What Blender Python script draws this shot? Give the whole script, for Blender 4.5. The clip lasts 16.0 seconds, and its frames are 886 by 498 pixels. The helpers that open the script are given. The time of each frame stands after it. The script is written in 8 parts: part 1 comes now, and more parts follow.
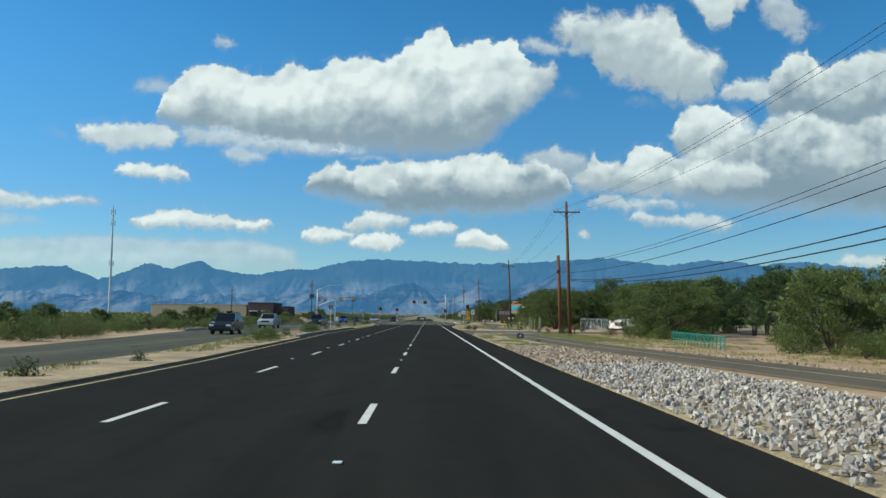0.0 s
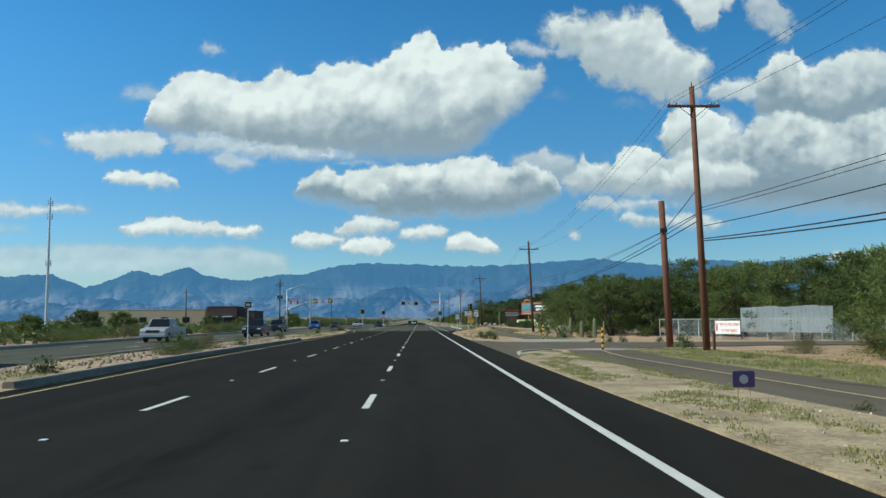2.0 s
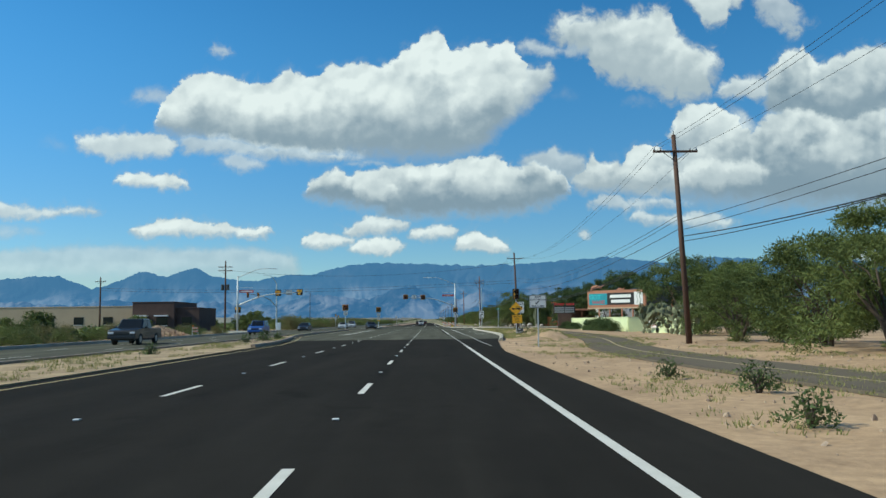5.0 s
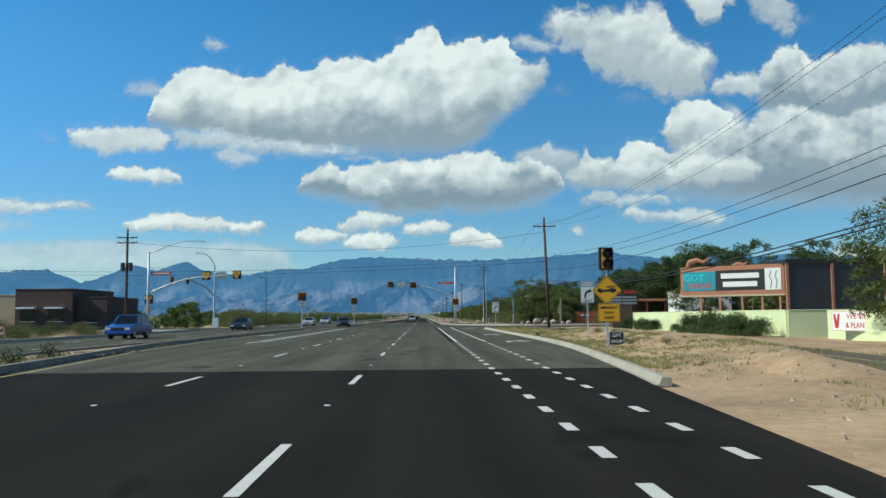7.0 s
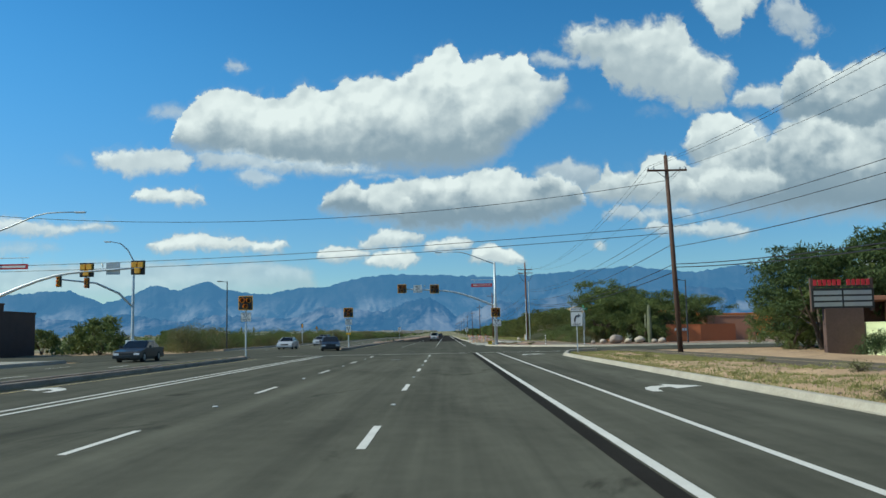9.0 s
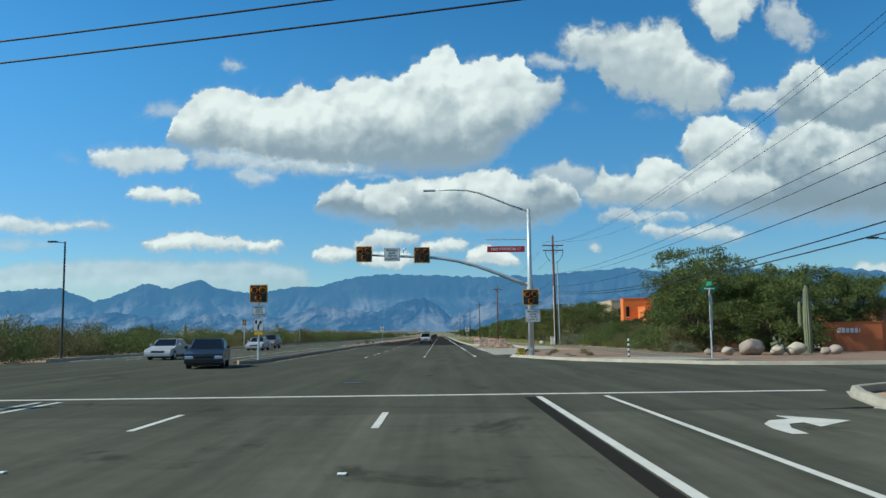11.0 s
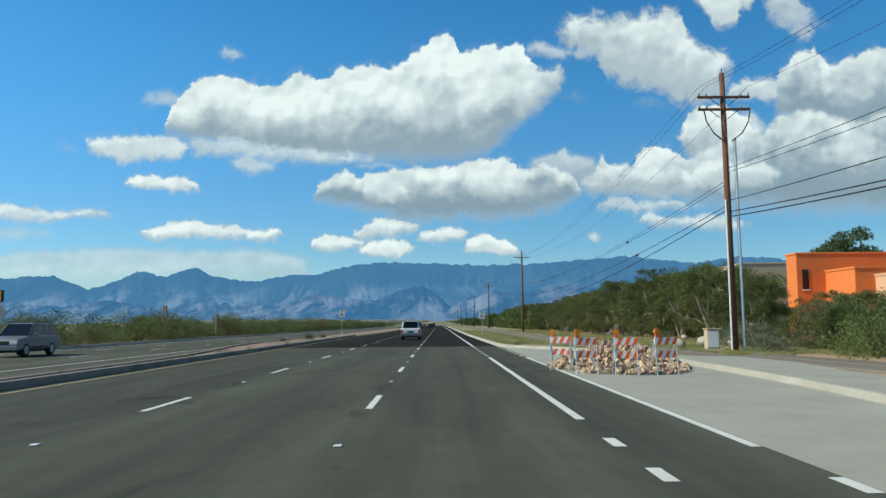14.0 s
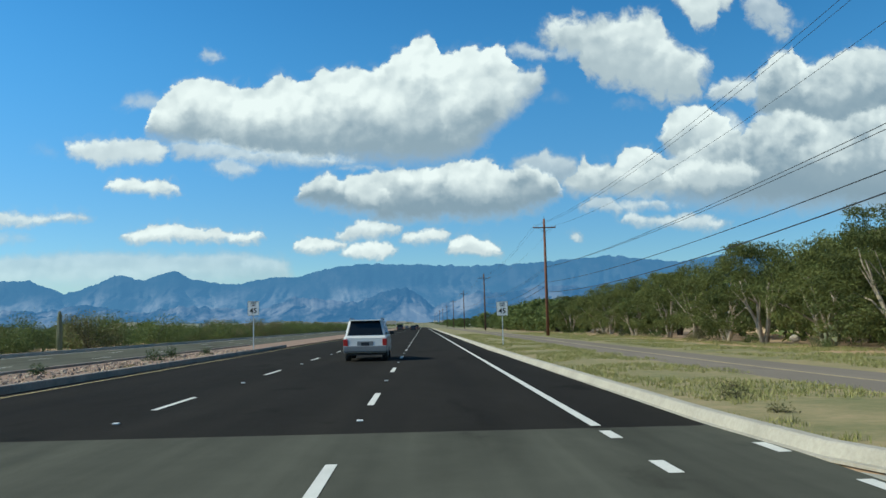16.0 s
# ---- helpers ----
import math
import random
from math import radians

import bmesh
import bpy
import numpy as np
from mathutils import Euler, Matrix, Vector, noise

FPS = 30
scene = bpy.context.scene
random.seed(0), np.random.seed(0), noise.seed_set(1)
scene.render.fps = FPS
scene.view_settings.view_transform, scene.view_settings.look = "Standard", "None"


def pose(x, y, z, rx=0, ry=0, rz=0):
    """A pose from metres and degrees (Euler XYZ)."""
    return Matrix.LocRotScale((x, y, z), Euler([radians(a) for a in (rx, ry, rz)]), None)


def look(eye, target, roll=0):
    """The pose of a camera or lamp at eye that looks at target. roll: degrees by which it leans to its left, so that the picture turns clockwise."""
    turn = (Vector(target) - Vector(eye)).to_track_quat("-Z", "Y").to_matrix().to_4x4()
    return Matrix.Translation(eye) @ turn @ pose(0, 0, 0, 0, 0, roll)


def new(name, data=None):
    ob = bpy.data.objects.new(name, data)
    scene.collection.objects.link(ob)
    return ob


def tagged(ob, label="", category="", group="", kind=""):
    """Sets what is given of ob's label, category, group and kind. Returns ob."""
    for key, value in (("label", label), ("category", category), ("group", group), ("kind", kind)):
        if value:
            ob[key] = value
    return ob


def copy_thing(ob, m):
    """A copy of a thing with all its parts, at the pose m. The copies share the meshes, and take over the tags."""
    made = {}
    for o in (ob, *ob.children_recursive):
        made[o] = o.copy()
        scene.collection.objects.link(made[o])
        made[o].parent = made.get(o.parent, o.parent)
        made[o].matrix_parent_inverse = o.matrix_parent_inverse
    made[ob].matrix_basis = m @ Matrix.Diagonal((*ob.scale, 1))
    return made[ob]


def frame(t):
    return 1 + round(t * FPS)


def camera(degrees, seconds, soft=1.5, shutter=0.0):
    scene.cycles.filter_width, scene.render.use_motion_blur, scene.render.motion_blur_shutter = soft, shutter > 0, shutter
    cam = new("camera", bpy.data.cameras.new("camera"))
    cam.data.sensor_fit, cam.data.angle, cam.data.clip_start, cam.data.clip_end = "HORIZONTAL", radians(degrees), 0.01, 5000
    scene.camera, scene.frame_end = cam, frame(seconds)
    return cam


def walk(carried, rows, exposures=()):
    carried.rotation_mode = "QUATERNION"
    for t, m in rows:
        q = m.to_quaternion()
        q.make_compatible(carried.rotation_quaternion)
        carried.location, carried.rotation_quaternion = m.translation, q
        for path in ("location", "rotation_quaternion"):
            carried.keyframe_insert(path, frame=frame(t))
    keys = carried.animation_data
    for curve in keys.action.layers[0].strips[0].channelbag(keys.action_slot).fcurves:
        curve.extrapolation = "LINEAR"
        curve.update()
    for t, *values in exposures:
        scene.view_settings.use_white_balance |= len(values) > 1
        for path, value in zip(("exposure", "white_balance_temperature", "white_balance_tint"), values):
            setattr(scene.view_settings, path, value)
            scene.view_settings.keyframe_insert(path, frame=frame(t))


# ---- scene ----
cam = camera(56.0, 16.0, soft=1.5)
PATH = [
    (0, (-0.226, 5.467, 1.541), (-0.191, 7.46, 1.705), 0.5),
    (0.5, (-0.227, 15.605, 1.582), (-0.164, 17.596, 1.759), -0.2),
    (1, (-0.25, 25.776, 1.568), (-0.179, 27.766, 1.748), -0.0),
    (1.5, (-0.238, 36.073, 1.553), (-0.168, 38.062, 1.747), 0.3),
    (2, (-0.203, 46.563, 1.52), (-0.146, 48.555, 1.692), -0.4),
    (2.5, (-0.095, 57.185, 1.49), (-0.034, 59.177, 1.659), -0.5),
    (3, (0.03, 67.937, 1.486), (0.113, 69.928, 1.649), -0.9),
    (3.5, (0.138, 78.607, 1.434), (0.24, 80.598, 1.586), -0.5),
    (4, (0.121, 89.189, 1.426), (0.175, 91.181, 1.597), -0.6),
    (6.5, (0.444, 143.679, 1.426), (0.472, 145.671, 1.599), -0.7),
    (7, (0.412, 154.56, 1.451), (0.461, 156.553, 1.612), -0.5),
    (7.5, (0.292, 165.358, 1.468), (0.363, 167.349, 1.64), -1.2),
    (8, (0.13, 176.051, 1.506), (0.164, 178.041, 1.705), -1.1),
    (8.5, (0.047, 186.756, 1.505), (0.045, 188.746, 1.707), -1.2),
    (11, (-0.065, 240.712, 1.52), (-0.056, 242.701, 1.724), -0.7),
    (11.5, (0.07, 251.349, 1.488), (0.082, 253.341, 1.671), -0.4),
    (12, (0.124, 262.038, 1.488), (0.164, 264.031, 1.656), -0.6),
    (12.5, (0.14, 272.686, 1.51), (0.115, 274.678, 1.692), -0.6),
    (13, (0.174, 283.461, 1.525), (0.148, 285.455, 1.681), -0.5),
    (13.5, (0.174, 294.369, 1.498), (0.17, 296.362, 1.662), -0.5),
    (14, (0.115, 305.373, 1.512), (0.126, 307.365, 1.69), -0.6),
    (14.5, (0.032, 316.415, 1.516), (0.073, 318.407, 1.697), -1.2),
    (15, (-0.048, 327.233, 1.515), (0.002, 329.223, 1.709), -1.1),
    (15.5, (-0.122, 337.926, 1.499), (-0.073, 339.915, 1.705), -1.3),
    (16, (-0.145, 348.592, 1.485), (-0.093, 350.584, 1.666), -1.2),
]
walk(cam, [(t, look(eye, target, roll)) for t, eye, target, roll in PATH], [(0, 0.0), (8.5, 0.0), (12.5, 0.05), (14, 0.1), (16, 0.12)])

# ---- sun and sky ----
SUN_EL, SUN_FROM = radians(39.0), Vector((-1.0, -0.16, 0))
sun = new("sun", bpy.data.lights.new("sun", "SUN"))
sun.data.energy, sun.data.angle, sun.data.color = 4.7, radians(0.53), (1.0, 0.925, 0.79)
sun_dir = SUN_FROM.normalized() * math.cos(SUN_EL) + Vector((0, 0, math.sin(SUN_EL)))
sun.matrix_world = look((0, 0, 0), tuple(-sun_dir))
scene.view_settings.use_white_balance, scene.view_settings.white_balance_temperature, scene.view_settings.white_balance_tint = True, 6360, -3


class Nodes:
    """Short hand for building a node tree."""

    def __init__(self, tree):
        self.tree = tree

    def add(self, kind, settings=None, **inputs):
        n = self.tree.nodes.new(kind)
        s = settings or {}
        if "operation" in s:
            n.operation = s["operation"]
        if "use_clamp" in s:
            n.use_clamp = s["use_clamp"]
        if "interpolation_type" in s:
            n.interpolation_type = s["interpolation_type"]
        if "feature" in s:
            n.feature = s["feature"]
        if "node_tree" in s:
            n.node_tree = s["node_tree"]
        for k, v in inputs.items():
            key = int(k[1:]) if k[0] == "i" and k[1:].isdigit() else k.replace("_", " ")
            if isinstance(v, bpy.types.NodeSocket):
                self.tree.links.new(v, n.inputs[key])
            else:
                n.inputs[key].default_value = v
        return n

    def math(self, op, a, b=0.0, c=0.0, clamp=False):
        return self.add("ShaderNodeMath", {"operation": op, "use_clamp": clamp}, i0=a, i1=b, i2=c).outputs[0]

    def vec(self, op, a, b=(0, 0, 0), c=(0, 0, 0)):
        n = self.add("ShaderNodeVectorMath", {"operation": op}, i0=a, i1=b)
        if op == "MULTIPLY_ADD":
            if isinstance(c, bpy.types.NodeSocket):
                self.tree.links.new(c, n.inputs[2])
            else:
                n.inputs[2].default_value = c
        return n.outputs["Value" if op in ("LENGTH", "DOT_PRODUCT") else "Vector"]

    def mix(self, f, a, b):
        n = self.tree.nodes.new("ShaderNodeMix")
        n.data_type = "RGBA"
        for s, v in ((0, f), (6, a), (7, b)):
            if isinstance(v, bpy.types.NodeSocket):
                self.tree.links.new(v, n.inputs[s])
            else:
                n.inputs[s].default_value = (*v, 1) if isinstance(v, tuple) and len(v) == 3 else v
        return n.outputs[2]

    def noise(self, v, scale, detail=4.0, rough=0.55, distortion=0.0):
        return self.add("ShaderNodeTexNoise", None, Vector=v, Scale=scale, Detail=detail, Roughness=rough, Distortion=distortion)

    def smooth(self, v, lo, hi, to_lo=0.0, to_hi=1.0):
        n = self.add("ShaderNodeMapRange", {"interpolation_type": "SMOOTHSTEP"}, i0=v, i1=lo, i2=hi, i3=to_lo, i4=to_hi)
        n.clamp = False
        return n.outputs[0]


world = bpy.data.worlds.new("sky")
scene.world = world
world.use_nodes = True
world.node_tree.nodes.clear()
w = Nodes(world.node_tree)
way = w.add("ShaderNodeTexCoord").outputs["Generated"]
parts_of_way = w.add("ShaderNodeSeparateXYZ", None, Vector=way).outputs
ahead = w.math("MAXIMUM", parts_of_way[1], 0.05)
# places of the sky ahead: across and up, in 1475ths of the distance to a wall straight ahead
across = w.math("MULTIPLY", w.math("DIVIDE", parts_of_way[0], ahead), 1475)
upward = w.math("MULTIPLY", w.math("DIVIDE", parts_of_way[2], ahead), 1475)
flat = w.add("ShaderNodeCombineXYZ", None, X=across, Y=upward, Z=0.0).outputs[0]
# ragged rims: the place is shifted by noise at two sizes
roll = w.noise(w.vec("MULTIPLY", flat, (1, 1.25, 1)), 0.021, 2.0, 0.5).outputs["Color"]
curl = w.noise(flat, 0.060, 5.0, 0.60).outputs["Color"]
rolled = w.vec("MULTIPLY_ADD", w.vec("SUBTRACT", roll, (0.5, 0.5, 0.5)), (20, 15, 0), flat)
ragged = w.vec("MULTIPLY_ADD", w.vec("SUBTRACT", curl, (0.5, 0.5, 0.5)), (24, 17, 0), rolled)
at = w.add("ShaderNodeSeparateXYZ", None, Vector=ragged).outputs
wisp = w.math("SUBTRACT", w.noise(rolled, 0.034, 6.0, 0.62, 0.5).outputs["Fac"], 0.5)


def heads(place):
    """Cauliflower heads at two sizes: high at the middle of each."""
    out = None
    for scale, weight in ((0.0165, 1.0), (0.043, 0.42)):
        v = w.add("ShaderNodeTexVoronoi", {"feature": "SMOOTH_F1"}, Vector=place, Scale=scale, Smoothness=0.55)
        h = w.math("MULTIPLY", v.outputs["Distance"], -weight)
        out = h if out is None else w.math("ADD", out, h)
    return out


# each head is bright on the side of the sun, which stands behind the left shoulder
billow = w.math("SUBTRACT", heads(ragged), heads(w.vec("ADD", ragged, (-7, 12, 0))))
lump = w.math("SUBTRACT", w.noise(rolled, 0.013, 4.0, 0.55).outputs["Fac"], 0.5)
# the heads swell the rims a little
swell = w.math("ADD", w.math("ADD", billow, lump), wisp)
rim_x, rim_y = w.math("MULTIPLY_ADD", swell, 1.5, at[0]), w.math("MULTIPLY_ADD", swell, 2.5, at[1])
CLOUD_SHADE, CLOUD_LIGHT = (0.265, 0.35, 0.445), (0.90, 0.935, 0.96)
sky_layers = {"colour": w.add("ShaderNodeRGB").outputs[0], "cover": w.add("ShaderNodeValue").outputs[0]}


def outline(k, u, points, x0, x1):
    """The height of an outline of (across, up) points at u, 0 to 1 from x0 to x1."""
    n = k.add("ShaderNodeValToRGB", None, Fac=u)
    ramp = n.color_ramp
    ramp.interpolation = "LINEAR"
    while len(ramp.elements) < len(points):
        ramp.elements.new(1.0)
    for i, (x, z) in enumerate(points):
        ramp.elements[i].position = min(max((x - x0) / (x1 - x0), 0.0), 1.0)
        ramp.elements[i].color = (0, 0, 0, z / 1000)
    return k.math("MULTIPLY", n.outputs["Alpha"], 1000)


def cloud(top, base, soft=(5, 10), rough=12, lit=(0.1, 0.7), dark=0.5, opacity=1.0, peak=0.90):
    """One cloud between a top and a base outline, laid over those before it: crisp above, soft and grey below."""
    g = bpy.data.node_groups.new("cloud", "ShaderNodeTree")
    for socket in ("Across", "Up", "Wisp", "Lump", "Billow", "Cover"):
        g.interface.new_socket(socket, in_out="INPUT", socket_type="NodeSocketFloat")
    g.interface.new_socket("Colour", in_out="INPUT", socket_type="NodeSocketColor")
    g.interface.new_socket("Cover", in_out="OUTPUT", socket_type="NodeSocketFloat")
    g.interface.new_socket("Colour", in_out="OUTPUT", socket_type="NodeSocketColor")
    k = Nodes(g)
    x, y, wisp_, lump_, billow_, cover_, colour_ = list(k.add("NodeGroupInput").outputs)[:7]
    x0, x1 = top[0][0], top[-1][0]
    u = k.math("DIVIDE", k.math("SUBTRACT", x, x0), x1 - x0)
    under = k.math("SUBTRACT", outline(k, u, top, x0, x1), y)
    over = k.math("SUBTRACT", y, outline(k, u, base, x0, x1))
    ends = k.math("MINIMUM", k.math("SUBTRACT", x, x0), k.math("SUBTRACT", x1, x))
    frayed = k.math("MULTIPLY", wisp_, 2.2 * rough)
    c = k.smooth(k.math("ADD", under, frayed), -soft[0], soft[0])
    halo = k.smooth(k.math("MULTIPLY_ADD", wisp_, 70.0, under), -16, 22, 0.0, 0.30)
    c = k.math("MULTIPLY", k.math("MAXIMUM", c, halo), k.smooth(k.math("ADD", over, frayed), -soft[1], soft[1]))
    c = k.math("MULTIPLY", c, k.smooth(k.math("ADD", ends, frayed), -soft[0], 2 * soft[0], 0.0, opacity))
    rise = k.math("DIVIDE", over, k.math("MAXIMUM", k.math("ADD", under, over), 12.0))
    bright = k.smooth(k.math("MULTIPLY_ADD", lump_, 0.9, rise), lit[0], lit[1], dark, peak)
    bright = k.math("MULTIPLY_ADD", k.math("MULTIPLY", billow_, k.smooth(rise, 0.05, 0.75)), 0.85, bright)
    out = k.add("NodeGroupOutput")
    g.links.new(k.math("MAXIMUM", cover_, c), out.inputs[0])
    g.links.new(k.mix(c, colour_, k.mix(bright, CLOUD_SHADE, CLOUD_LIGHT)), out.inputs[1])
    n = w.add("ShaderNodeGroup", {"node_tree": g}, i0=rim_x, i1=rim_y, i2=wisp, i3=lump, i4=billow, i5=sky_layers["cover"], i6=sky_layers["colour"])
    sky_layers["cover"], sky_layers["colour"] = n.outputs[0], n.outputs[1]


# far banks first, then the low rows, the right-hand mass, the middle bank and the great cloud
cloud([(-814, 129), (-755, 130), (-686, 135), (-627, 140), (-557, 138), (-498, 135), (-408, 132), (-338, 135), (-288, 129), (-228, 118)], [(-811, 76), (-227, 82)], soft=(9, 30), rough=4, dark=0.55, lit=(0.2, 1.0), opacity=0.55)
cloud([(-348, 107), (-333, 117), (-308, 121), (-268, 119), (-238, 112)], [(-347, 101), (-238, 98)], soft=(14, 10), dark=0.7, opacity=0.5)
cloud([(725, 107), (751, 118), (782, 120), (822, 114), (894, 109)], [(725, 99), (893, 95)], soft=(8, 8), dark=0.6, opacity=0.85)
cloud([(-819, 222), (-759, 219), (-719, 212), (-694, 206), (-659, 206), (-610, 206), (-578, 200)], [(-817, 194), (-758, 193), (-698, 190), (-659, 194), (-609, 194), (-577, 197)], soft=(7, 9), dark=0.6, opacity=0.88)
cloud([(-816, 180), (-757, 176), (-727, 175), (-682, 167)], [(-815, 156), (-716, 159), (-682, 163)], soft=(12, 12), dark=0.8, opacity=0.45)
cloud([(-531, 170), (-509, 175), (-489, 182), (-480, 189), (-450, 186), (-420, 185), (-390, 180), (-360, 176), (-329, 167), (-309, 169), (-282, 173), (-275, 164)], [(-530, 163), (-508, 155), (-459, 157), (-409, 156), (-359, 156), (-329, 155), (-309, 149), (-275, 156)], soft=(4, 8), dark=0.58, lit=(0.1, 0.55))
cloud([(-564, 251), (-547, 268), (-531, 274), (-518, 268), (-508, 272), (-492, 266), (-462, 263), (-447, 266), (-432, 254), (-416, 241)], [(-564, 247), (-542, 246), (-512, 248), (-481, 240), (-452, 242), (-415, 239)], soft=(5, 8), dark=0.6, lit=(0.1, 0.6))
cloud([(-632, 332), (-620, 337), (-600, 337), (-575, 338), (-540, 340), (-505, 339), (-465, 335), (-444, 324)], [(-632, 326), (-614, 313), (-584, 303), (-558, 292), (-524, 300), (-464, 299), (-444, 316)], soft=(6, 10), dark=0.62, lit=(0.2, 0.8), opacity=0.94)
cloud([(-540, 401), (-523, 414), (-503, 420), (-478, 421), (-458, 413)], [(-540, 398), (-502, 402), (-477, 396), (-457, 402)], soft=(14, 12), dark=0.85, opacity=0.6)
cloud([(-397, 492), (-385, 503), (-369, 503), (-351, 489)], [(-397, 488), (-369, 487), (-350, 483)], soft=(8, 8), dark=0.8, opacity=0.6)
cloud([(-690, 332), (-680, 336), (-650, 326), (-639, 318)], [(-690, 325), (-639, 314)], soft=(14, 12), dark=0.9, opacity=0.2)
cloud([(-812, 108), (-694, 111), (-556, 110), (-427, 114), (-328, 107)], [(-810, 68), (-327, 73)], soft=(7, 20), rough=4, dark=0.6, lit=(0.2, 1.0), opacity=0.4)
cloud([(-230, 146), (-219, 158), (-189, 160), (-159, 157), (-131, 147)], [(-230, 140), (-189, 136), (-159, 135), (-131, 139)], soft=(4, 8), dark=0.55, lit=(0.1, 0.65))
cloud([(-163, 157), (-139, 171), (-119, 183), (-94, 191), (-69, 184), (-37, 174)], [(-163, 152), (-119, 150), (-79, 157), (-37, 166)], soft=(5, 9), dark=0.5, lit=(0.1, 0.75), opacity=0.95)
cloud([(-147, 131), (-129, 141), (-114, 147), (-79, 153), (-59, 150), (-43, 140)], [(-147, 127), (-113, 121), (-68, 120), (-42, 130)], soft=(5, 8), dark=0.7, lit=(0.1, 0.6))
cloud([(-37, 154), (-19, 164), (1, 170), (25, 168), (42, 171), (54, 161)], [(-37, 148), (2, 144), (42, 147), (54, 153)], soft=(5, 8), dark=0.62)
cloud([(40, 134), (52, 148), (72, 158), (87, 161), (102, 153), (122, 149), (137, 142), (149, 130)], [(40, 130), (92, 123), (132, 123), (149, 127)], soft=(4, 7), dark=0.6)
cloud([(260, 149), (270, 155), (282, 156), (288, 151)], [(260, 146), (288, 147)], soft=(4, 5), dark=0.8, opacity=0.8)
cloud([(167, 499), (188, 509), (214, 497), (245, 492), (286, 503), (307, 507)], [(167, 486), (203, 483), (245, 479), (306, 484)], soft=(9, 9), dark=0.7, opacity=0.7)
cloud([(222, 538), (234, 550), (245, 554), (265, 551), (291, 560), (307, 547), (322, 550), (348, 553), (379, 558), (405, 565), (426, 562), (448, 560), (455, 531), (467, 510), (484, 494), (513, 489), (534, 483), (546, 456), (538, 445)], [(222, 516), (245, 492), (286, 486), (296, 480), (304, 449), (327, 437), (357, 427), (388, 419), (419, 409), (445, 396), (491, 394), (514, 409), (538, 443)], soft=(15, 18), rough=26, dark=0.3, lit=(0.15, 0.95), peak=0.78)
cloud([(589, 650), (603, 586), (619, 599), (661, 602), (673, 568), (691, 555), (700, 534)], [(588, 607), (603, 563), (628, 538), (649, 521), (669, 510), (691, 521), (700, 530)], soft=(15, 16), rough=30, dark=0.45, opacity=0.75, peak=0.7)
cloud([(469, 648), (579, 650), (589, 618)], [(468, 594), (488, 565), (504, 538), (524, 532), (550, 537), (558, 564), (588, 596)], soft=(10, 14), rough=22, dark=0.5, lit=(0.0, 0.4), peak=0.75)
cloud([(357, 393), (388, 401), (414, 395)], [(357, 386), (414, 387)], soft=(12, 10), dark=0.9, opacity=0.25)
cloud([(229, 412), (249, 416), (270, 408)], [(229, 403), (270, 402)], soft=(14, 12), dark=0.9, opacity=0.22)
cloud([(518, 407), (538, 424), (554, 435), (585, 440), (605, 436), (628, 421)], [(518, 405), (553, 402), (584, 399), (627, 394)], soft=(8, 9), dark=0.5, lit=(0.2, 0.8), opacity=0.92)
cloud([(611, 421), (622, 449), (637, 459), (653, 481), (669, 486), (684, 486), (693, 497), (700, 473), (715, 465), (731, 463), (741, 473), (762, 472), (783, 488), (804, 493), (836, 492), (877, 484), (950, 480), (1054, 455)], [(610, 375), (655, 353), (737, 335), (861, 326), (1047, 318)], soft=(6, 18), dark=0.02, lit=(0.3, 1.05), peak=0.82)
cloud([(548, 385), (568, 379), (583, 362), (598, 352)], [(547, 312), (597, 313)], soft=(14, 14), dark=0.5, opacity=0.8)
cloud([(436, 333), (441, 352), (454, 373), (475, 387), (501, 392), (522, 389), (542, 374), (562, 362), (574, 348)], [(436, 309), (499, 260), (573, 271)], soft=(5, 16), dark=0.2, lit=(0.2, 0.95))
cloud([(344, 275), (356, 294), (372, 308), (397, 310), (418, 314), (432, 304), (448, 290), (479, 278)], [(343, 238), (396, 223), (478, 224)], soft=(3, 14), dark=0.35, lit=(0.25, 0.85))
cloud([(427, 269), (448, 285), (474, 303), (505, 314), (526, 337), (552, 347), (578, 352), (584, 333), (598, 349), (622, 369), (656, 376), (697, 371), (727, 361), (758, 352), (800, 371), (832, 378), (915, 390), (1050, 381)], [(427, 228), (447, 216), (529, 207), (651, 200), (753, 199), (856, 194), (1041, 190)], soft=(8, 28), dark=-0.08, lit=(0.36, 1.0), peak=0.72)
cloud([(653, 282), (695, 312), (726, 319), (767, 307), (819, 313), (882, 327), (964, 307)], [(653, 272), (734, 242), (961, 234)], soft=(18, 24), dark=0.2, lit=(0.3, 0.95), opacity=0.4)
cloud([(448, 251), (463, 272), (489, 289), (512, 287), (550, 281), (581, 286), (612, 272)], [(447, 237), (529, 234), (611, 249)], soft=(9, 12), dark=0.5, lit=(0.2, 0.8), opacity=0.85)
cloud([(252, 245), (264, 257), (279, 268), (289, 288), (297, 293), (307, 282), (325, 284), (346, 279), (376, 273), (407, 269), (438, 274), (470, 251)], [(252, 241), (284, 231), (325, 225), (396, 220), (470, 227)], soft=(7, 15), rough=16, dark=0.25, lit=(0.2, 0.95), peak=0.8)
cloud([(286, 206), (305, 222), (335, 222), (357, 213), (396, 216), (447, 210), (477, 206)], [(286, 202), (325, 198), (396, 201), (477, 200)], soft=(7, 9), dark=0.6, opacity=0.75)
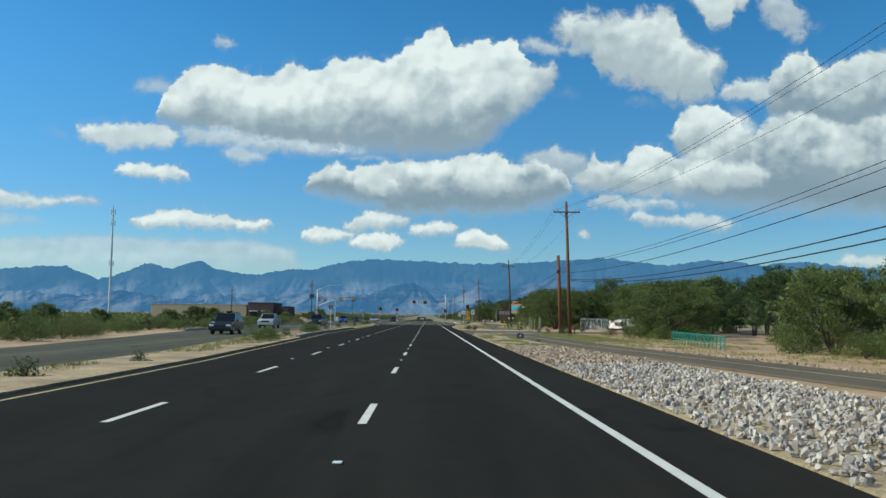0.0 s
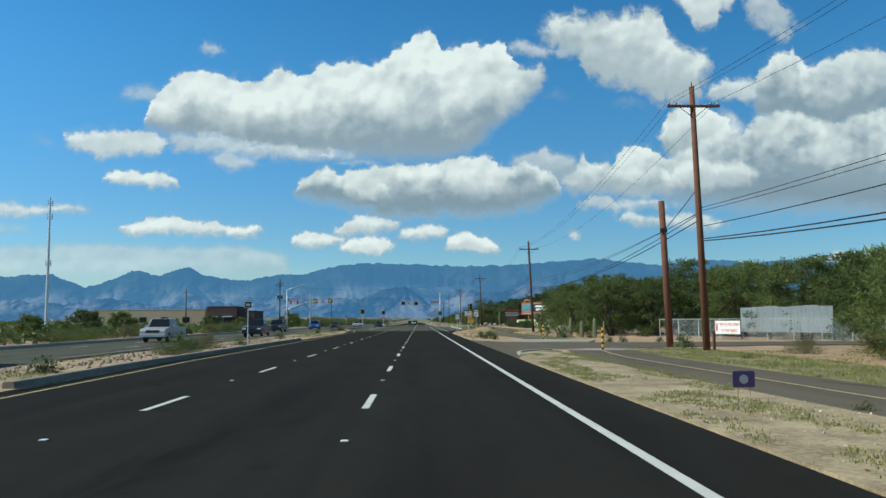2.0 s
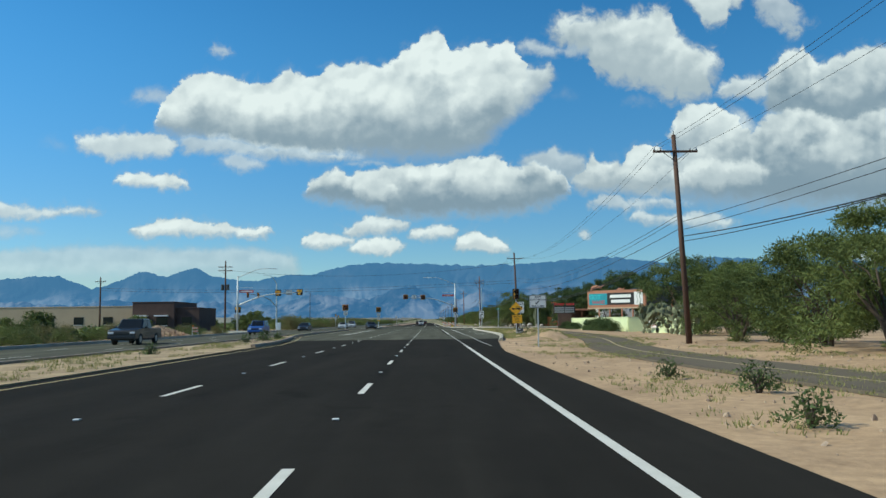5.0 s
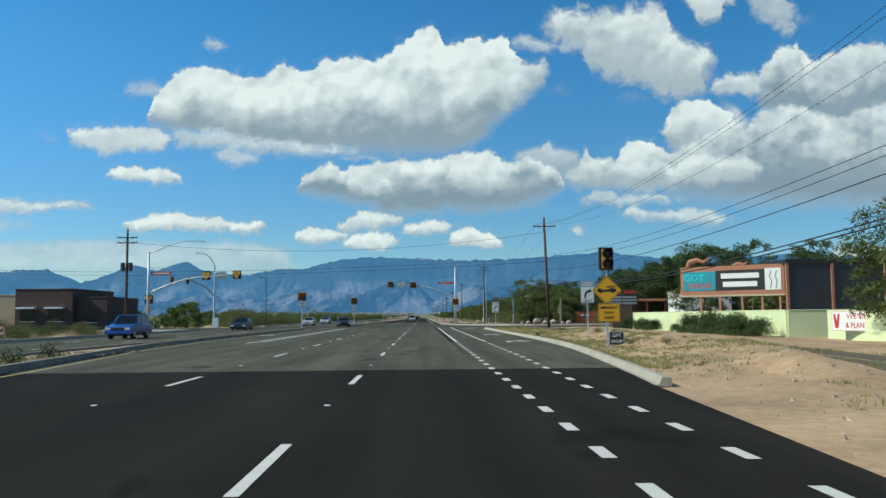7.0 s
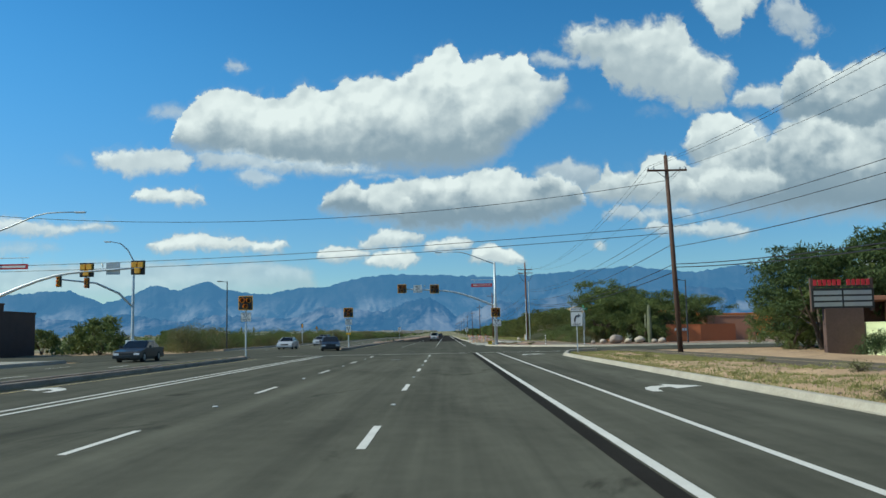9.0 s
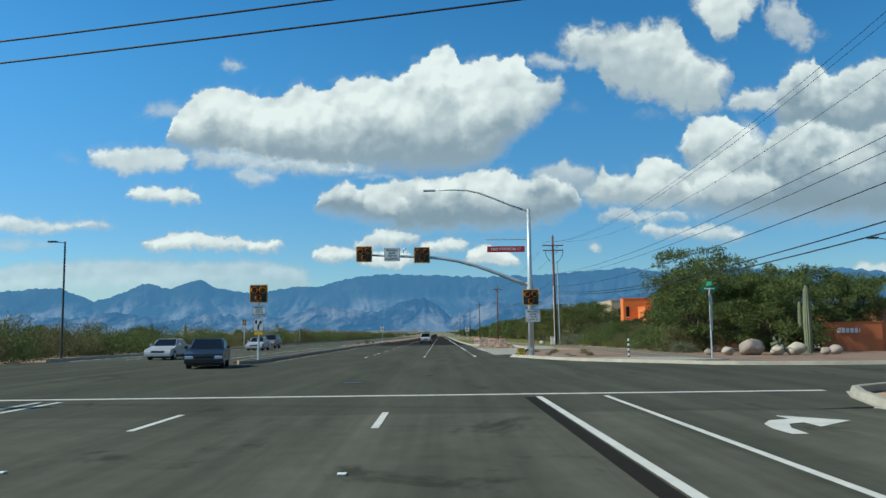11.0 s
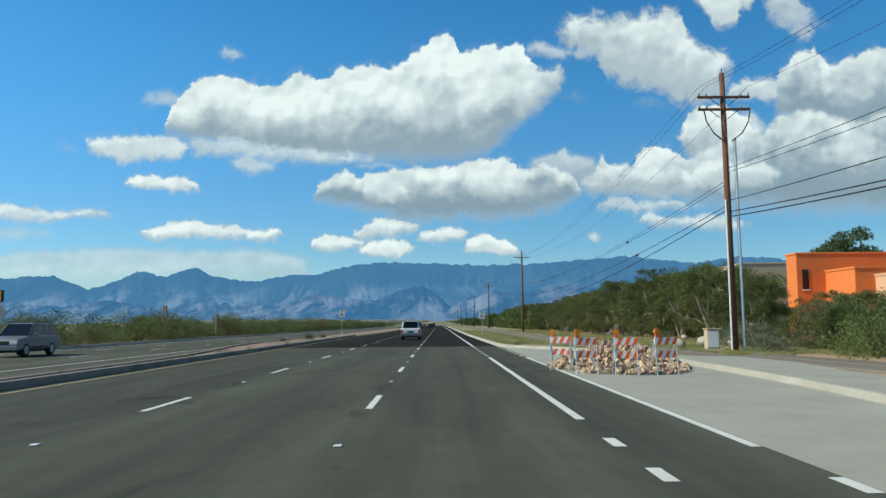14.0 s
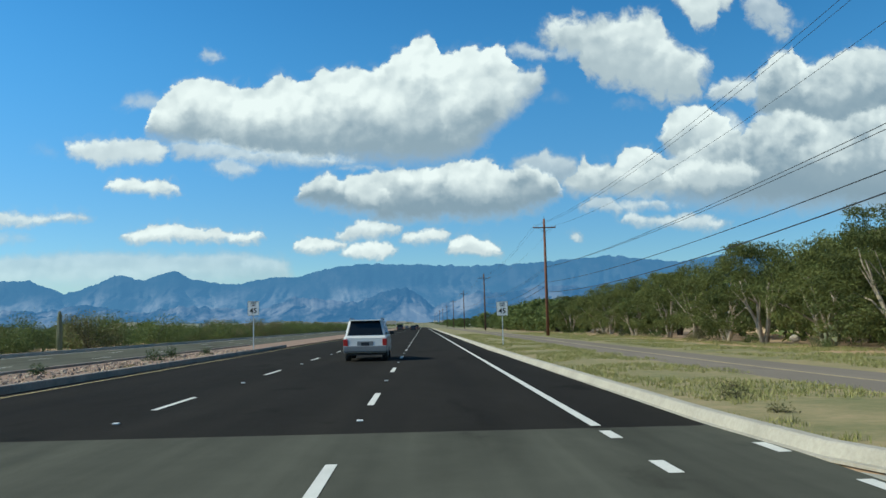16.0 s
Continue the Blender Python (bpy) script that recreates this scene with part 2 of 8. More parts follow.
cloud([(355, 178), (363, 193), (376, 199), (391, 194), (406, 185), (447, 190), (508, 183), (558, 173)], [(355, 175), (385, 173), (446, 167), (507, 161), (558, 166)], soft=(6, 10), dark=0.6, opacity=0.8)
cloud([(168, 292), (193, 299), (215, 304), (226, 313), (236, 302), (256, 298), (277, 292), (295, 272)], [(168, 256), (223, 241), (295, 252)], soft=(9, 14), dark=0.2, lit=(0.2, 0.9), opacity=0.8, peak=0.66)
cloud([(-221, 233), (-213, 249), (-201, 257), (-176, 265), (-163, 272), (-149, 268), (-139, 259), (-126, 268), (-111, 273), (-81, 276), (-40, 279), (0, 277), (41, 285), (51, 294), (81, 294), (101, 298), (132, 291), (144, 278), (168, 274), (193, 281), (218, 267), (244, 261), (254, 234)], [(-221, 225), (-200, 220), (-160, 213), (-130, 206), (-100, 198), (-59, 188), (1, 187), (41, 189), (92, 190), (142, 190), (183, 199), (254, 221)], soft=(5, 16), rough=14, dark=0.0, lit=(0.26, 0.95), peak=0.86)
cloud([(-135, 230), (-129, 250), (-111, 260), (-88, 259), (-70, 251), (-54, 235)], [(-135, 224), (-100, 216), (-54, 223)], soft=(6, 10), dark=0.5, lit=(0.1, 0.7), opacity=0.8)
cloud([(36, 234), (51, 265), (81, 277), (112, 280), (137, 270), (157, 256)], [(36, 229), (92, 222), (157, 231)], soft=(10, 12), dark=0.45, lit=(0.15, 0.8), opacity=0.75)
cloud([(-153, 283), (-136, 289), (-101, 290), (-71, 284)], [(-153, 279), (-71, 278)], soft=(8, 6), dark=0.8, opacity=0.5)
cloud([(-488, 356), (-481, 390), (-471, 407), (-456, 419), (-438, 434), (-408, 453), (-383, 450), (-342, 439), (-301, 429), (-286, 430), (-271, 444), (-246, 455), (-236, 445), (-200, 445), (-173, 468), (-160, 463), (-119, 466), (-94, 462), (-68, 466), (-48, 486), (-28, 500), (-10, 513), (20, 528), (34, 516), (41, 489), (70, 496), (101, 502), (113, 496), (139, 506), (160, 501), (175, 469), (183, 455)], [(-488, 352), (-465, 342), (-435, 333), (-364, 323), (-313, 312), (-263, 300), (-202, 295), (-142, 299), (-61, 296), (41, 295), (91, 308), (122, 336), (152, 363), (183, 388)], soft=(4, 22), dark=0.06, lit=(0.08, 0.78), peak=0.95)
cloud([(138, 463), (152, 469), (167, 457), (193, 455), (208, 457), (224, 466), (232, 448)], [(138, 363), (162, 375), (193, 395), (219, 422), (232, 443)], soft=(8, 18), dark=0.35, lit=(0.2, 0.9), opacity=0.95)
cloud([(-446, 326), (-425, 336), (-405, 334), (-364, 336), (-344, 328), (-328, 326), (-303, 320), (-263, 313), (-202, 309), (-111, 302)], [(-446, 314), (-424, 307), (-383, 305), (-363, 299), (-323, 297), (-262, 293), (-202, 288), (-111, 289)], soft=(9, 10), dark=0.5, lit=(0.1, 0.8), opacity=0.8)
cloud([(-378, 292), (-363, 299), (-333, 303), (-308, 295), (-287, 287)], [(-378, 280), (-332, 272), (-286, 277)], soft=(10, 10), dark=0.7, opacity=0.7)
front = w.smooth(parts_of_way[1], 0.12, 0.3)
ahead_cover = w.math("MULTIPLY", sky_layers["cover"], front)
# the same broken cumulus added unseen overhead and behind, to whiten the fill light
elsewhere = w.math("MULTIPLY", w.smooth(w.noise(way, 3.2, 5.0, 0.55).outputs["Fac"], 0.52, 0.66), w.math("MAXIMUM", w.math("SUBTRACT", 1.0, front), w.smooth(parts_of_way[2], 0.5, 0.62)))
cover_all = w.math("MAXIMUM", ahead_cover, w.math("MULTIPLY", elsewhere, 0.5))
cloud_colour = w.mix(w.math("LESS_THAN", ahead_cover, w.math("MULTIPLY", elsewhere, 0.5)), sky_layers["colour"], (0.7, 0.74, 0.78))
sky = w.add("ShaderNodeTexSky")
sky.sky_type, sky.sun_disc, sky.sun_elevation, sky.sun_rotation = "NISHITA", False, SUN_EL, radians(261)
sky.altitude, sky.air_density, sky.dust_density, sky.ozone_density = 800, 1.0, 0.3, 1.6
deep_blue = w.add("ShaderNodeHueSaturation", None, Color=sky.outputs[0], Saturation=1.36, Value=1.0, Hue=0.506)
# drier, bluer air towards the horizon than the model gives
height = w.math("ABSOLUTE", parts_of_way[2])
tinted = w.vec("MULTIPLY", deep_blue.outputs[0], w.mix(w.smooth(height, 0.0, 0.34), (0.52, 0.65, 0.82), (0.92, 1.15, 1.11)))
sunward = w.smooth(parts_of_way[0], -0.5, 0.5, 1.12, 0.86)
blue = w.add("ShaderNodeBackground", None, Color=tinted, Strength=w.math("MULTIPLY", sunward, 0.13))
white = w.add("ShaderNodeBackground", None, Color=cloud_colour, Strength=0.92)
blend = w.add("ShaderNodeMixShader", None, i0=cover_all, i1=blue.outputs[0], i2=white.outputs[0])
w.tree.links.new(blend.outputs[0], w.add("ShaderNodeOutputWorld").inputs[0])


# ---- materials ----
def material(name, a, b=None, rough=0.8, metal=0.0, patch=0.4, grain=12.0, contrast=1.0, bump=0.0, bump_scale=60.0, space="Object", per_object=0.0, island=0.0, specular=0.5, coat=0.0):
    """Two colours mixed by large patches and fine grain, with bump; space Object or World."""
    m = bpy.data.materials.new(name)
    m.use_nodes = True
    m.node_tree.nodes.clear()
    k = Nodes(m.node_tree)
    v = k.add("ShaderNodeNewGeometry").outputs["Position"] if space == "World" else k.add("ShaderNodeTexCoord").outputs["Object"]
    b = b or tuple(c * 0.75 for c in a)
    big = k.noise(v, patch, 4.0, 0.6).outputs["Fac"]
    small = k.noise(v, grain, 3.0, 0.7).outputs["Fac"]
    f = k.math("MULTIPLY_ADD", k.math("SUBTRACT", big, 0.5), 1.6 * contrast, k.math("MULTIPLY_ADD", k.math("SUBTRACT", small, 0.5), 1.1 * contrast, 0.5), clamp=True)
    colour = k.mix(f, a, b)
    if name == "desert_dirt":
        side = k.math("ABSOLUTE", k.add("ShaderNodeSeparateXYZ", None, Vector=v).outputs[0])
        far_off = k.smooth(k.add("ShaderNodeSeparateXYZ", None, Vector=v).outputs[1], 480.0, 800.0)
        brush = k.math("MULTIPLY", k.math("MAXIMUM", k.smooth(side, 30.0, 75.0), far_off), k.smooth(big, 0.30, 0.52))
        colour = k.mix(brush, colour, (0.115, 0.12, 0.05))
    if per_object or island:
        r = k.add("ShaderNodeObjectInfo").outputs["Random"] if per_object else k.add("ShaderNodeNewGeometry").outputs["Random Per Island"]
        amount = per_object or island
        colour = k.add("ShaderNodeHueSaturation", None, Color=colour, Value=k.math("MULTIPLY_ADD", k.math("SUBTRACT", r, 0.5), 2 * amount, 1.0), Hue=k.math("MULTIPLY_ADD", k.math("SUBTRACT", r, 0.5), 0.03, 0.5)).outputs[0]
    s = k.add("ShaderNodeBsdfPrincipled", None, Base_Color=colour, Metallic=metal, Roughness=k.math("MULTIPLY_ADD", k.math("SUBTRACT", small, 0.5), 0.25, rough, clamp=True))
    s.inputs["Specular IOR Level"].default_value = specular
    s.inputs["Coat Weight"].default_value = coat
    if bump:
        h = k.noise(v, bump_scale, 4.0, 0.65).outputs["Fac"]
        bn = k.add("ShaderNodeBump", None, Height=h, Strength=bump, Distance=0.02)
        k.tree.links.new(bn.outputs[0], s.inputs["Normal"])
    k.tree.links.new(s.outputs[0], k.add("ShaderNodeOutputMaterial").inputs[0])
    return m


def leaf_material(name, a, b):
    m = bpy.data.materials.new(name)
    m.use_nodes = True
    m.node_tree.nodes.clear()
    k = Nodes(m.node_tree)
    r = k.add("ShaderNodeNewGeometry").outputs["Random Per Island"]
    o = k.add("ShaderNodeObjectInfo").outputs["Random"]
    n = k.noise(k.add("ShaderNodeTexCoord").outputs["Object"], 0.9, 2.0).outputs["Fac"]
    f = k.math("ADD", k.math("MULTIPLY", r, 0.45), k.math("MULTIPLY_ADD", o, 0.3, k.math("MULTIPLY_ADD", n, 1.1, -0.42)), clamp=True)
    c = k.mix(f, a, b)
    d = k.add("ShaderNodeBsdfPrincipled", None, Base_Color=c, Roughness=0.65)
    d.inputs["Specular IOR Level"].default_value = 0.25
    t = k.add("ShaderNodeBsdfTranslucent", None, Color=c)
    x = k.add("ShaderNodeMixShader", None, i0=0.28, i1=d.outputs[0], i2=t.outputs[0])
    k.tree.links.new(x.outputs[0], k.add("ShaderNodeOutputMaterial").inputs[0])
    return m


def road_material(name, a, b, stripes=0.35, rough=0.85):
    """Asphalt: fine aggregate, long wheel tracks along the road and seams."""
    m = bpy.data.materials.new(name)
    m.use_nodes = True
    m.node_tree.nodes.clear()
    k = Nodes(m.node_tree)
    v = k.add("ShaderNodeNewGeometry").outputs["Position"]
    tracks = k.noise(k.vec("MULTIPLY", v, (0.95, 0.010, 1)), 1.0, 4.0, 0.65).outputs["Fac"]
    stains = k.noise(k.vec("MULTIPLY", v, (0.55, 0.11, 1)), 1.0, 6.0, 0.62, 0.6).outputs["Fac"]
    stone = k.noise(v, 70.0, 3.0, 0.8).outputs["Fac"]
    blot = k.noise(v, 1.7, 4.0, 0.6).outputs["Fac"]
    f = k.math("MULTIPLY_ADD", k.math("SUBTRACT", tracks, 0.5), 3.4 * stripes, 0.5)
    f = k.math("MULTIPLY_ADD", k.math("SUBTRACT", stains, 0.5), 2.6 * stripes, f)
    f = k.math("MULTIPLY_ADD", k.math("SUBTRACT", blot, 0.5), 0.9 * stripes, f)
    f = k.math("MULTIPLY_ADD", k.math("SUBTRACT", stone, 0.5), 0.9, f, clamp=True)
    oil = k.noise(k.vec("MULTIPLY", v, (0.42, 0.17, 1)), 1.0, 5.0, 0.6, 1.2).outputs["Fac"]
    dark = k.math("MULTIPLY", k.smooth(oil, 0.60, 0.72), 1.2 * stripes)
    colour = k.mix(dark, k.mix(f, a, b), tuple(q * 0.4 for q in a))
    s = k.add("ShaderNodeBsdfPrincipled", None, Base_Color=colour, Roughness=k.math("MULTIPLY_ADD", k.math("SUBTRACT", tracks, 0.5), 0.3, rough, clamp=True))
    s.inputs["Specular IOR Level"].default_value = 0.01
    bn = k.add("ShaderNodeBump", None, Height=stone, Strength=0.35, Distance=0.01)
    k.tree.links.new(bn.outputs[0], s.inputs["Normal"])
    k.tree.links.new(s.outputs[0], k.add("ShaderNodeOutputMaterial").inputs[0])
    return m


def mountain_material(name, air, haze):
    """Rock and brush with painted cloud shadow, and miles of blue air as emission."""
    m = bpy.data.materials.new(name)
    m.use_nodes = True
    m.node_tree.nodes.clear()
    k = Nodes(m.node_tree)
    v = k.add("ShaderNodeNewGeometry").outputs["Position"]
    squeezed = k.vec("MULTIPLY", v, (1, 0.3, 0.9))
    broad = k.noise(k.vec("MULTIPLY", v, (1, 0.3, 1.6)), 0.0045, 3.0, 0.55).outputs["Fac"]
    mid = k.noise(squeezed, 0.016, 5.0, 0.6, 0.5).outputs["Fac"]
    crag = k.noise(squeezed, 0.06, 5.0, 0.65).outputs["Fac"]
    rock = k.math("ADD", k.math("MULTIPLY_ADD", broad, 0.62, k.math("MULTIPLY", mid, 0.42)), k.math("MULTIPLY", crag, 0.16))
    # the broad dark patches stand for brush and for cloud shadow alike
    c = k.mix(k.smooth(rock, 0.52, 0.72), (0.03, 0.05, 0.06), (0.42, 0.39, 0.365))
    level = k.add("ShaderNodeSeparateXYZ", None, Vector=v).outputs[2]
    # upper slopes darkened by height and noise, in place of cloud shadow
    ridge_shade = k.smooth(k.math("MULTIPLY_ADD", k.math("SUBTRACT", mid, 0.5), 190.0, level), 110.0, 235.0)
    c = k.mix(k.math("MULTIPLY", ridge_shade, 0.85), c, (0.012, 0.03, 0.035))
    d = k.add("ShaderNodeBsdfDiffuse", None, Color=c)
    # distance haze put in as an even blue glow over the surface
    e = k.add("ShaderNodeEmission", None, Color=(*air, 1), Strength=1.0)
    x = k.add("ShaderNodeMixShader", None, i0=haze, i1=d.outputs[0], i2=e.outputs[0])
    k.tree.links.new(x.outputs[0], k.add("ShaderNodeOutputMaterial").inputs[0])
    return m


M_NEW_ASPHALT = road_material("new_asphalt", (0.0145, 0.0134, 0.012), (0.034, 0.0315, 0.0278), 0.34)
M_OLD_ASPHALT = road_material("worn_asphalt", (0.052, 0.052, 0.041), (0.129, 0.127, 0.099), 0.5)
M_JUNCTION = road_material("stained_asphalt", (0.046, 0.0465, 0.037), (0.105, 0.105, 0.083), 0.4)
M_PATH = road_material("path_asphalt", (0.098, 0.083, 0.064), (0.165, 0.14, 0.108), 0.35)
M_PATH_PALE = road_material("pale_path_asphalt", (0.15, 0.128, 0.104), (0.235, 0.20, 0.163), 0.35)
M_DIRT = material("desert_dirt", (0.52, 0.35, 0.20), (0.26, 0.165, 0.092), 0.95, patch=0.28, grain=4.0, contrast=1.25, bump=0.9, bump_scale=9.0, space="World")
M_RED_DIRT = material("red_gravel", (0.30, 0.19, 0.125), (0.18, 0.112, 0.075), 0.95, patch=0.5, grain=25.0, bump=0.6, bump_scale=30.0, space="World")
M_PALE_GRAVEL = material("pale_gravel", (0.47, 0.365, 0.215), (0.22, 0.16, 0.09), 0.95, patch=0.8, grain=10.0, bump=1.0, bump_scale=16.0, space="World", contrast=1.9)
M_MEDIAN = material("median_soil", (0.47, 0.345, 0.195), (0.21, 0.145, 0.08), 0.95, patch=0.5, grain=7.0, bump=1.0, bump_scale=11.0, space="World", contrast=1.6)
M_GRASS_GROUND = material("grassy_dirt", (0.125, 0.13, 0.04), (0.31, 0.235, 0.115), 0.95, patch=0.35, grain=3.0, contrast=1.3, bump=0.6, bump_scale=18.0, space="World")
M_CONCRETE = material("concrete", (0.37, 0.345, 0.275), (0.25, 0.23, 0.18), 0.85, patch=0.6, grain=20.0, contrast=0.8, bump=0.25, bump_scale=70.0, space="World")
M_KERB = material("kerb_concrete", (0.43, 0.39, 0.315), (0.26, 0.235, 0.185), 0.85, patch=0.9, grain=14.0, bump=0.3, bump_scale=60.0, space="World")
M_TACTILE = material("red_tactile_paving", (0.30, 0.10, 0.075), (0.20, 0.07, 0.05), 0.85, patch=1.2, grain=30.0, bump=0.6, bump_scale=40.0, space="World")
M_DARK_KERB = material("weathered_kerb", (0.40, 0.315, 0.235), (0.17, 0.125, 0.088), 0.85, patch=0.9, grain=14.0, bump=0.3, bump_scale=60.0, space="World")
M_WHITE_LINE = material("white_paint", (0.74, 0.715, 0.64), (0.44, 0.42, 0.37), 0.7, patch=1.6, grain=40.0, contrast=0.55, space="World")
M_YELLOW_LINE = material("yellow_paint", (0.60, 0.45, 0.19), (0.27, 0.22, 0.12), 0.7, patch=1.6, grain=30.0, contrast=1.1, space="World")
M_ROCK_TAN = material("tan_riprap_rock", (0.44, 0.335, 0.25), (0.25, 0.18, 0.13), 0.9, patch=2.0, grain=14.0, island=0.38, bump=0.5, bump_scale=20.0)
M_ROCK = material("riprap_rock", (0.50, 0.44, 0.385), (0.30, 0.255, 0.215), 0.9, patch=2.0, grain=14.0, island=0.38, bump=0.5, bump_scale=20.0)
M_ROCK_ONE = material("loose_rock", (0.60, 0.43, 0.29), (0.34, 0.22, 0.145), 0.9, patch=2.0, grain=14.0, per_object=0.35, bump=0.5, bump_scale=20.0)
M_ROCK_HEAP = material("heap_rock", (0.58, 0.41, 0.275), (0.33, 0.21, 0.14), 0.9, patch=2.0, grain=14.0, island=0.35, bump=0.5, bump_scale=20.0)
M_BOULDER = material("boulder", (0.45, 0.38, 0.31), (0.30, 0.25, 0.20), 0.9, patch=1.0, grain=9.0, per_object=0.2, bump=0.6, bump_scale=12.0)
M_POLE = material("weathered_pole_wood", (0.055, 0.029, 0.02), (0.10, 0.052, 0.035), 0.85, patch=3.0, grain=30.0, bump=0.5, bump_scale=40.0)
M_POLE_RED = material("reddish_pole_wood", (0.10, 0.038, 0.02), (0.175, 0.068, 0.035), 0.85, patch=3.0, grain=30.0, bump=0.5, bump_scale=40.0)
M_WIRE = material("black_cable", (0.012, 0.012, 0.013), None, 0.6)
M_STEEL = material("galvanised_steel", (0.60, 0.64, 0.66), (0.44, 0.48, 0.50), 0.45, 0.35, patch=2.5, grain=30.0, contrast=0.7)
M_DARK_STEEL = material("dark_steel", (0.06, 0.065, 0.07), None, 0.5, 0.5)
M_BLACK = material("black_plastic", (0.012, 0.012, 0.012), (0.022, 0.022, 0.022), 0.5)
M_YELLOW = material("signal_yellow", (0.80, 0.40, 0.03), (0.66, 0.32, 0.03), 0.45)
M_NOTICE = material("notice_yellow", (0.95, 0.62, 0.02), (0.88, 0.56, 0.02), 0.5)
M_SIGN_YELLOW = material("warning_yellow", (0.90, 0.46, 0.015), (0.78, 0.39, 0.02), 0.5)
M_SIGN_WHITE = material("sign_white", (0.78, 0.78, 0.76), (0.68, 0.68, 0.66), 0.5)
M_SIGN_RED = material("sign_red", (0.50, 0.022, 0.03), (0.42, 0.02, 0.03), 0.5)
M_SIGN_BLACK = material("sign_black", (0.015, 0.015, 0.015), None, 0.6)
M_SIGN_GREEN = material("sign_green", (0.01, 0.22, 0.12), None, 0.5)
M_SIGN_PURPLE = material("sign_purple", (0.05, 0.03, 0.11), None, 0.6)
M_SIGN_BACK = material("sign_aluminium", (0.45, 0.46, 0.47), None, 0.45, 0.7)
M_LENS = material("dark_lens", (0.02, 0.006, 0.003), (0.05, 0.012, 0.004), 0.2)
M_LENS_AMBER = material("amber_lens", (0.75, 0.22, 0.01), (0.55, 0.16, 0.01), 0.25)
M_ORANGE = material("barricade_orange", (0.85, 0.13, 0.02), (0.72, 0.11, 0.02), 0.5)
M_BARK = material("mesquite_bark", (0.10, 0.075, 0.055), (0.055, 0.04, 0.03), 0.95, patch=3.0, grain=20.0, bump=0.7, bump_scale=25.0)
M_PALE_BARK = material("pale_bark", (0.40, 0.34, 0.26), (0.22, 0.18, 0.135), 0.95, patch=3.0, grain=20.0, bump=0.7, bump_scale=25.0)
M_LEAF = leaf_material("mesquite_leaf", (0.030, 0.050, 0.016), (0.185, 0.225, 0.066))
M_LEAF_DARK = leaf_material("dark_leaf", (0.03, 0.055, 0.02), (0.105, 0.145, 0.048))
M_LEAF_GREY = leaf_material("grey_leaf", (0.11, 0.13, 0.075), (0.24, 0.24, 0.15))
M_LEAF_DRY = leaf_material("dry_leaf", (0.10, 0.10, 0.04), (0.21, 0.19, 0.085))
M_GRASS = leaf_material("verge_grass", (0.15, 0.17, 0.045), (0.36, 0.33, 0.14))
M_CACTUS = material("cactus_skin", (0.13, 0.155, 0.08), (0.20, 0.20, 0.125), 0.8, patch=1.5, grain=20.0, bump=0.3, bump_scale=30.0)
M_LEAF_OLIVE = leaf_material("olive_leaf", (0.034, 0.050, 0.014), (0.185, 0.20, 0.058))
M_STUCCO_GREEN = material("pale_green_stucco", (0.66, 0.72, 0.42), (0.56, 0.63, 0.37), 0.9, patch=0.7, grain=14.0, contrast=0.8, bump=0.3, bump_scale=50.0)
M_STUCCO_ORANGE = material("orange_stucco", (0.72, 0.20, 0.045), (0.62, 0.16, 0.04), 0.9, patch=0.5, grain=10.0, contrast=0.8, bump=0.3, bump_scale=40.0)
M_STUCCO_RED = material("terracotta_stucco", (0.56, 0.165, 0.06), (0.46, 0.13, 0.05), 0.9, patch=0.5, grain=10.0, contrast=0.8, bump=0.3, bump_scale=40.0)
M_STUCCO_TAN = material("tan_stucco", (0.52, 0.40, 0.27), (0.44, 0.33, 0.22), 0.9, patch=0.5, grain=10.0, contrast=0.8, bump=0.3, bump_scale=40.0)
M_STUCCO_PEACH = material("peach_stucco", (0.68, 0.40, 0.24), (0.58, 0.33, 0.2), 0.9, patch=0.5, grain=10.0, contrast=0.8, bump=0.3, bump_scale=40.0)
M_BROWN_BRICK = material("brown_masonry", (0.105, 0.062, 0.05), (0.07, 0.042, 0.035), 0.9, patch=0.8, grain=9.0, bump=0.3, bump_scale=30.0)
M_TERRACOTTA = material("terracotta_frame", (0.42, 0.19, 0.115), (0.34, 0.15, 0.09), 0.85, patch=1.0, grain=12.0)
M_GLASS_DARK = material("dark_window", (0.010, 0.012, 0.014), None, 0.12, specular=0.3)
M_TYRE = material("tyre_rubber", (0.016, 0.016, 0.016), (0.028, 0.027, 0.026), 0.85)
M_RIM = material("alloy_rim", (0.42, 0.43, 0.44), None, 0.35, 0.8)
M_TAIL = material("tail_lamp_red", (0.40, 0.012, 0.012), (0.28, 0.01, 0.01), 0.2, coat=0.6)
M_HEAD = material("head_lamp", (0.75, 0.76, 0.78), None, 0.12, coat=0.8)
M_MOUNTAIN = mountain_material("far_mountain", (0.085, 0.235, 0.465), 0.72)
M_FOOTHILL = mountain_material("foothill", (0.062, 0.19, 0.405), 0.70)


def car_paint(name, colour):
    return material(name, colour, tuple(c * 0.92 for c in colour), 0.35, patch=2.0, grain=20.0, contrast=0.4, coat=0.3)


P_WHITE, P_SILVER, P_GREY = car_paint("white_paintwork", (0.60, 0.595, 0.58)), car_paint("silver_paintwork", (0.40, 0.41, 0.42)), car_paint("grey_paintwork", (0.17, 0.175, 0.18))
P_BLACK, P_BLUE, P_DARKBLUE = car_paint("black_paintwork", (0.014, 0.014, 0.016)), car_paint("blue_paintwork", (0.02, 0.085, 0.32)), car_paint("dark_blue_paintwork", (0.009, 0.012, 0.02))


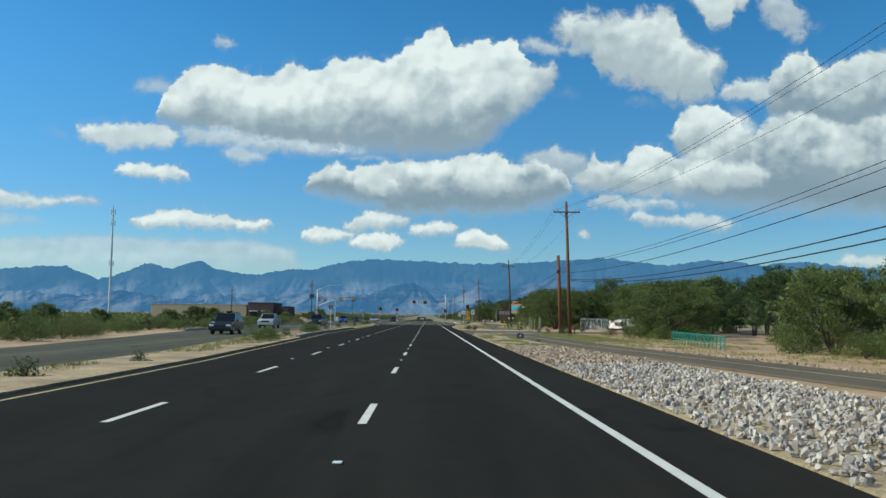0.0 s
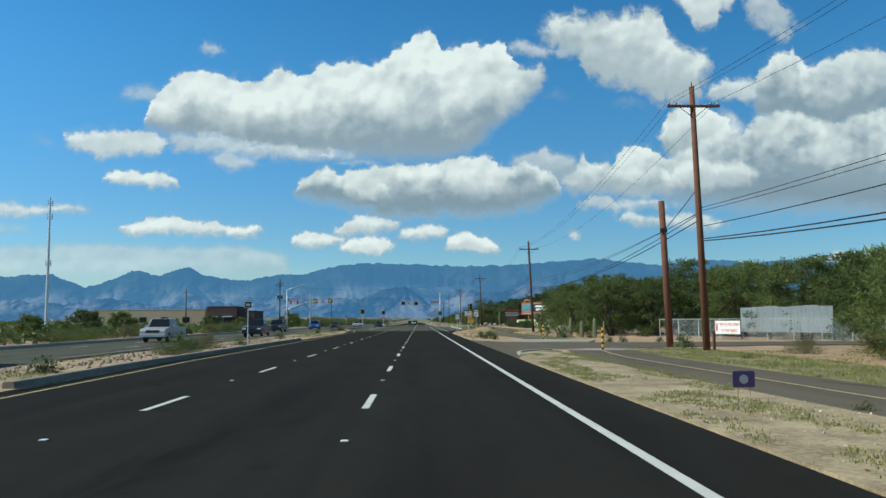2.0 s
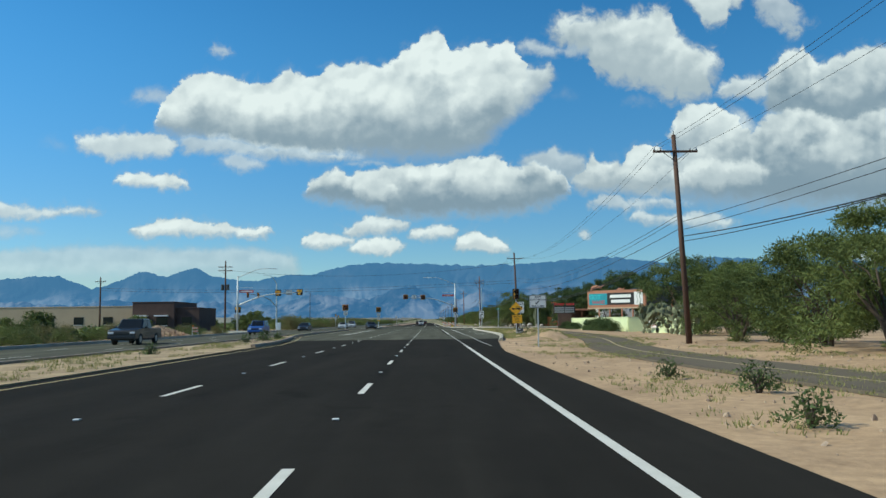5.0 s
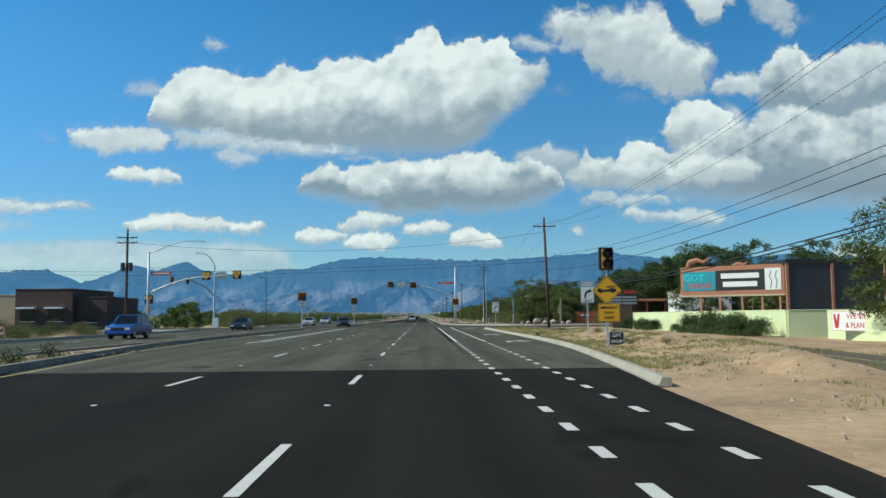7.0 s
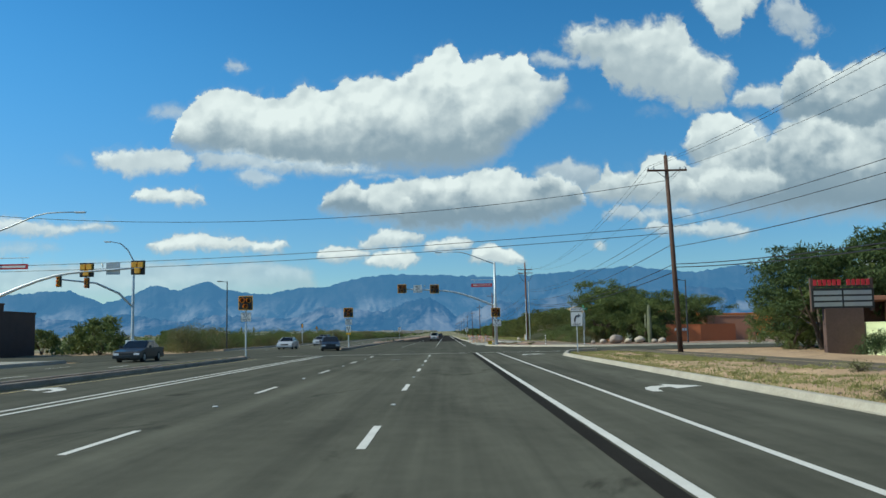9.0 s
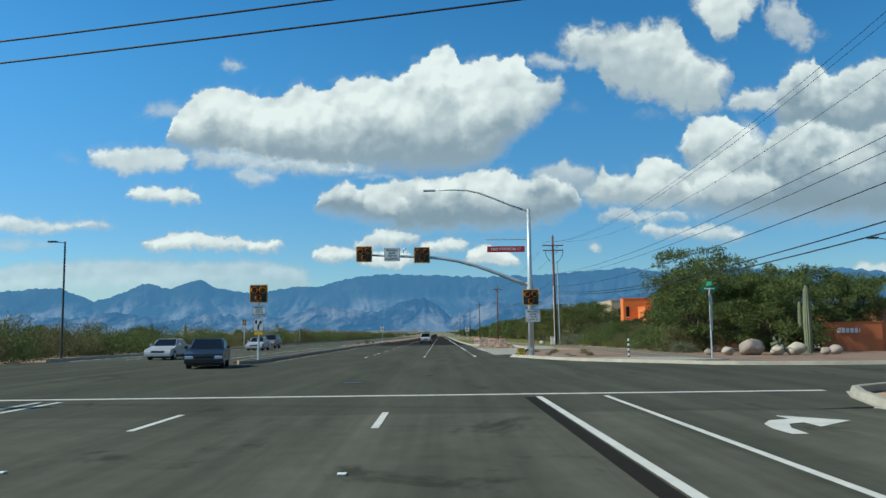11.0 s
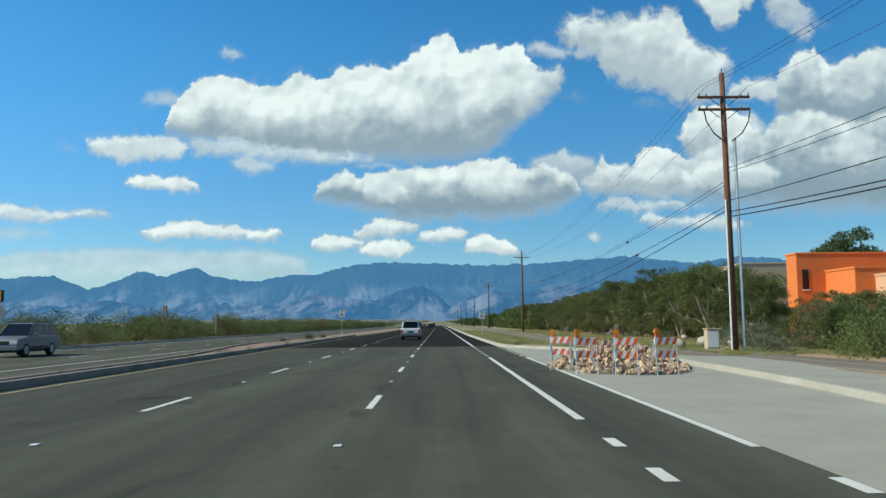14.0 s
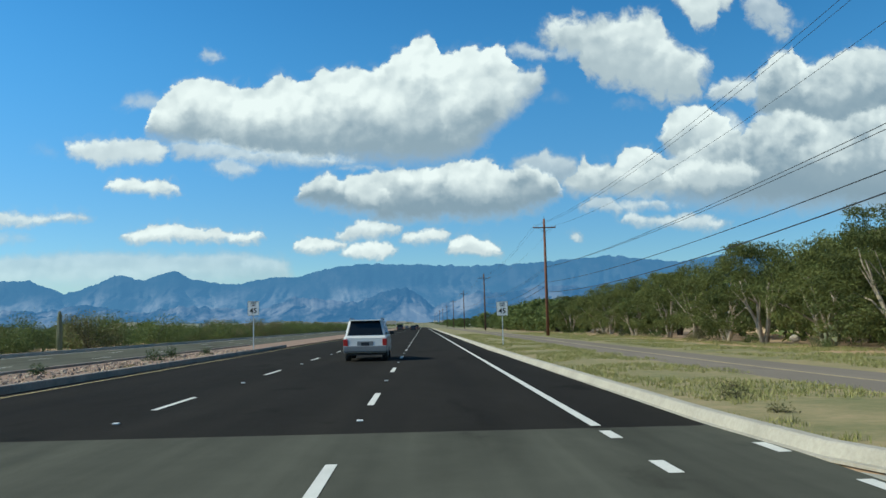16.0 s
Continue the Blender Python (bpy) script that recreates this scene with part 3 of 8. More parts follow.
# ---- mesh helpers ----
def mesh_from(name, verts, faces, mat, smooth=False):
    me = bpy.data.meshes.new(name)
    me.from_pydata([tuple(v) for v in verts], [], faces)
    me.materials.append(mat)
    if smooth:
        me.polygons.foreach_set("use_smooth", [True] * len(me.polygons))
    me.update()
    return me


def part(name, bm, mat, parent=None, label="", smooth=False):
    """Links a bmesh (or a finished mesh) as one object under a thing or a part."""
    if isinstance(bm, bpy.types.Mesh):
        me = bm
    else:
        me = bpy.data.meshes.new(name)
        bmesh.ops.recalc_face_normals(bm, faces=bm.faces)
        bm.to_mesh(me)
        bm.free()
        me.materials.append(mat)
        if smooth:
            me.polygons.foreach_set("use_smooth", [True] * len(me.polygons))
    ob = new(name, me)
    if parent is not None:
        ob.parent = parent
    if label:
        tagged(ob, label)
    return ob


def thing(name, at, label, category, group="", kind="", turn=0.0):
    ob = new(name)
    ob.matrix_world = pose(*at, 0, 0, turn)
    return tagged(ob, label, category, group, kind)


def add_box(bm, x0, x1, y0, y1, z0, z1, bevel=0.0):
    r = bmesh.ops.create_cube(bm, size=1.0, matrix=Matrix.Translation(((x0 + x1) / 2, (y0 + y1) / 2, (z0 + z1) / 2)) @ Matrix.Diagonal((abs(x1 - x0), abs(y1 - y0), abs(z1 - z0), 1)))
    if bevel:
        edges = {e for v in r["verts"] for e in v.link_edges}
        bmesh.ops.bevel(bm, geom=list(edges), offset=bevel, segments=2, affect="EDGES", profile=0.6)
    return bm


def box(x0, x1, y0, y1, z0, z1, bevel=0.0):
    return add_box(bmesh.new(), x0, x1, y0, y1, z0, z1, bevel)


def add_tube(bm, points, radii, sides=10, cap=True):
    """A round tube through the points; one radius, or one for each point."""
    pts = [Vector(p) for p in points]
    radii = [radii] * len(pts) if isinstance(radii, (int, float)) else radii
    rings = []
    for i, p in enumerate(pts):
        d = (pts[min(i + 1, len(pts) - 1)] - pts[max(i - 1, 0)]).normalized()
        up = Vector((0, 0, 1)) if abs(d.z) < 0.9 else Vector((0, 1, 0))
        a = d.cross(up).normalized()
        b = d.cross(a)
        rings.append([bm.verts.new(p + radii[i] * (math.cos(2 * math.pi * k / sides) * a + math.sin(2 * math.pi * k / sides) * b)) for k in range(sides)])
    for r, s in zip(rings, rings[1:]):
        for k in range(sides):
            bm.faces.new((r[k], r[(k + 1) % sides], s[(k + 1) % sides], s[k]))
    if cap:
        bm.faces.new(rings[0])
        bm.faces.new(rings[-1])
    return bm


def tube(points, radii, sides=10):
    return add_tube(bmesh.new(), points, radii, sides)


def plate(outline, depth, y=0.0):
    """A flat plate in the x-z plane with thickness depth towards +y."""
    bm = bmesh.new()
    a = [bm.verts.new((x, y, z)) for x, z in outline]
    b = [bm.verts.new((x, y + depth, z)) for x, z in outline]
    bm.faces.new(a)
    bm.faces.new(list(reversed(b)))
    n = len(outline)
    for i in range(n):
        bm.faces.new((a[i], a[(i + 1) % n], b[(i + 1) % n], b[i]))
    return bm


def rounded(w_, h, r, n=4):
    pts = []
    for cx, cz, a0 in ((w_ / 2 - r, h / 2 - r, 0), (-w_ / 2 + r, h / 2 - r, 90), (-w_ / 2 + r, -h / 2 + r, 180), (w_ / 2 - r, -h / 2 + r, 270)):
        for i in range(n + 1):
            a = radians(a0 + 90 * i / n)
            pts.append((cx + r * math.cos(a), cz + r * math.sin(a)))
    return pts


def slab(name, outline, z0, z1, mat, label, category, kind="structure"):
    """A flat slab from an outline of x, y points."""
    bm = bmesh.new()
    top = [bm.verts.new((x, y, z1)) for x, y in outline]
    low = [bm.verts.new((x, y, z0)) for x, y in outline]
    bm.faces.new(top)
    n = len(outline)
    for i in range(n):
        bm.faces.new((top[i], low[i], low[(i + 1) % n], top[(i + 1) % n]))
    bm.normal_update()
    bmesh.ops.triangulate(bm, faces=[f for f in bm.faces if len(f.verts) > 4])
    return tagged(part(name, bm, mat), label, category, kind=kind)


def along(points, y):
    """x at y on a line of (x, y) points sorted by y."""
    for (xa, ya), (xb, yb) in zip(points, points[1:]):
        if ya <= y <= yb:
            return xa + (xb - xa) * (y - ya) / (yb - ya)
    return points[0][0] if y < points[0][1] else points[-1][0]


def smooth_line(points, step=1.0):
    """Points along a Catmull-Rom curve through x, y points."""
    out = []
    p = [Vector(q) for q in points]
    p = [2 * p[0] - p[1]] + p + [2 * p[-1] - p[-2]]
    for i in range(1, len(p) - 2):
        n = max(1, int((p[i + 1] - p[i]).length / step))
        for k in range(n):
            t = k / n
            out.append(0.5 * (2 * p[i] + (p[i + 1] - p[i - 1]) * t + (2 * p[i - 1] - 5 * p[i] + 4 * p[i + 1] - p[i + 2]) * t * t + (3 * p[i] - p[i - 1] - 3 * p[i + 1] + p[i + 2]) * t ** 3))
    out.append(p[-2])
    return out


def sweep(points, profile):
    """Sweeps a profile of (offset to the right of the way, height) along x, y points."""
    bm = bmesh.new()
    pts = [Vector((q[0], q[1])) for q in points]
    rows = []
    for i, q in enumerate(pts):
        d = (pts[min(i + 1, len(pts) - 1)] - pts[max(i - 1, 0)]).normalized()
        side = Vector((d.y, -d.x))
        rows.append([bm.verts.new((*(q + side * o), h)) for o, h in profile])
    for a, b in zip(rows, rows[1:]):
        for i in range(len(profile) - 1):
            bm.faces.new((a[i], a[i + 1], b[i + 1], b[i]))
    if len(profile) > 2:
        bm.faces.new(rows[0])
        bm.faces.new(rows[-1])
    return bm


def text_mesh(body, size, mat, stretch=1.0):
    """Lettering as a thin mesh in the x-z plane, centred, facing -y."""
    cu = bpy.data.curves.new("lettering", "FONT")
    cu.body, cu.size, cu.align_x, cu.align_y, cu.extrude = body, size, "CENTER", "CENTER", 0.002
    cu.offset = 0.014 * size
    cu.resolution_u = 2
    ob = new("lettering", cu)
    bpy.context.view_layer.update()
    me = bpy.data.meshes.new_from_object(ob.evaluated_get(bpy.context.evaluated_depsgraph_get()))
    bpy.data.objects.remove(ob)
    me.transform(Matrix.Diagonal((stretch, 1, 1, 1)))
    me.transform(Matrix.Rotation(radians(90), 4, "X"))
    me.materials.clear()
    me.materials.append(mat)
    return me


def lettering(body, size, mat, parent, x, y, z, stretch=1.0, label=""):
    ob = part("lettering", text_mesh(body, size, mat, stretch), mat, parent, label)
    ob.location = (x, y, z)
    return ob


# ---- ground, roads and kerbs ----
RIGHT_EDGE = [(3.75, -40), (3.75, 150), (4.2, 158), (5.2, 172), (5.9, 178), (6.9, 191), (7.3, 204), (7.3, 246), (7.7, 252), (8.6, 257.5), (10.2, 261.8)]
YELLOW = [(-7.8, -40), (-7.8, 34), (-8.8, 65), (-9.3, 80), (-9.4, 165), (-10.5, 178), (-12.5, 194), (-13.1, 206), (-13.2, 256)]
MEDIAN_NEAR = [(-8.3, -40), (-8.3, 34), (-9.3, 65), (-9.9, 80), (-9.9, 164), (-11.1, 178), (-13.0, 194), (-13.7, 206), (-13.7, 257)]
MEDIAN_FAR = [(-11.2, -40), (-11.2, 40), (-12.8, 58), (-14.6, 80), (-15.4, 120), (-15.4, 257)]
MEDIAN2_NEAR = [(-10.5, 287), (-10.5, 405), (-9.8, 470), (-9.8, 2600)]
MEDIAN2_FAR = [(-12.0, 287), (-12.0, 340), (-14.8, 372), (-15.0, 2600)]
OPPOSITE_FAR = [(-19.0, -40), (-19.0, 40), (-21.0, 60), (-24.5, 90), (-25.5, 120), (-26.0, 2600)]


def rows_between(left, right, ya, yb, step=6.0):
    ys = sorted({ya, yb, *[y for _, y in left + right if ya < y < yb], *np.arange(ya, min(yb, 520), step).tolist()})
    return [(along(left, y), y) for y in ys], [(along(right, y), y) for y in ys]


def ribbon(name, left, right, ya, yb, z, mat, label, category, skirt=0.08):
    """A strip of surface between two lines, with a small side face down to the ground."""
    a, b = rows_between(left, right, ya, yb)
    verts, faces = [], []
    for (xa, y), (xb, _) in zip(a, b):
        verts += [(xa, y, z - skirt), (xa, y, z), (xb, y, z), (xb, y, z - skirt)]
    for i in range(len(a) - 1):
        for k in range(3):
            faces.append((4 * i + k, 4 * i + k + 1, 4 * i + k + 5, 4 * i + k + 4))
    me = mesh_from(name, verts, faces, mat)
    return tagged(new(name, me), label, category, kind="structure")


PATHS = [(12.0, -60), (12.6, 12), (11.0, 30), (8.7, 55), (8.2, 70), (8.05, 80), (8.8, 89), (9.9, 112), (10.2, 122), (9.6, 134), (9.6, 150), (12.6, 170), (14.6, 190), (15.6, 215), (15.0, 240), (13.5, 262), (14.5, 281), (14.4, 296), (14.9, 312), (14.6, 325), (13.6, 337), (11.5, 350), (10.0, 368), (10.0, 400), (10.6, 460), (10.6, 700)]


def ground_height(x, y):
    """Gentle swells off the road, a low bank beside the turn lane, and land that climbs to the foothills far off."""
    h = -0.05
    clear = max(0.0, min(1.0, abs(x - along(PATHS, y)) - 1.8))
    off = max(0.0, x - 9.5, -27.5 - x)
    if off > 0 and not (x > 0 and 258 < y < 282):
        h += clear * (0.10 * noise.noise((x * 0.15, y * 0.15, 3.1)) + 0.05 * noise.noise((x * 0.6, y * 0.5, 1.1))) * min(1, off / 3)
    edge = along(RIGHT_EDGE, y)
    if edge + 0.4 < x < 22 and 114 < y < 258:
        side = min(clear, (x - edge - 0.4) / 1.2, (y - 114) / 4, (258 - y) / 4)
        if side > 0:
            lift = 0.12 if y > 174 else 0.02
            rut = 0.09 * noise.noise((x * 1.7, y * 0.22, 5.5)) + 0.06 * noise.noise((x * 2.5, y * 1.4, 9.1))
            bank = 0.42 * math.exp(-((x - edge - 4.2) / 1.5) ** 2) * max(0.0, min(1, (y - 165) / 10, (226 - y) / 16)) * (1 + 0.6 * noise.noise((x * 0.5, y * 0.35, 2.2)))
            h += side * (lift + rut + bank)
    if y > 900:
        h += (y - 900) * 0.0042
    if x < -60:
        h += min(3.0, (-60 - x) * 0.01)
    return h


xs = sorted({*np.arange(-70, 70.1, 2.0).tolist(), *np.arange(4.0, 16.1, 0.4).tolist(), *[s * v for s in (-1, 1) for v in (85, 110, 150, 220, 350, 600, 1000, 1700, 2600, 4200)]})
ys = sorted({*np.arange(-60, 500, 4.0).tolist(), *np.arange(112, 258, 0.8).tolist(), *[-400, -200, -120, 520, 560, 620, 700, 800, 900, 1050, 1250, 1500, 1900, 2400, 3000, 3700, 4400]})
gv = [(x, y, ground_height(x, y)) for y in ys for x in xs]
gf = [(j * len(xs) + i, j * len(xs) + i + 1, (j + 1) * len(xs) + i + 1, (j + 1) * len(xs) + i) for j in range(len(ys) - 1) for i in range(len(xs) - 1)]
tagged(new("ground", mesh_from("ground", gv, gf, M_DIRT, True)), "tan desert dirt with sparse gravel reaching the foothills", "ground", kind="structure")

ribbon("road_new", MEDIAN_NEAR, RIGHT_EDGE, -40, 177.6, 0.0, M_NEW_ASPHALT, "fresh black asphalt carriageway with dark seams", "road")
ribbon("road_worn", MEDIAN_NEAR, RIGHT_EDGE, 177.6, 257, 0.0, M_OLD_ASPHALT, "worn grey asphalt carriageway with stained wheel tracks", "road")
slab("road_junction", [(-60, 262), (-27, 258), (-26, 257), (-15.4, 257), (7.0, 257), (8.5, 257.4), (10.2, 261.8), (12, 263), (70, 262), (70, 275), (16, 277.4), (10.6, 281.6), (7.6, 285.8), (6.0, 290), (4.45, 296), (4.3, 297), (-26, 297), (-28, 284), (-60, 281)], -0.08, 0.0, M_JUNCTION, "worn grey asphalt junction with a side street", "road")
slab("road_beyond_junction", [(-10.5, 297), (4.3, 297), (4.0, 302), (4.0, 356.6), (4.0, 360.4), (-10.5, 360.4)], -0.08, 0.0, M_JUNCTION, "worn grey asphalt carriageway beyond the junction", "road")
ribbon("road_far", MEDIAN2_NEAR, [(4.0, 360.4), (3.55, 396), (3.5, 2600)], 360.4, 2600, 0.0, M_NEW_ASPHALT, "fresh black asphalt carriageway running to the horizon", "road")
ribbon("opposite_road", OPPOSITE_FAR, MEDIAN_FAR, -40, 257, 0.0, M_OLD_ASPHALT, "grey asphalt carriageway for oncoming traffic", "road")
ribbon("opposite_road_far", OPPOSITE_FAR, MEDIAN2_FAR, 297, 2600, 0.0, M_OLD_ASPHALT, "grey asphalt carriageway for oncoming traffic beyond the junction", "road")
slab("driveway", [(3.75, 80.0), (4.2, 82.6), (4.3, 84.1), (4.45, 85.6), (4.75, 86.65), (5.25, 87.6), (5.85, 88.45), (6.55, 89.1), (8.1, 90.5), (10.4, 90.6), (12.5, 92.3), (20, 94.5), (60, 94), (60, 101), (20, 102.0), (12.5, 103.0), (8.2, 104.6), (6.0, 106.2), (4.6, 110), (3.75, 112)], -0.08, 0.004, M_PATH, "brownish asphalt driveway joining the road", "driveway")
slab("concrete_bay", [(4.0, 302), (5.4, 303), (5.9, 304.8), (6.7, 311), (7.45, 316), (8.0, 321), (8.35, 326), (8.55, 332), (8.6, 338), (8.3, 344), (7.65, 348.3), (6.9, 350.8), (5.65, 353.3), (4.55, 355.7), (4.0, 356.6)], -0.08, 0.004, M_CONCRETE, "pale concrete bus bay beside the carriageway", "pavement")
slab("road_gutter", [(4.3, 297), (4.5, 296.2), (4.75, 297.6), (5.3, 301), (5.4, 303), (4.0, 302)], -0.08, -0.002, M_JUNCTION, "worn asphalt beside the kerb nose", "road")
slab("concrete_apron", [(6.1, 106.4), (8.6, 105.0), (11.6, 104.4), (12.8, 108.4), (11.0, 112.8), (7.3, 112.9)], -0.03, 0.03, M_CONCRETE, "pale concrete landing of the path", "pavement")
slab("kerb_landing", [(6.5, 88.95), (8.1, 90.4), (10.4, 90.5), (10.6, 87.3), (8.8, 87.3), (7.0, 88.1)], -0.03, 0.05, M_CONCRETE, "pale concrete landing where the path meets the driveway", "pavement")
slab("tactile_strip", [(6.6, 88.9), (8.15, 90.32), (10.4, 90.42), (10.4, 89.8), (8.4, 89.7), (7.0, 88.45)], 0.0, 0.056, M_TACTILE, "brick-red tactile paving at the kerb ramp", "pavement")
slab("concrete_sidewalk", [(8.05, 318.4), (8.3, 321), (8.65, 326), (8.85, 332), (8.9, 338.5), (10.4, 341.4), (12.4, 339.5), (12.6, 334.8), (11.9, 329.7), (11.4, 324.3), (10.8, 319.1), (9.0, 318.0)], -0.03, 0.04, M_CONCRETE, "pale concrete pavement behind the bus bay", "pavement")
slab("median_dirt", [*[(x, y) for x, y in rows_between(MEDIAN_NEAR, MEDIAN_FAR, -40, 256.5)[0]], *[(x, y) for x, y in reversed(rows_between(MEDIAN_FAR, MEDIAN_NEAR, -40, 256.5)[0])]], -0.05, 0.05, M_MEDIAN, "tan gravel median between the carriageways", "median")
slab("median_dirt_far", [(-10.6, 288.2), *rows_between(MEDIAN2_NEAR, MEDIAN2_FAR, 289, 900)[0], *reversed(rows_between(MEDIAN2_FAR, MEDIAN2_NEAR, 289, 900)[0]), (-11.9, 288.2)], -0.05, 0.06, M_RED_DIRT, "reddish gravel median beyond the junction", "median")
slab("red_gravel_corner", [(4.75, 296.6), (6.3, 290.4), (7.9, 286.3), (10.9, 282.2), (16, 278.2), (60, 276), (60, 300), (14, 312), (10.8, 318.8), (9.0, 317.7), (7.95, 318.0), (7.7, 316), (6.95, 311), (6.15, 304.8)], -0.08, 0.012, M_RED_DIRT, "reddish-brown gravel planting on the street corner", "planting")
slab("corner_landing", [(8.4, 288.2), (9.4, 286.0), (12.2, 283.2), (14.6, 283.4), (13.2, 288.8), (9.4, 289.2)], -0.03, 0.10, M_CONCRETE, "pale concrete landing where the path meets the side street", "pavement")
slab("mast_pad", [(7.1, 295.0), (8.2, 294.9), (9.0, 296.6), (7.4, 296.9)], -0.03, 0.06, M_CONCRETE, "small concrete pad in the gravel beside the signal mast", "pavement")
slab("grass_verge", [(4.05, 361), (4.25, 357.6), (4.75, 356.0), (5.8, 353.7), (7.1, 351.2), (7.85, 348.7), (8.55, 344.2), (8.88, 338.8), (10.4, 341.7), (15.5, 341.5), (15.8, 349), (16.2, 360), (17, 420), (18, 700), (3.9, 700), (3.9, 396)], -0.05, 0.02, M_GRASS_GROUND, "patchy green and dry grass verge", "verge")
slab("rock_bed", [(3.8, -30), (3.8, 47), (5.2, 49), (6.6, 46), (7.6, 34), (8.4, 18), (9.2, -30)], -0.05, 0.015, M_PALE_GRAVEL, "bed of pale gravel under the loose stone", "verge")

slab("dirt_strip", [(3.8, 49), (3.8, 80.2), (4.22, 82.6), (4.32, 84.1), (4.47, 85.6), (4.77, 86.65), (5.27, 87.6), (5.87, 88.45), (6.55, 89.05), (7.1, 88.2), (6.9, 86), (6.6, 80), (6.8, 70), (7.3, 56), (7.0, 49)], -0.05, 0.02, M_PALE_GRAVEL, "beige gravelly dirt strip between the road and the path", "verge")
slab("grass_strip", [(9.4, 60), (9.5, 80), (10.0, 87.6), (10.9, 88.4), (13, 90.5), (14.6, 90), (14.4, 75), (12.5, 58)], -0.06, 0.02, M_GRASS_GROUND, "green grass strip between the path and the fence", "verge")
# bike path: three stretches
PATH_A = smooth_line([(12.0, -30), (12.6, 12), (11.0, 30), (8.7, 55), (8.2, 70), (8.05, 80), (8.4, 84.5), (8.8, 87.9)], 3)
PATH_B = smooth_line([(9.9, 112.6), (10.2, 122), (9.6, 134), (9.6, 150), (12.6, 170), (14.6, 190), (15.6, 215), (15.0, 240), (13.5, 262)], 3)
PATH_C = smooth_line([(14.5, 281), (14.4, 296), (14.9, 312), (14.6, 325), (13.6, 337), (11.5, 350), (10.0, 368), (10.0, 400), (10.6, 460), (10.6, 700)], 4)
for line in (PATH_A, PATH_B, PATH_C):
    p = part("path", sweep(line, [(-1.6, -0.04), (-1.6, 0.035), (1.6, 0.035), (1.6, -0.04)]), M_PATH_PALE if line is PATH_C else M_PATH)
    tagged(p, "brownish asphalt bike path with a worn centre line", "path", kind="structure")
    part("centre_line", sweep(line, [(-0.05, 0.039), (0.05, 0.039)]), M_YELLOW_LINE, p, "faded yellow centre line")

KERB = [(-0.10, -0.03), (-0.10, 0.006), (-0.02, 0.012), (0.03, 0.14), (0.06, 0.16), (0.20, 0.16), (0.23, 0.14), (0.23, -0.03)]


def kerb(name, points, mat, label, step=1.5):
    """A real step of concrete with its gutter on the left of the way."""
    tagged(part(name, sweep(smooth_line(points, step), KERB), mat), label, "kerb", kind="structure")


tagged(part("kerb", sweep(smooth_line([(4.2, 82.6), (4.3, 84.1), (4.43, 85.6), (4.72, 86.65), (5.22, 87.6), (5.82, 88.45), (6.5, 89.05)], 0.4), [(-0.1, -0.05), (-0.1, 0.07), (-0.07, 0.085), (0.07, 0.085), (0.1, 0.07), (0.1, -0.05)]), M_KERB), "pale concrete kerb rounding into the driveway", "kerb", kind="structure")
kerb("kerb", [(5.3, 171.8), (5.9, 178), (6.95, 191), (7.35, 204), (7.35, 246), (7.75, 252), (8.6, 257.4), (10.0, 261.4), (11.5, 262.6)], M_KERB, "pale concrete kerb beside the turn lane")
kerb("kerb", [(40, 275.6), (16, 277.6), (10.75, 281.8), (7.75, 286), (6.15, 290.2), (4.6, 296), (4.75, 297.6), (5.3, 301), (6.0, 304.8), (6.8, 311), (7.55, 316), (8.1, 321), (8.45, 326), (8.65, 332), (8.7, 338), (8.4, 344), (7.7, 348.4), (6.95, 350.9), (5.7, 353.4), (4.65, 355.7), (4.12, 357.6), (3.95, 360.4), (3.9, 366), (3.7, 396), (3.65, 440), (3.65, 700)], M_KERB, "pale concrete kerb round the street corner and bus bay")
MED_KERB = [(0.02, -0.03), (0.0, 0.18), (-0.03, 0.205), (-0.22, 0.205), (-0.25, 0.18), (-0.25, -0.03)]
for pts, lab in (([(-9.45, 66), (-9.9, 80), (-9.9, 112), (-10.1, 116.5), (-10.8, 119)], "weathered median kerb with a pale top and dark face"),
                 ([(-10.0, 160), (-10.1, 166), (-11.1, 178), (-13.0, 194), (-13.7, 206), (-13.7, 254), (-14.0, 256.4), (-14.55, 257)], "weathered median kerb along the turn pocket"),
                 ([(-11.3, 287.6), (-10.8, 288.0), (-10.5, 289.6), (-10.5, 405), (-10.9, 408)], "weathered median kerb beyond the junction")):
    tagged(part("median_kerb", sweep(smooth_line(pts, 1.5), MED_KERB), M_DARK_KERB), lab, "kerb", kind="structure")
for pts in ([(-14.6, 80), (-15.4, 120), (-15.4, 200), (-15.4, 255), (-14.6, 257)], [(-12.0, 288.5), (-12.0, 340), (-14.8, 372), (-15, 420)]):
    tagged(part("median_kerb", sweep(smooth_line(pts, 3), KERB), M_DARK_KERB), "median kerb beside the oncoming lanes", "kerb", kind="structure")
tagged(part("kerb", sweep([(-26.2, 297), (-26.2, 420), (-26.2, 700)], MED_KERB), M_KERB), "pale kerb beside the oncoming lanes past the junction", "kerb", kind="structure")
tagged(part("kerb", sweep([(-24.5, 90), (-25.6, 120), (-26.1, 255)], MED_KERB), M_KERB), "pale kerb on the far side of the oncoming lanes", "kerb", kind="structure")
slab("sidewalk", [(-26.3, 235), (-29, 235), (-36, 254), (-40, 258), (-27.2, 257.6), (-26.3, 255)], -0.05, 0.12, M_CONCRETE, "pale concrete pavement on the corner", "pavement")

# ---- painted lines ----
ZL = 0.006


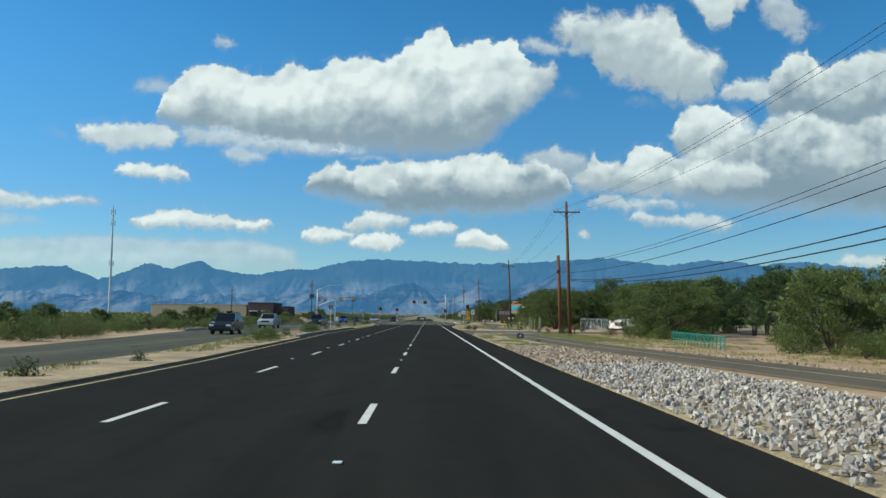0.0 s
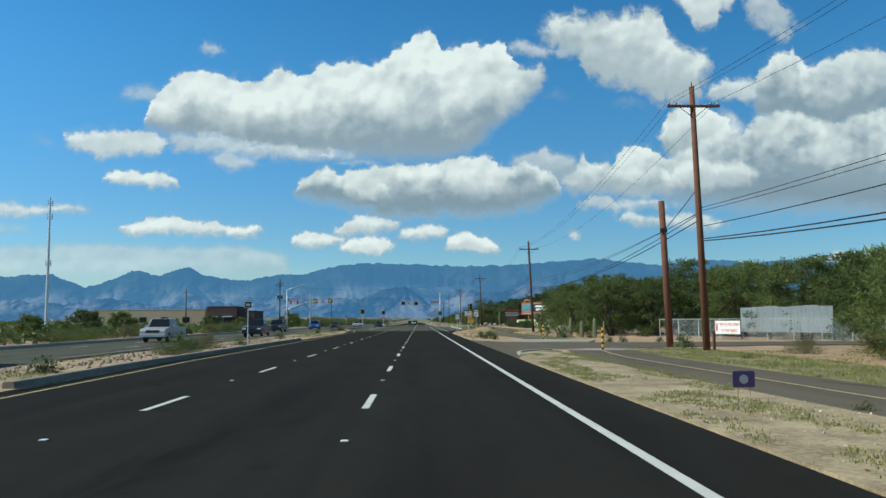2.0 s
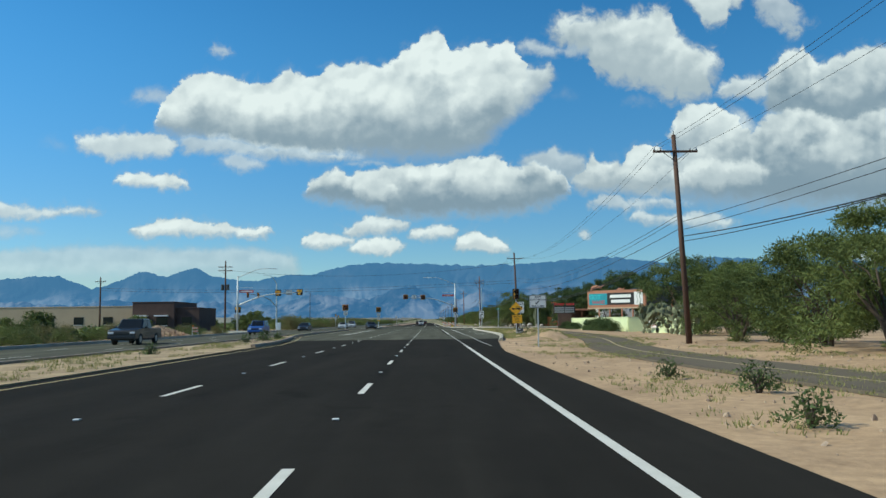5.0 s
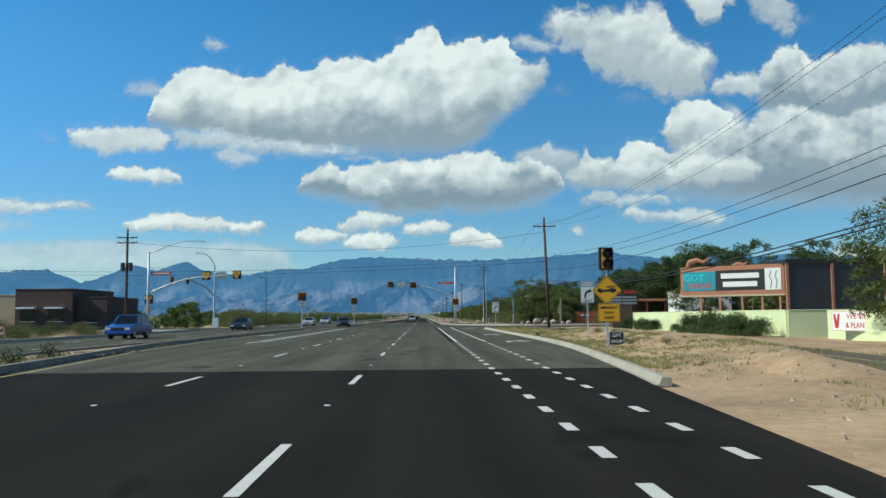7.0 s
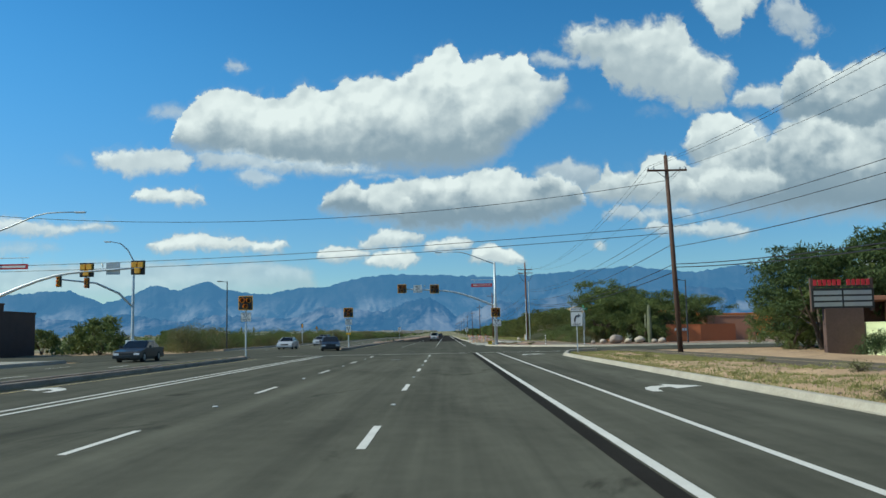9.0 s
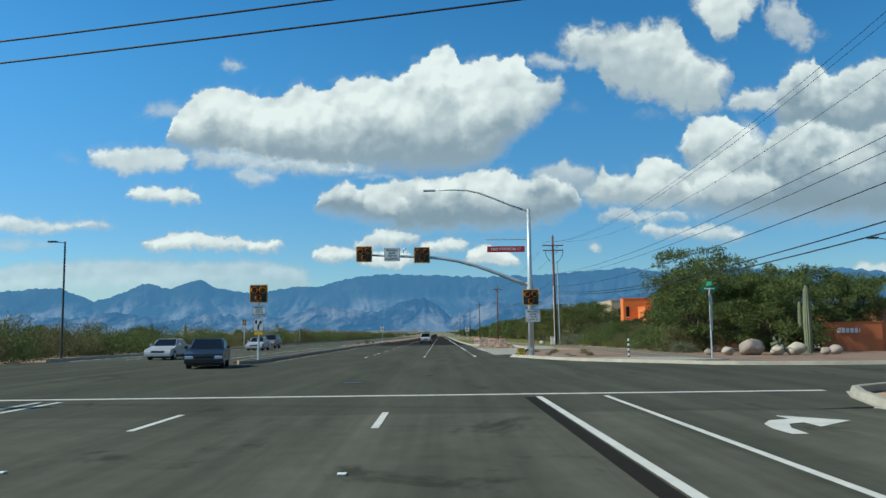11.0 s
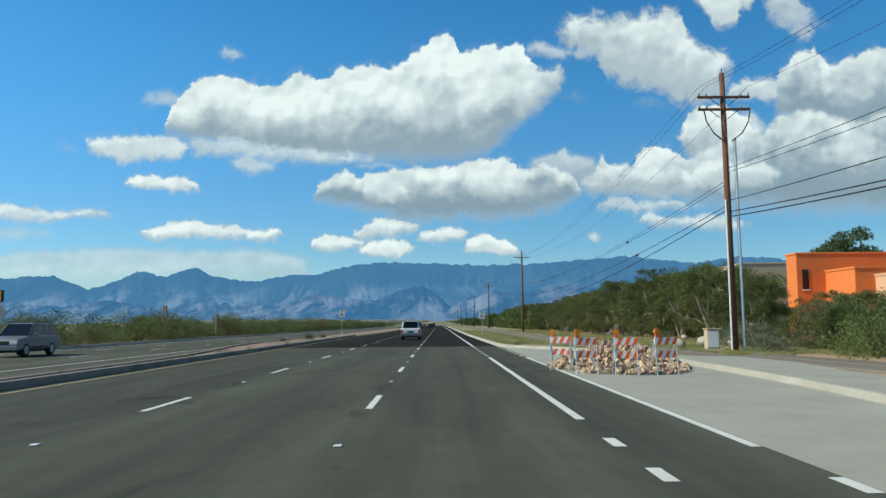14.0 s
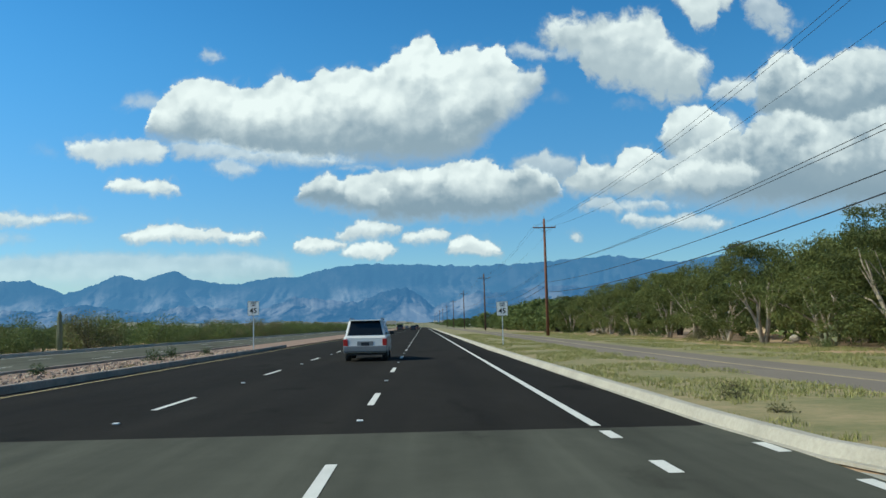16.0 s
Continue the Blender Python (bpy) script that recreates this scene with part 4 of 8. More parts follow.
def stripes(name, pieces, mat, label, z=ZL):
    """Painted pieces, each a quad from (x0, y0) to (x1, y1) with a width."""
    verts, faces = [], []
    for x0, y0, x1, y1, wd in pieces:
        d = Vector((x1 - x0, y1 - y0)).normalized()
        s = Vector((d.y, -d.x)) * wd / 2
        n = len(verts)
        verts += [(x0 - s.x, y0 - s.y, z), (x0 + s.x, y0 + s.y, z), (x1 + s.x, y1 + s.y, z), (x1 - s.x, y1 - s.y, z)]
        faces.append((n, n + 1, n + 2, n + 3))
    return tagged(new(name, mesh_from(name, verts, faces, mat)), label, "road marking", kind="structure")


XE, XD = 2.3, -1.16
stripes("edge_line", [(XE, -40, XE, 158.8, 0.15), (XE, 202.0, XE, 261.1, 0.15), (XE, 297, XE, 300.6, 0.15), (XE, 318.5, XE, 342.2, 0.15), (XE, 360.6, XE, 1500, 0.15)], M_WHITE_LINE, "solid white edge line on the asphalt")
stripes("dotted_line", [(XE, y, XE, y + 0.75, 0.16) for y in np.arange(159.03, 200.8, 2.042)] + [(XE, y, XE, y + 0.75, 0.16) for y in np.arange(302.16, 317.6, 2.245)] + [(XE, y, XE, y + 0.75, 0.16) for y in np.arange(344.3, 359.5, 2.5)], M_WHITE_LINE, "white dotted line beside the turn lane")
stripes("dotted_line", [(along([(3.71, 170), (3.9, 184)], y), y, along([(3.71, 170), (3.9, 184)], y), y + 0.75, 0.16) for y in np.arange(158.8, 199.6, 2.071)] + [(3.9, y, 3.9, y + 0.75, 0.16) for y in np.arange(301.74, 314.7, 2.202)] + [(3.85, y, 3.85, y + 0.75, 0.16) for y in np.arange(343.5, 358.5, 2.4)], M_WHITE_LINE, "white dotted line marking the bay and turn lane")
stripes("lane_line", [(3.92, 201.6, 3.92, 261.1, 0.13), (3.9, 315.5, 3.9, 342, 0.14)], M_WHITE_LINE, "solid white line along the turn lane and bay")


def DASH_Y(k):
    """Middle of the lane dashes; the spacing starts anew on the worn stretch and after the junction."""
    if k <= 8:
        return 19.06 + 10.92 * k
    if k <= 14:
        return 106.4 + 11.3 * (k - 8)
    if k <= 21:
        return 187.3 + 11.45 * (k - 15)
    return 280.0 if k < 25 else 298.9 + 11.5 * (k - 25) if k < 31 else 365.9 + 11.1 * (k - 31)


dash_right, dash_left = [], []
for k in range(-3, 110):
    yc = DASH_Y(k)
    if not 259.5 < yc < 297:
        dash_right.append((XD, yc - 1.4, XD, yc + 1.4, 0.13))
        dash_left.append((along([(-4.85, 0), (-4.85, 35), (-5.05, 70), (-5.2, 300), (-5.2, 900)], yc), yc - 1.4, along([(-4.85, 0), (-4.85, 35), (-5.05, 70), (-5.2, 300), (-5.2, 900)], yc + 2), yc + 1.4, 0.13))
stripes("lane_dash", dash_right, M_WHITE_LINE, "broken white lane line")
stripes("lane_dash", dash_left, M_WHITE_LINE, "broken white lane line")
yl = [q for q in YELLOW]
stripes("yellow_line", [(a[0], a[1], b[0], b[1], 0.11) for a, b in zip(yl, yl[1:])] + [(-9.95, 291, -9.95, 405, 0.1), (-9.95, 405, -9.3, 470, 0.1), (-9.3, 470, -9.3, 1500, 0.1)], M_YELLOW_LINE, "solid yellow line along the median")
stripes("stop_line", [(-12.9, 261.95, 9.6, 261.95, 0.32)], M_WHITE_LINE, "white stop line across the lanes")
stripes("turn_lane_line", [(-9.25, 205, -9.25, 261.1, 0.15), (-9.75, 203, -9.75, 261.1, 0.15)], M_WHITE_LINE, "double white line of the left-turn pocket")
stripes("opposite_lane_dash", [(x, y, x, y + 3, 0.13) for x in (-18.7, -22.2) for y in np.arange(100, 250, 12.0)] + [(x, y, x, y + 3, 0.13) for x in (-18.7, -22.2) for y in np.arange(300, 800, 12.0)], M_WHITE_LINE, "broken white lines on the oncoming lanes")
stripes("opposite_edge_line", [(-15.1, 297, -15.1, 1000, 0.13), (-25.0, 297, -25.4, 1000, 0.13), (-15.9, 130, -15.9, 250, 0.13)], M_WHITE_LINE, "white edge lines on the oncoming lanes")
stripes("tar_stain", [(2.06, 202.0, 2.06, 261, 0.26)] + [(2.02, y - 0.45, 2.02, y + 0.2, 0.24) for y in np.arange(187.62, 200.8, 2.042)], M_NEW_ASPHALT, "dark strip where an old line was ground away", 0.004)


def turn_arrow(x, y, label, side=1):
    """A curved arrow: a stem that swings to one side into a broad head."""
    o = [(-0.42, -0.5), (-0.16, -0.5), (-0.10, -0.05), (0.10, 0.28), (0.42, 0.40), (0.42, 0.02), (1.30, 0.52), (0.42, 1.10), (0.42, 0.74), (0.0, 0.62), (-0.30, 0.30), (-0.42, -0.1)]
    bm = bmesh.new()
    f = bm.faces.new([bm.verts.new((x + side * p, y + q * 1.7, ZL)) for p, q in o])
    f.normal_update()
    bmesh.ops.triangulate(bm, faces=[f])
    tagged(part("turn_arrow", bm, M_WHITE_LINE), label, "road marking", kind="structure")


for x, y in ((5.45, 201.6), (5.45, 219), (5.5, 254.0)):
    turn_arrow(x, y, "white right-turn arrow painted on the lane")
turn_arrow(-12.2, 223.4, "white left-turn arrow painted in the turn pocket", -1)


def raised_marker(x, y):
    bm = box(-0.05, 0.05, -0.05, 0.05, 0, 0.02, 0.008)
    ob = part("road_stud", bm, M_SIGN_WHITE)
    ob.location = (x, y, 0.003)
    return tagged(ob, "small white raised pavement marker", "road stud", "lane studs")


stud = raised_marker(XD, 14.4)
for k in range(1, 36):
    yy = DASH_Y(k) + 5.5
    if not 259.5 < yy < 297:
        copy_thing(stud, pose(XD, yy, 0.003))
        copy_thing(stud, pose(-5.1, yy + 0.4, 0.003))
for x, y in ((-3.0, 248.0), (-2.9, 268.0)):
    cover = part("manhole_cover", tube([(0, 0, 0), (0, 0, 0.006)], [0.33, 0.32], 20), M_DARK_STEEL)
    cover.location = (x, y, 0.003)
    tagged(cover, "dark iron manhole cover set in the asphalt", "manhole cover")

# ---- mountains and distance ----
RIDGE = [(-900, 80), (-800, 78), (-727, 85), (-688, 88), (-659, 86), (-624, 73), (-600, 65), (-571, 71), (-532, 86), (-518, 93), (-493, 91), (-471, 85), (-454, 89), (-434, 97), (-420, 101), (-405, 93), (-390, 86), (-335, 75), (-306, 75), (-257, 85), (-227, 84), (-197, 89), (-167, 97), (-138, 102), (-88, 106), (-38, 104), (22, 100), (92, 99), (163, 100), (224, 104), (274, 108), (325, 111), (376, 106), (447, 99), (519, 109), (560, 107), (621, 101), (694, 109), (776, 100), (900, 92)]


# the lower hills in front of the range
FOOTHILLS = [(-900, 30), (-740, 42), (-640, 34), (-560, 44), (-470, 30), (-400, 38), (-330, 34), (-270, 30), (-215, 50), (-160, 46), (-110, 40), (-70, 56), (-30, 63), (-5, 52), (20, 30), (60, 40), (95, 55), (140, 50), (200, 62), (280, 58), (360, 66), (430, 74), (520, 66), (640, 76), (760, 70), (900, 60)]


def mountains(name, ridge, y0, depth, seed, mat, label, jag):
    """A long range with spurs and gullies, as relief under a ridge line of (across, up) points."""
    cols, rows = 700, 30
    verts, faces = [], []
    line = [(z, q) for q, z in ridge]
    for j in range(rows + 1):
        v = j / rows
        for i in range(cols + 1):
            u = -890 + 1780 * i / cols
            top = along(line, u)
            y = y0 + depth * v
            gully = noise.ridged_multi_fractal((u * 0.014 + 0.25 * noise.noise((v * 4, u * 0.01, seed)), v * 0.35, 2.3 + seed), 0.85, 2.2, 6, 1.0, 2.0)
            z = top * (v ** 0.8) * (1.0 + 0.75 * (gully - 1.15) * (1 - v) * min(1, v * 3))
            z += jag * (3.2 * noise.noise((u * 0.09, 7.7, seed)) + 2.2 * (0.5 - abs(noise.noise((u * 0.21, 3.7, seed)))) + 0.9 * noise.noise((u * 0.5, 5.7, seed))) * v
            y2 = y + 0.45 * depth * (gully - 1.0) * (1 - abs(2 * v - 1))
            verts.append((u / 1475 * (y2 - 175), y2, max(-6.0, z / 1475 * (y2 - 175)) + 1.5 * v))
    n = cols + 1
    for j in range(rows):
        for i in range(cols):
            faces.append((j * n + i, j * n + i + 1, (j + 1) * n + i + 1, (j + 1) * n + i))
    tagged(new(name, mesh_from(name, verts, faces, mat, True)), label, "mountains", kind="structure")


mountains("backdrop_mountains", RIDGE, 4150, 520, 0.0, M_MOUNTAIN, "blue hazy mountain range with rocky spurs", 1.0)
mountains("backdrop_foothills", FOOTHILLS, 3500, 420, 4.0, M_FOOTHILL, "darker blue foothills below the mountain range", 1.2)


# ---- trees, shrubs and cacti ----
def leaf_cloud(rng, puffs, count, size, aspect=2.9):
    """Slender leaf sprays, three-cornered, fanning out of many puffs (x, y, z, rx, rz)."""
    verts, faces = [], []
    weights = [p[3] ** 1.7 for p in puffs]
    picks = rng.choices(puffs, weights, k=count)
    for k, (px, py, pz, rx, rz) in enumerate(picks):
        d = Vector((rng.gauss(0, 1), rng.gauss(0, 1), rng.gauss(0.15, 1))).normalized()
        r = rng.random() ** 0.45 * (1.0 + 0.22 * abs(rng.gauss(0, 1)))
        c = Vector((px + d.x * rx * r, py + d.y * rx * r, pz + d.z * rz * r))
        a = (d * 0.8 + Vector((rng.gauss(0, 0.6), rng.gauss(0, 0.6), rng.gauss(-0.1, 0.6)))).normalized()
        b = a.cross(Vector((rng.gauss(0, 1), rng.gauss(0, 1), rng.gauss(0, 1)))).normalized()
        s = size * rng.uniform(0.55, 1.35)
        verts += [c - b * s * 0.5, c + b * s * 0.5, c + a * s * aspect]
        faces.append((3 * k, 3 * k + 1, 3 * k + 2))
    return verts, faces


def make_tree(name, seed, height, spread, stems, leaf, bark, count, size, low, label, category="tree"):
    """A many-stemmed desert tree: tapered limbs and a domed crown of small leaves in clumps, hanging low."""
    rng = random.Random(seed)
    top = thing(name, (0, 0, -500), label, category)
    bm = bmesh.new()
    puffs = []
    r0 = 0.045 * height ** 0.6

    def limb(o, e, r):
        mid = (o + e) / 2 + Vector((rng.uniform(-0.2, 0.2), rng.uniform(-0.2, 0.2), 0.2))
        add_tube(bm, [o, mid, e], [r, r * 0.7, r * 0.3], 6)

    for s in range(stems):
        a = 2 * math.pi * (s + rng.uniform(-0.3, 0.3)) / stems
        reach = spread * rng.uniform(0.3, 0.6)
        p = [Vector((0.12 * math.cos(a), 0.12 * math.sin(a), -0.15))]
        for t in (0.3, 0.6, 1.0):
            p.append(Vector((math.cos(a) * reach * t + rng.uniform(-0.2, 0.2), math.sin(a) * reach * t + rng.uniform(-0.2, 0.2), height * 0.62 * t ** 0.9)))
        add_tube(bm, p, [r0, r0 * 0.75, r0 * 0.5, r0 * 0.25], 7)
        for q in range(3):
            b, z = a + rng.uniform(-0.9, 0.9), rng.uniform(0.3, 0.9)
            limb(p[1 + q % 2], Vector((math.cos(b) * spread * 0.7 * rng.uniform(0.5, 1), math.sin(b) * spread * 0.7 * rng.uniform(0.5, 1), height * z * 0.8)), r0 * 0.4)
    for k in range(34):
        a = k * 2.39996 + rng.uniform(-0.5, 0.5)
        t = (k + 0.5) / 34
        el = low + (1 - low) * t ** 0.8
        ring = math.sqrt(max(0.0, 1 - ((el - 0.36) / 0.66) ** 2)) if el > 0.36 else 0.84 + 0.4 * (el - low)
        lobe = 1 + 0.14 * math.sin(3 * a + seed) + 0.1 * math.sin(5 * a + 2 * seed)
        r = spread * min(1.0, ring) * rng.uniform(0.55, 1.02) * lobe
        c = (math.cos(a) * r, math.sin(a) * r, height * min(el, 0.92) * rng.uniform(0.86, 1.05))
        wide = spread * rng.uniform(0.16, 0.30)
        # each bough is a cluster of sprays, rounded above and thin below
        for _ in range(5):
            puffs.append((c[0] + rng.uniform(-1, 1) * wide, c[1] + rng.uniform(-1, 1) * wide, c[2] + rng.uniform(-0.5, 0.4) * wide, wide * rng.uniform(0.3, 0.75), wide * rng.uniform(0.2, 0.5)))
    part("trunk", bm, bark, top)
    v, f = leaf_cloud(rng, puffs, count, size)
    part("crown", mesh_from("crown", v, f, leaf), leaf, top)
    return top


def make_bush(name, seed, height, spread, leaf, count, size, label, category="bush"):
    rng = random.Random(seed)
    top = thing(name, (0, 0, -500), label, category)
    puffs = [(rng.uniform(-0.6, 0.6) * spread, rng.uniform(-0.6, 0.6) * spread, height * rng.uniform(0.25, 0.72), spread * rng.uniform(0.3, 0.5), height * rng.uniform(0.2, 0.32)) for _ in range(9)]
    puffs += [(0.72 * spread * math.cos(1.26 * k), 0.72 * spread * math.sin(1.26 * k), height * 0.17, spread * rng.uniform(0.3, 0.42), height * 0.2) for k in range(5)]
    bm = bmesh.new()
    for k in range(7):
        q = puffs[k]
        add_tube(bm, [(0, 0, -0.05), (q[0] * 0.5, q[1] * 0.5, q[2] * 0.6), (q[0], q[1], q[2])], [0.03, 0.02, 0.008], 5)
    part("stem", bm, M_BARK, top)
    v, f = leaf_cloud(rng, puffs, count, size, 1.9)
    part("foliage", mesh_from("foliage", v, f, leaf), leaf, top)
    return top


MESQUITES = [make_tree("mesquite_tree", 11 + i, 5.4, 3.5, 4 + i % 2, M_LEAF, M_BARK, 25000, 0.055, 0.07, "spreading green mesquite tree with dark trunks", "tree") for i in range(3)]
VERDES = [make_tree("palo_verde_tree", 31 + i, 6.0, 3.3, 4, M_LEAF_OLIVE, M_PALE_BARK, 26000, 0.050, 0.12, "green roadside tree with pale branching trunks in the verge", "tree") for i in range(3)]
FAR_TREES = [make_tree("mesquite_tree", 131 + i, 5.4, 3.5, 4, M_LEAF, M_BARK, 3600, 0.19, 0.08, "distant rounded green mesquite tree", "tree") for i in range(2)]
DARK_TREES = [make_tree("shade_tree", 51 + i, 7.5, 3.2, 3, M_LEAF_DARK, M_BARK, 10500, 0.09, 0.2, "tall dark green shade tree", "tree") for i in range(2)]
BUSHES = [make_bush("desert_bush", 71 + i, 1.9, 1.9, (M_LEAF, M_LEAF_DRY, M_LEAF)[i], 7000, 0.044, ("rounded olive-green desert bush", "dry yellowish desert bush", "dense green creosote bush")[i]) for i in range(3)]
GREY_BUSH = make_bush("sage_bush", 81, 1.2, 1.3, M_LEAF_GREY, 2600, 0.055, "pale grey-green sage bush")
HEDGE_SHRUB = make_bush("green_shrub", 99, 1.25, 1.15, M_LEAF_DARK, 4800, 0.05, "dense dark green shrub in front of the wall")
SMALL_BUSH = make_bush("small_shrub", 85, 0.55, 0.45, M_LEAF_DARK, 420, 0.04, "low dark green shrub on the dirt")
DRY_SHRUB = make_bush("dry_shrub", 87, 0.4, 0.4, M_LEAF_DRY, 380, 0.035, "low dry brown shrub on the dirt")
plant_rng = random.Random(5)


def plant(kinds, spots, group=""):
    """Copies of plants at (x, y, scale)."""
    for i, (x, y, s) in enumerate(spots):
        k = kinds[i % len(kinds)] if isinstance(kinds, list) else kinds
        ob = copy_thing(k, pose(x, y, ground_height(x, y), 0, 0, plant_rng.uniform(0, 360)))
        ob.scale = (s * plant_rng.uniform(0.92, 1.1), s * plant_rng.uniform(0.92, 1.1), s)
        if group:
            tagged(ob, group=group)


# right side, before the driveway
plant(MESQUITES, [(19.2, 70.8, 0.82), (18.6, 76, 0.74), (21.0, 80, 0.86), (24.5, 84, 0.95), (18.9, 44.5, 0.74), (20.6, 39.5, 0.78), (23.4, 46, 0.8), (21.6, 34, 0.82)], "trees before the driveway")
plant(BUSHES, [(17.9, 69.5, 0.72), (19.0, 72.5, 0.8), (17.6, 75.5, 0.66), (20.6, 77.5, 0.9), (18.2, 79.5, 0.6), (22.4, 81.5, 0.9), (17.8, 45.6, 0.7), (19.8, 43.2, 0.8), (18.6, 41.2, 0.66), (19.4, 38.2, 0.75), (21.0, 36.2, 0.8), (20.2, 32.4, 0.7), (22.4, 44.8, 0.85), (16.8, 83.2, 0.45), (19.8, 66.2, 0.5), (23.6, 60.5, 0.8), (25.2, 55.5, 0.9), (26.5, 64.5, 0.9)], "undergrowth below the roadside trees")
plant(FAR_TREES, [(26.5, 40, 0.9), (25, 28, 0.9), (30, 68, 1.05), (36, 112, 1.3), (38, 120, 1.2)], "trees behind the roadside row")
plant(DARK_TREES, [(29, 75, 0.85), (33, 90, 0.8), (31, 97, 0.85), (27.5, 89, 0.62), (38, 99, 0.95), (43, 104, 1.0)], "tall trees behind the fence")
# right side, the large group past the driveway
plant(MESQUITES, [(18.6, 128, 1.08), (20.5, 135, 1.15), (18.4, 143, 1.1), (22.5, 126, 1.0), (24.0, 133, 1.12), (27.0, 127, 1.05), (27.5, 132, 1.38), (28, 119.5, 1.15), (30, 111, 1.2), (32, 104, 1.15), (19.5, 151, 1.0), (23, 146, 1.1), (19.2, 162, 0.8), (30.5, 126, 1.3), (22, 158, 0.9), (29.5, 122.5, 0.9)], "trees past the driveway")
plant(DARK_TREES, [(34, 140, 0.95), (39, 137, 1.05), (45, 132, 1.0), (41, 124, 0.9)], "tall trees past the driveway")
# nursery
plant(DARK_TREES, [(28, 250, 1.1), (32, 250, 1.3), (36, 246, 1.3), (24.5, 252, 0.95), (37, 232, 1.0), (29, 260, 1.0), (33, 256, 1.2), (25.5, 260, 0.9), (40, 238, 1.2), (26.5, 233, 0.8)], "shade trees of the nursery")
plant(MESQUITES, [(24, 256, 0.75), (28, 262, 0.8), (28.5, 189, 1.3), (26.2, 194, 1.42), (26.6, 181, 1.1)], "nursery trees")
plant(FAR_TREES, [(34, 230, 1.1), (36, 240, 1.0), (31.5, 254, 1.1), (27, 257, 0.9)], "trees behind the nursery wall")
# street corner past the junction
plant(MESQUITES, [(20.4, 306, 1.45), (22.4, 301.5, 1.05), (20.5, 312, 0.8), (24.2, 318, 1.28), (27.0, 311, 0.95), (24.0, 300, 1.02), (26.5, 305, 1.2), (34, 308, 1.1), (25.5, 326, 0.9), (30, 306, 1.15), (21.5, 316, 0.72), (28.5, 333, 0.9)], "trees of the planted corner")
plant(DARK_TREES, [(26.6, 334, 0.9), (29.4, 341, 1.15), (32.0, 344, 1.25), (28.2, 349, 0.55), (25.6, 347, 0.5), (23.2, 346, 0.42)], "dark trees behind the shrubs of the corner")
plant(MESQUITES, [(24.6, 357, 0.6), (27.2, 358.5, 0.62), (22.4, 360, 0.5), (22.8, 352, 0.5), (20.4, 347.5, 0.42), (21.0, 338, 0.45)], "low mesquites among the shrubs of the corner")
plant(BUSHES, [(17.9 + plant_rng.uniform(-0.5, 1.5), 322 + 4.2 * k + plant_rng.uniform(-1.2, 1.2), plant_rng.uniform(0.3, 0.7)) for k in range(9)], "low shrubs at the foot of the planted corner")
plant(BUSHES, [(18.6, 319, 1.0), (19.8, 326, 1.25), (19.0, 332, 1.0), (21.8, 322, 1.2), (22.4, 333, 1.35), (17.8, 338, 1.15), (19.8, 341, 1.5), (23, 343, 1.5), (17.2, 310, 1.0), (25, 336, 1.6), (18.2, 304, 1.2), (26, 344, 1.5), (24.5, 350, 1.1), (21.5, 349, 1.45), (23.5, 356, 1.2), (20.5, 355, 0.9), (26.5, 352, 1.5), (28.5, 346, 1.6), (28, 339, 1.5), (29.5, 356, 2.0)], "shrubs of the planted corner")
plant(GREY_BUSH, [(17.4, 301, 0.8), (18.0, 306.5, 0.9), (18.0, 317.5, 0.7), (19.4, 321, 1.1), (15.8, 345, 0.9), (17.2, 352, 1.3), (18.6, 356, 1.2)], "sage bushes")
# the row along the verge
row = []
for k in range(30):
    y = 362 + k * 7.5
    row.append((21.2 + plant_rng.uniform(-1.2, 1.2) + (0.7 if y > 400 else 0), y + plant_rng.uniform(-1.5, 1.5), plant_rng.uniform(0.86, 1.08) + (-0.12 if y < 371 else 0.1 if y < 420 else 0.0)))
plant(VERDES, row[:15], "tree row along the verge")
plant(FAR_TREES, row[15:], "tree row along the verge")
plant(FAR_TREES, [(26.5 + plant_rng.uniform(-1.5, 1.5), 393 + 9.5 * k, plant_rng.uniform(0.9, 1.15)) for k in range(22)], "second tree row")
plant(MESQUITES, [(24.8, 378, 1.2), (26.5, 387, 1.25), (25.5, 396, 1.2)], "tall trees behind the verge row")
plant(FAR_TREES, [(25 + plant_rng.uniform(-6, 16), 600 + 22 * k, plant_rng.uniform(0.8, 1.1)) for k in range(24)], "distant trees")
plant(DARK_TREES, [(42.4, 391, 1.5), (47.8, 391, 1.15), (54, 389, 1.15)], "trees behind the orange building")
plant(BUSHES, [(19.5 + plant_rng.uniform(-0.8, 0.8), 366 + 11 * k, plant_rng.uniform(0.3, 0.55)) for k in range(16)], "low shrubs in the verge")
